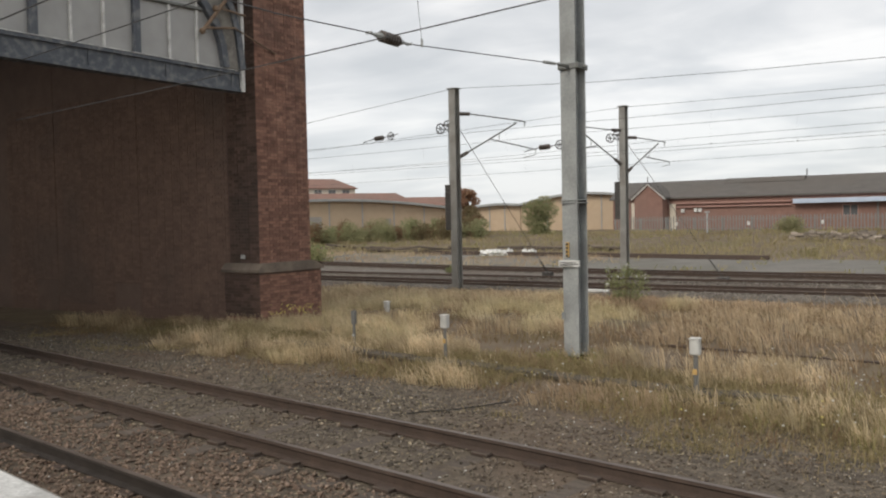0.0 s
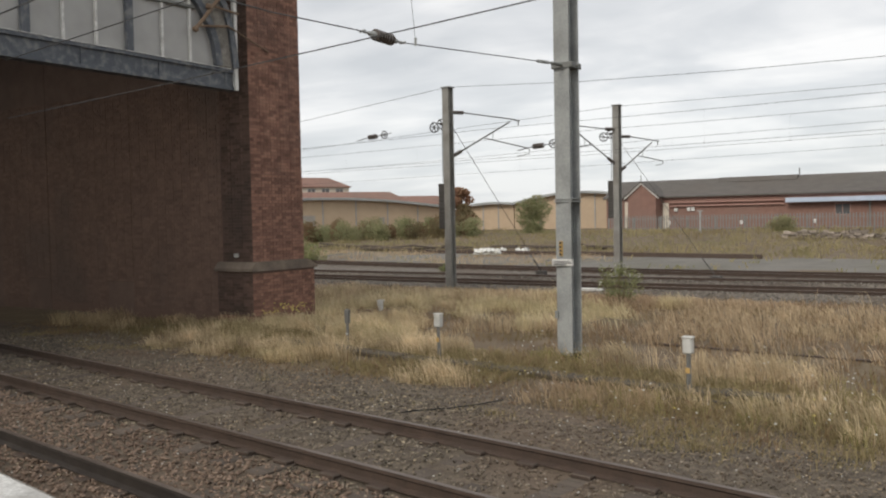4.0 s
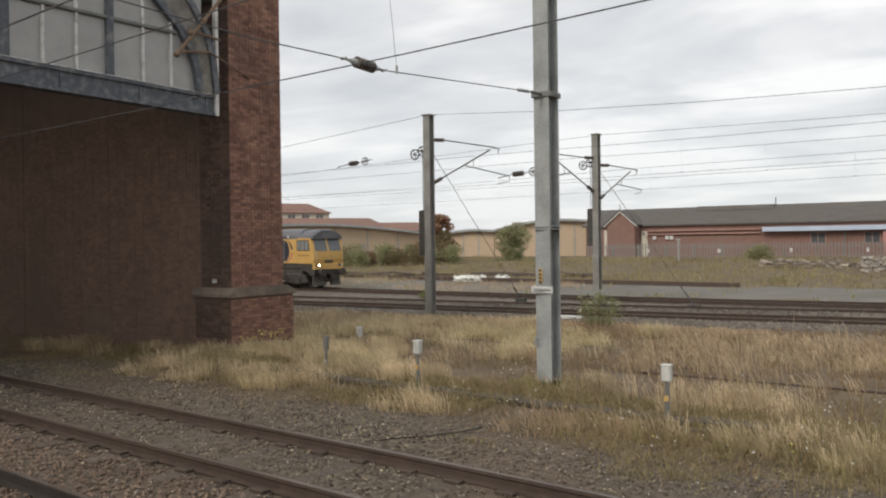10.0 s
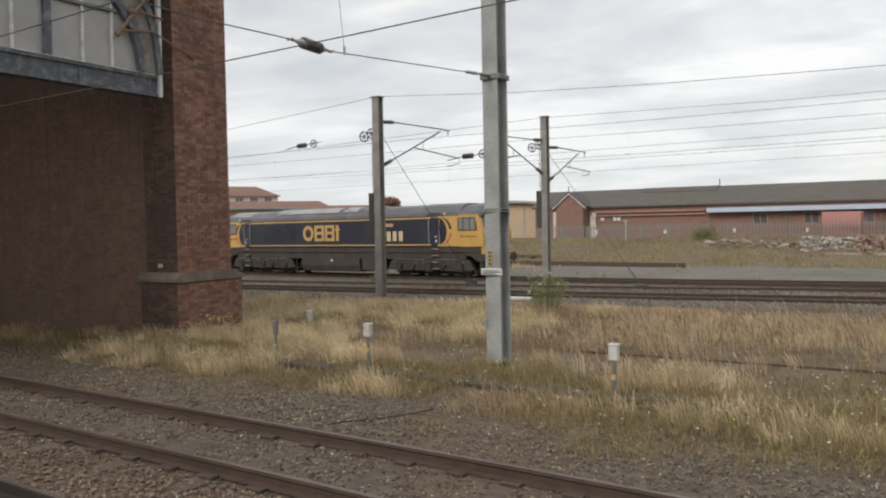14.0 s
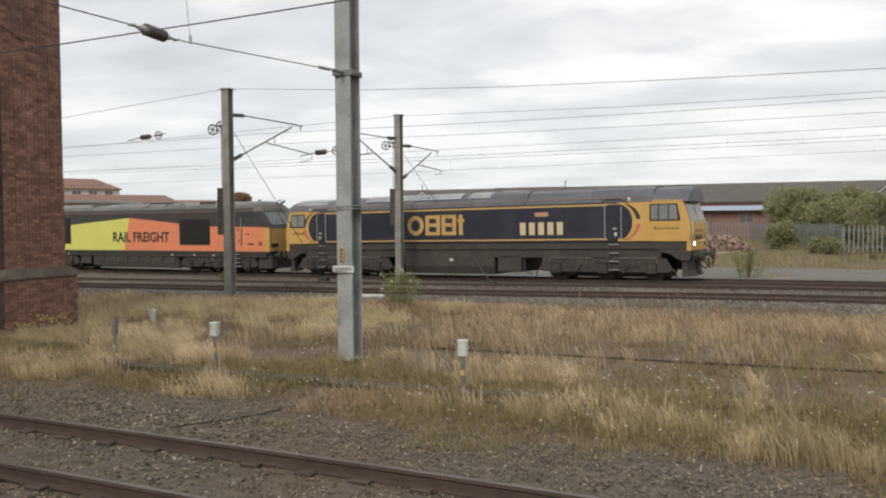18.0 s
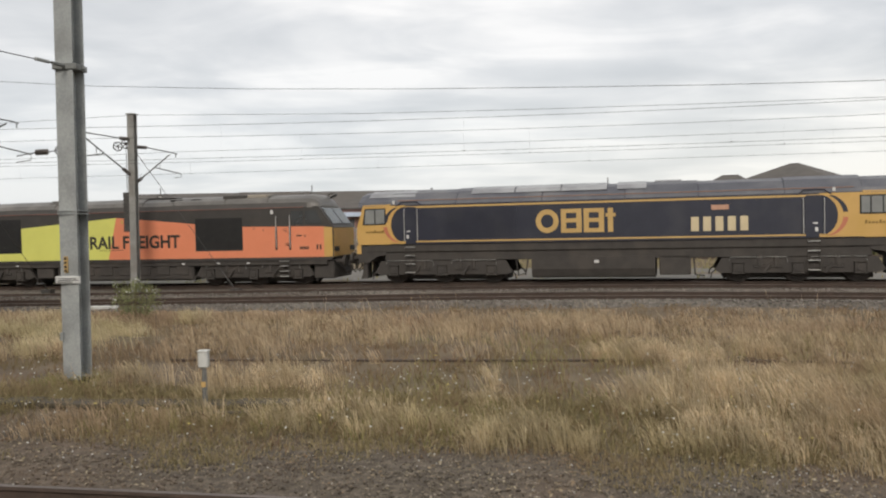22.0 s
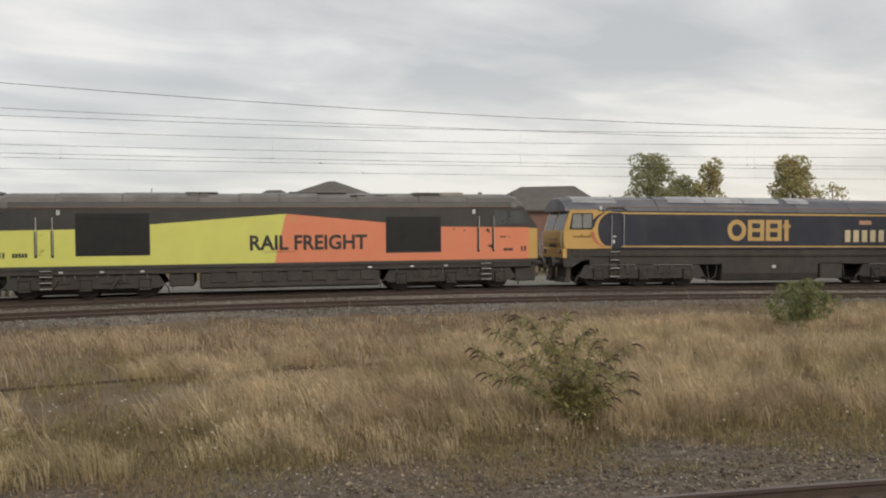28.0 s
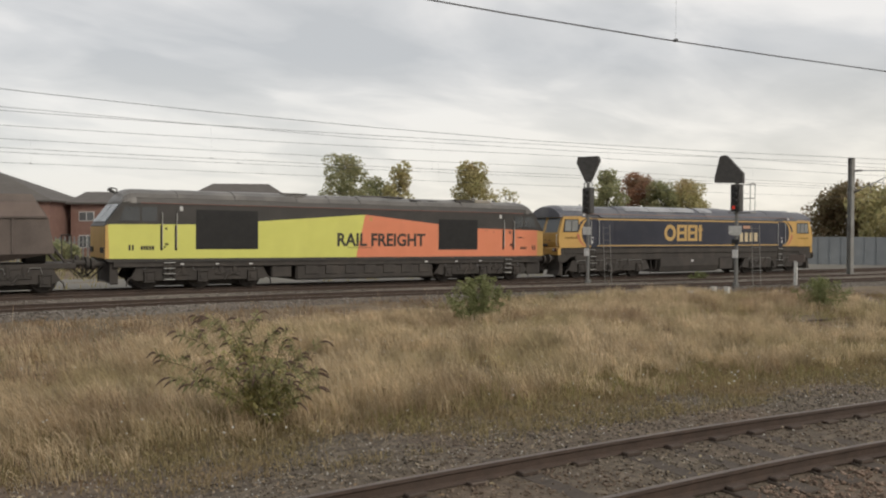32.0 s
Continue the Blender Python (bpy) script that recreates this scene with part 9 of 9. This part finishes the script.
def tree(x, y, h, spread, mat, label, seed, trunk=0.3, n=2600, size=0.15, low=0.25, gaps=22, z=None, clump=(0.30, 0.55)):
    g = random.Random(seed)
    z0 = ground_height(x, y) if z is None else z
    t = empty("tree", label=label, category="tree", group="trees behind the railway")
    bm = bmesh.new()
    pts = [Vector((x, y, z0 - 0.3))]
    for k in range(1, 6):
        pts.append(Vector((x + g.uniform(-0.12, 0.12) * k * 0.3, y + g.uniform(-0.12, 0.12) * k * 0.3, z0 + h * 0.85 * k / 5)))
    for k, (a, b) in enumerate(zip(pts, pts[1:])):
        rod(bm, a, b, trunk * (1 - k / 5.5) * 0.5, 7, trunk * (1 - (k + 1) / 5.5) * 0.5)
    cs, rs = [], []
    for k in range(gaps):
        f = low + (0.95 - low) * (k + g.random()) / gaps
        a = g.uniform(0, 2 * math.pi)
        wide = spread * math.sin(math.pi * min(0.95, max(0.12, (f - low * 0.6) / (1.08 - low * 0.6)))) ** 0.7
        if h > 8:            # tall ones narrow towards the top
            wide *= 1.6 - 0.95 * f
        e = Vector((x + math.cos(a) * wide * g.uniform(0.25, 0.85), y + math.sin(a) * wide * g.uniform(0.25, 0.85), z0 + h * f))
        st = Vector((x, y, z0 + h * max(0.12, f - 0.18)))
        rod(bm, st, e, trunk * 0.14, 5, trunk * 0.04)
        cs.append(e); rs.append(spread * g.uniform(*clump))
    cs.append((x, y, z0 + h * 0.92)); rs.append(spread * 0.22)
    part("trunk", bm, M["bark"], t, "trunk and limbs")
    leaf_cloud(cs, rs, n, size, mat, "crown", t, 0.6, seed)
    return t


def T(a, d, h, spread, mat, label, seed, **k):
    x, y = polar(a, d)
    if h > 5:
        h, spread = h * 1.08, spread * 1.12
        k["n"] = int(k.get("n", 2600) * 2.6)
        k["gaps"] = k.get("gaps", 22) * 2
        k["clump"] = (0.22, 0.44)
    tree(x, y, h, spread, M[mat], label, seed, **k)


T(-42.3, 92, 9.9, 3.0, "leaf_dark", "tall dark green tree with an uneven crown", 1)
T(-44.3, 95, 7.9, 2.4, "leaf_dark", "smaller dark green leafy tree", 2, n=1800)
T(-46.1, 94, 9.3, 2.0, "leaf_autumn", "thin birch tree turning yellow", 3, n=1100, size=0.17, gaps=18)
T(-51.1, 92, 9.2, 2.5, "leaf_autumn", "rounded tree with yellowing leaves", 4, n=2800)
T(-53.4, 96, 7.0, 1.6, "leaf_autumn", "nearly bare thin autumn tree", 5, n=260, gaps=16)
T(-60.2, 98, 9.0, 2.2, "leaf_dark", "slender green tree beside the line", 6, n=2200)
T(-62.2, 104, 8.8, 2.5, "leaf_red", "tree with brownish red leaves", 7, n=2600)
T(-63.7, 102, 7.6, 2.3, "leaf_dark", "broad tree with brownish autumn leaves", 8, n=3000)
T(-65.4, 104, 7.8, 3.0, "leaf_autumn", "broad autumn tree beside others", 9, n=3000)
T(-67.3, 110, 4.2, 2.6, "leaf_dark", "low dark tree with a flat crown", 10, n=2400)
T(-71.9, 98, 3.0, 1.8, "leaf_bush", "low dark bush behind the grey shed", 11, n=2000, low=0.1)
T(-74.8, 92, 6.6, 3.6, "leaf_rust", "large dark tree with brown autumn patches", 12, n=5200, low=0.1, gaps=22)
T(-77.6, 88, 6.8, 4.0, "leaf_autumn", "large autumn tree above the grey shed", 13, n=4200, low=0.1, gaps=20)
T(-81.5, 90, 7.4, 4.2, "leaf_bush", "large dark tree at the line's side", 14, n=4200, low=0.1, gaps=20)
T(32.4, 100, 5.1, 1.3, "leaf_red", "small tree with red autumn leaves", 15, n=1400, low=0.15)
T(27.6, 96, 3.9, 2.2, "leaf_bush", "rounded dark green bush before the tan unit", 16, n=4200, low=0.0, gaps=30, size=0.12, trunk=0.15)
T(32.0, 98, 3.3, 1.6, "leaf_rust", "brown autumn bush on the bank", 17, n=1800, low=0.02)
T(-4.2, 85, 4.95, 3.9, "leaf_bush", "broad green bush behind the fence", 18, n=11000, low=0.0, gaps=36, size=0.15, clump=(0.22, 0.44))
T(-7.0, 78, 4.6, 3.5, "leaf_bush", "dense green bush behind the fence", 24, n=10000, low=0.0, gaps=36, size=0.15, clump=(0.22, 0.44))
T(-3.2, 72, 1.9, 1.5, "leaf_bush", "low green bush before the fence", 27, n=3000, low=0.0, gaps=20, size=0.12)
T(-5.6, 66.0, 1.0, 1.3, "leaf_bush", "low weeds along the foot of the fence", 28, n=1800, low=0.0, gaps=16, size=0.11, trunk=0.1)
T(-8.6, 69.5, 4.2, 2.6, "leaf_bush", "ivy-covered bush against the fence", 19, n=4200, low=0.02, gaps=16, size=0.12)
T(-10.6, 64.6, 2.4, 1.8, "leaf_bush", "ivy-covered bush hiding part of the fence", 20, n=4200, low=0.02, gaps=16, size=0.12)
T(-13.3, 69, 4.4, 2.5, "leaf_rust", "yellow-brown autumn bush behind the fence", 21, n=7000, low=0.0, gaps=30, size=0.14)
T(-15.9, 69, 4.5, 2.6, "leaf_rust", "tall yellow-brown autumn bush near the houses", 25, n=7000, low=0.0, gaps=30, size=0.14)
T(-18.0, 62.5, 4.2, 1.9, "leaf_bush", "dark green bush behind the fence", 26, n=4000, low=0.0, gaps=24, size=0.13)
T(-24.5, 62, 1.5, 1.6, "leaf_bush", "dark bush beside the houses", 22, n=3000, low=0.02)
T(-20.0, 63, 3.2, 1.9, "leaf_bush", "green bush with a sloping top behind the fence", 23, n=2600, low=0.02)
for k in range(26):
    T(46.0 - k * 0.58, 94 + 4 * math.sin(k * 1.7), 1.2 + 1.1 * math.sin(k * 2.3) ** 2, 1.1 + 0.7 * math.sin(k * 1.1) ** 2, "leaf_bush" if k % 3 else "leaf_rust", "grey-green scrub along the fence line" if k % 3 else "brown autumn scrub along the fence line", 30 + k, n=1300, low=0.02, trunk=0.12, size=0.10)
T(11.6, 86, 1.3, 1.5, "leaf_bush", "low dark scrub on the bank", 60, n=1500, low=0.02, trunk=0.1, size=0.10)
T(43.0, 60, 1.1, 1.6, "leaf", "green weeds near the pier", 45, n=1500, low=0.02, trunk=0.08, size=0.1)


def weed_bush(x, y, h, w, label, seed, n=900, bloom=False):
    g = random.Random(seed)
    z0 = ground_height(x, y)
    b = empty("weed_bush", label=label, category="bush", group="green weed bushes")
    bm = bmesh.new()
    cs, rs = [], []
    for k in range(26):
        a, r = g.uniform(0, 2 * math.pi), w / 2 * g.uniform(0.1, 1.0)
        t = Vector((x + math.cos(a) * r, y + math.sin(a) * r, z0 + h * (1 - 0.45 * (r / (w / 2)) ** 2) * g.uniform(0.75, 1.0)))
        rod(bm, (x + math.cos(a) * r * 0.4, y + math.sin(a) * r * 0.4, z0 - 0.05), t, 0.010, 5, 0.004)
        for q in (0.35, 0.6, 0.85, 1.0):
            cs.append(Vector((x + math.cos(a) * r * 0.4, y + math.sin(a) * r * 0.4, z0)).lerp(t, q)); rs.append(0.10 + 0.06 * g.random())
    part("stems", bm, M["stem"], b)
    leaf_cloud(cs, rs, n * 3, 0.045, M["leaf_weed"], "foliage", b, 0.3, seed)
    if bloom:
        leaf_cloud(cs[3::4], [0.06] * len(cs[3::4]), 90, 0.02, M["petal_white"], "blossom", b, 0.8, seed + 1)
    return b


weed_bush(19.0, 15.1, 1.4, 2.7, "dense green weed bush in the grass", 1, 2000)
weed_bush(0.65, 40.6, 1.3, 2.5, "pale green weeds at the edge of the hardstanding", 9, 600)
weed_bush(-9.5, 23.5, 1.3, 1.9, "pale green flowering weeds beside the main line", 2, 420, True)
weed_bush(30.7, 9.2, 1.15, 2.1, "low green weed bush beyond the siding", 3, 1200)
weed_bush(44.6, 19.8, 0.6, 1.0, "small green weeds between the far tracks", 4, 500)
weed_bush(-25.0, 37.9, 0.01 + 0.5, 1.0, "tuft of green weeds beyond the lines", 5, 400)


def near_shrub(x, y):
    """Butterfly bush: long stems arching out of one stool, narrow paired leaves and hanging brown flower spikes."""
    g = random.Random(8)
    z0 = ground_height(x, y)
    sh = empty("shrub", label="straggly butterfly bush with narrow leaves and drooping brown flower spikes", category="shrub")
    across, away = Vector((0.794, -0.607, 0)), Vector((0.607, 0.794, 0))
    o = Vector((x, y, z0 - 0.05))
    bm, sb = bmesh.new(), bmesh.new()
    V, F = [], []

    def leaf(p, d, ln):
        d = d.normalized()
        wv = d.cross(Vector((g.uniform(-1, 1), g.uniform(-1, 1), 0.6))).normalized() * ln * 0.14
        b = len(V)
        m = p + d * ln * 0.45 + Vector((0, 0, ln * 0.06))
        V.extend([p, m + wv, p + d * ln - Vector((0, 0, ln * 0.16)), m - wv])
        F.extend([(b, b + 1, b + 2), (b, b + 2, b + 3)])

    def spike(p, d, ln):
        d = d.normalized()
        pts = [p + d * ln * t - Vector((0, 0, ln * 0.75 * t * t)) for t in (0.0, 0.35, 0.7, 1.0)]
        for k, (a, b) in enumerate(zip(pts, pts[1:])):
            rod(sb, a, b, (0.010, 0.016, 0.013)[k], 6, (0.016, 0.013, 0.004)[k])

    def shoot(pts, r, leaves, ln):
        chain(bm, pts, r, 5)
        for j in range(leaves):
            q = (0.22 + 0.78 * (j + g.random() * 0.6) / leaves) * (len(pts) - 1)
            i = min(int(q), len(pts) - 2)
            p, d = pts[i].lerp(pts[i + 1], q - i), (pts[i + 1] - pts[i]).normalized()
            side = d.cross(Vector((g.uniform(-1, 1), g.uniform(-1, 1), 0.3))).normalized()
            for sg in (-1, 1):
                leaf(p, d * 0.5 + side * sg + Vector((0, 0, g.uniform(-0.45, 0.15))), ln * g.uniform(0.65, 1.2))
        spike(pts[-1], pts[-1] - pts[-2], g.uniform(0.10, 0.20))
    inner = []
    for u, hh, dep in ((-1.32, 0.98, 0.1), (-1.02, 1.34, -0.2), (-0.78, 1.48, 0.25), (-0.52, 1.40, -0.1), (-0.25, 1.42, 0.35), (0.02, 1.22, -0.2), (0.28, 1.18, 0.15), (0.52, 1.05, -0.1),
                       (0.70, 0.72, 0.2), (-0.62, 0.95, -0.45), (0.12, 0.88, -0.5), (-0.95, 0.72, -0.3), (0.36, 0.70, -0.4), (-0.36, 1.10, 0.5), (-0.1, 0.8, -0.3), (0.5, 0.5, -0.2)):
        a = o + across * g.uniform(-0.08, 0.08) + away * g.uniform(-0.08, 0.08)
        e = o + across * u + away * dep + Vector((0, 0, hh))
        m1 = a.lerp(e, 0.38) + Vector((0, 0, hh * 0.20))
        m2 = a.lerp(e, 0.75) + Vector((0, 0, hh * 0.16))
        shoot([a, m1, m2, e], 0.007, 16, 0.125)
        inner += [a.lerp(m1, 0.6), m1, m1.lerp(m2, 0.5)]
        for k in range(5):
            p = m1.lerp(m2, g.uniform(0.0, 1.0)) if k < 2 else m2.lerp(e, g.uniform(0.1, 0.8))
            t = g.uniform(0, 2 * math.pi)
            d = (e - m1).normalized() * 0.6 + across * math.cos(t) * 0.7 + away * math.sin(t) * 0.7 + Vector((0, 0, 0.35))
            ln = g.uniform(0.16, 0.32)
            shoot([p, p + d * ln * 0.6, p + d * ln - Vector((0, 0, ln * 0.15))], 0.0035, 7, 0.095)
    tagged(part("branchwork", bm, M["stem"], sh), kind="stuff")
    tagged(part("seed_head", sb, M["spike"], sh, "dead brown flower spikes"), kind="stuff")
    tagged(fast_mesh("foliage", np.array([tuple(v) for v in V]), np.array(F), M["leaf_shrub"], sh), kind="stuff")
    leaf_cloud([tuple(c) for c in inner], [0.17] * len(inner), 1500, 0.04, M["leaf_base"], "undergrowth", sh, 0.35, 5)


M["leaf_shrub"] = blade_material("narrow_grey_green_leaves", [(0.195, 0.203, 0.106), (0.290, 0.288, 0.152), (0.395, 0.370, 0.20), (0.295, 0.235, 0.138)], [(0.38, 0.355, 0.195)], 2.0, 0.5, 0.4)
M["leaf_base"] = blade_material("yellow_green_leaves", [(0.27, 0.27, 0.115), (0.38, 0.35, 0.155), (0.46, 0.40, 0.20)], [(0.24, 0.24, 0.10)], 2.0, 0.6, 0.4)
near_shrub(7.09, 9.33)


def motions():
    """The train rolls along the far line; every vehicle rides on its two bogies."""
    table = [(0, -88.3), (9.5, -48.5), (10, -46.42), (11, -42.23), (12, -37.94), (13, -33.63), (13.5, -31.47), (15.5, -22.87), (16, -20.61), (17, -16.12), (18, -11.69), (19, -7.32), (20, -2.90), (21, 1.41),
             (24.5, 17.14), (28, 32.68), (30, 41.1), (31, 45.15), (32, 49.07)]
    tt, qq = np.array([a for a, _ in table], float), np.array([a for _, a in table])
    fine = np.linspace(0, 32, 3201)
    q0 = np.interp(fine, tt, qq)
    pad = np.concatenate([q0[0] + (q0[1] - q0[0]) * np.arange(-50, 0), q0, q0[-1] + (q0[-1] - q0[-2]) * np.arange(1, 51)])
    smooth = np.convolve(pad, np.ones(101) / 101, "valid")

    def along(t):
        return float(np.interp(t, fine, smooth))
    vehicles = [(NAVY, 0.0, 6.75), (LIME, GAP_LIME, 6.9), (WAGONS[0], GAP_LIME + GAP_WAGON, 6.4), (WAGONS[1], GAP_LIME + GAP_WAGON + WAGON_STEP, 6.4)]
    for ob, back, half in vehicles:
        rows = []
        for t in np.arange(0, 32.01, 0.5):
            s = along(t) - back
            a, c = TRAIN.at(s - half), TRAIN.at(s + half)
            m = (a + c) / 2
            za, zc = FAR_Z + rise(a[0]), FAR_Z + rise(c[0])
            rows.append((float(t), pose(m[0], m[1], (za + zc) / 2, 0, -math.degrees(math.atan2(zc - za, 2 * half)), math.degrees(math.atan2(c[1] - a[1], c[0] - a[0])))))
        walk(ob, rows)
    for ob, x, r in WHEELS:
        rows = []
        for t in np.arange(0, 32.01, 0.16):
            rows.append((float(t), Matrix.Translation((x, 0, r)) @ Matrix.Rotation((along(t) - along(0)) / r, 4, "Y")))
        walk(ob, rows)


motions()
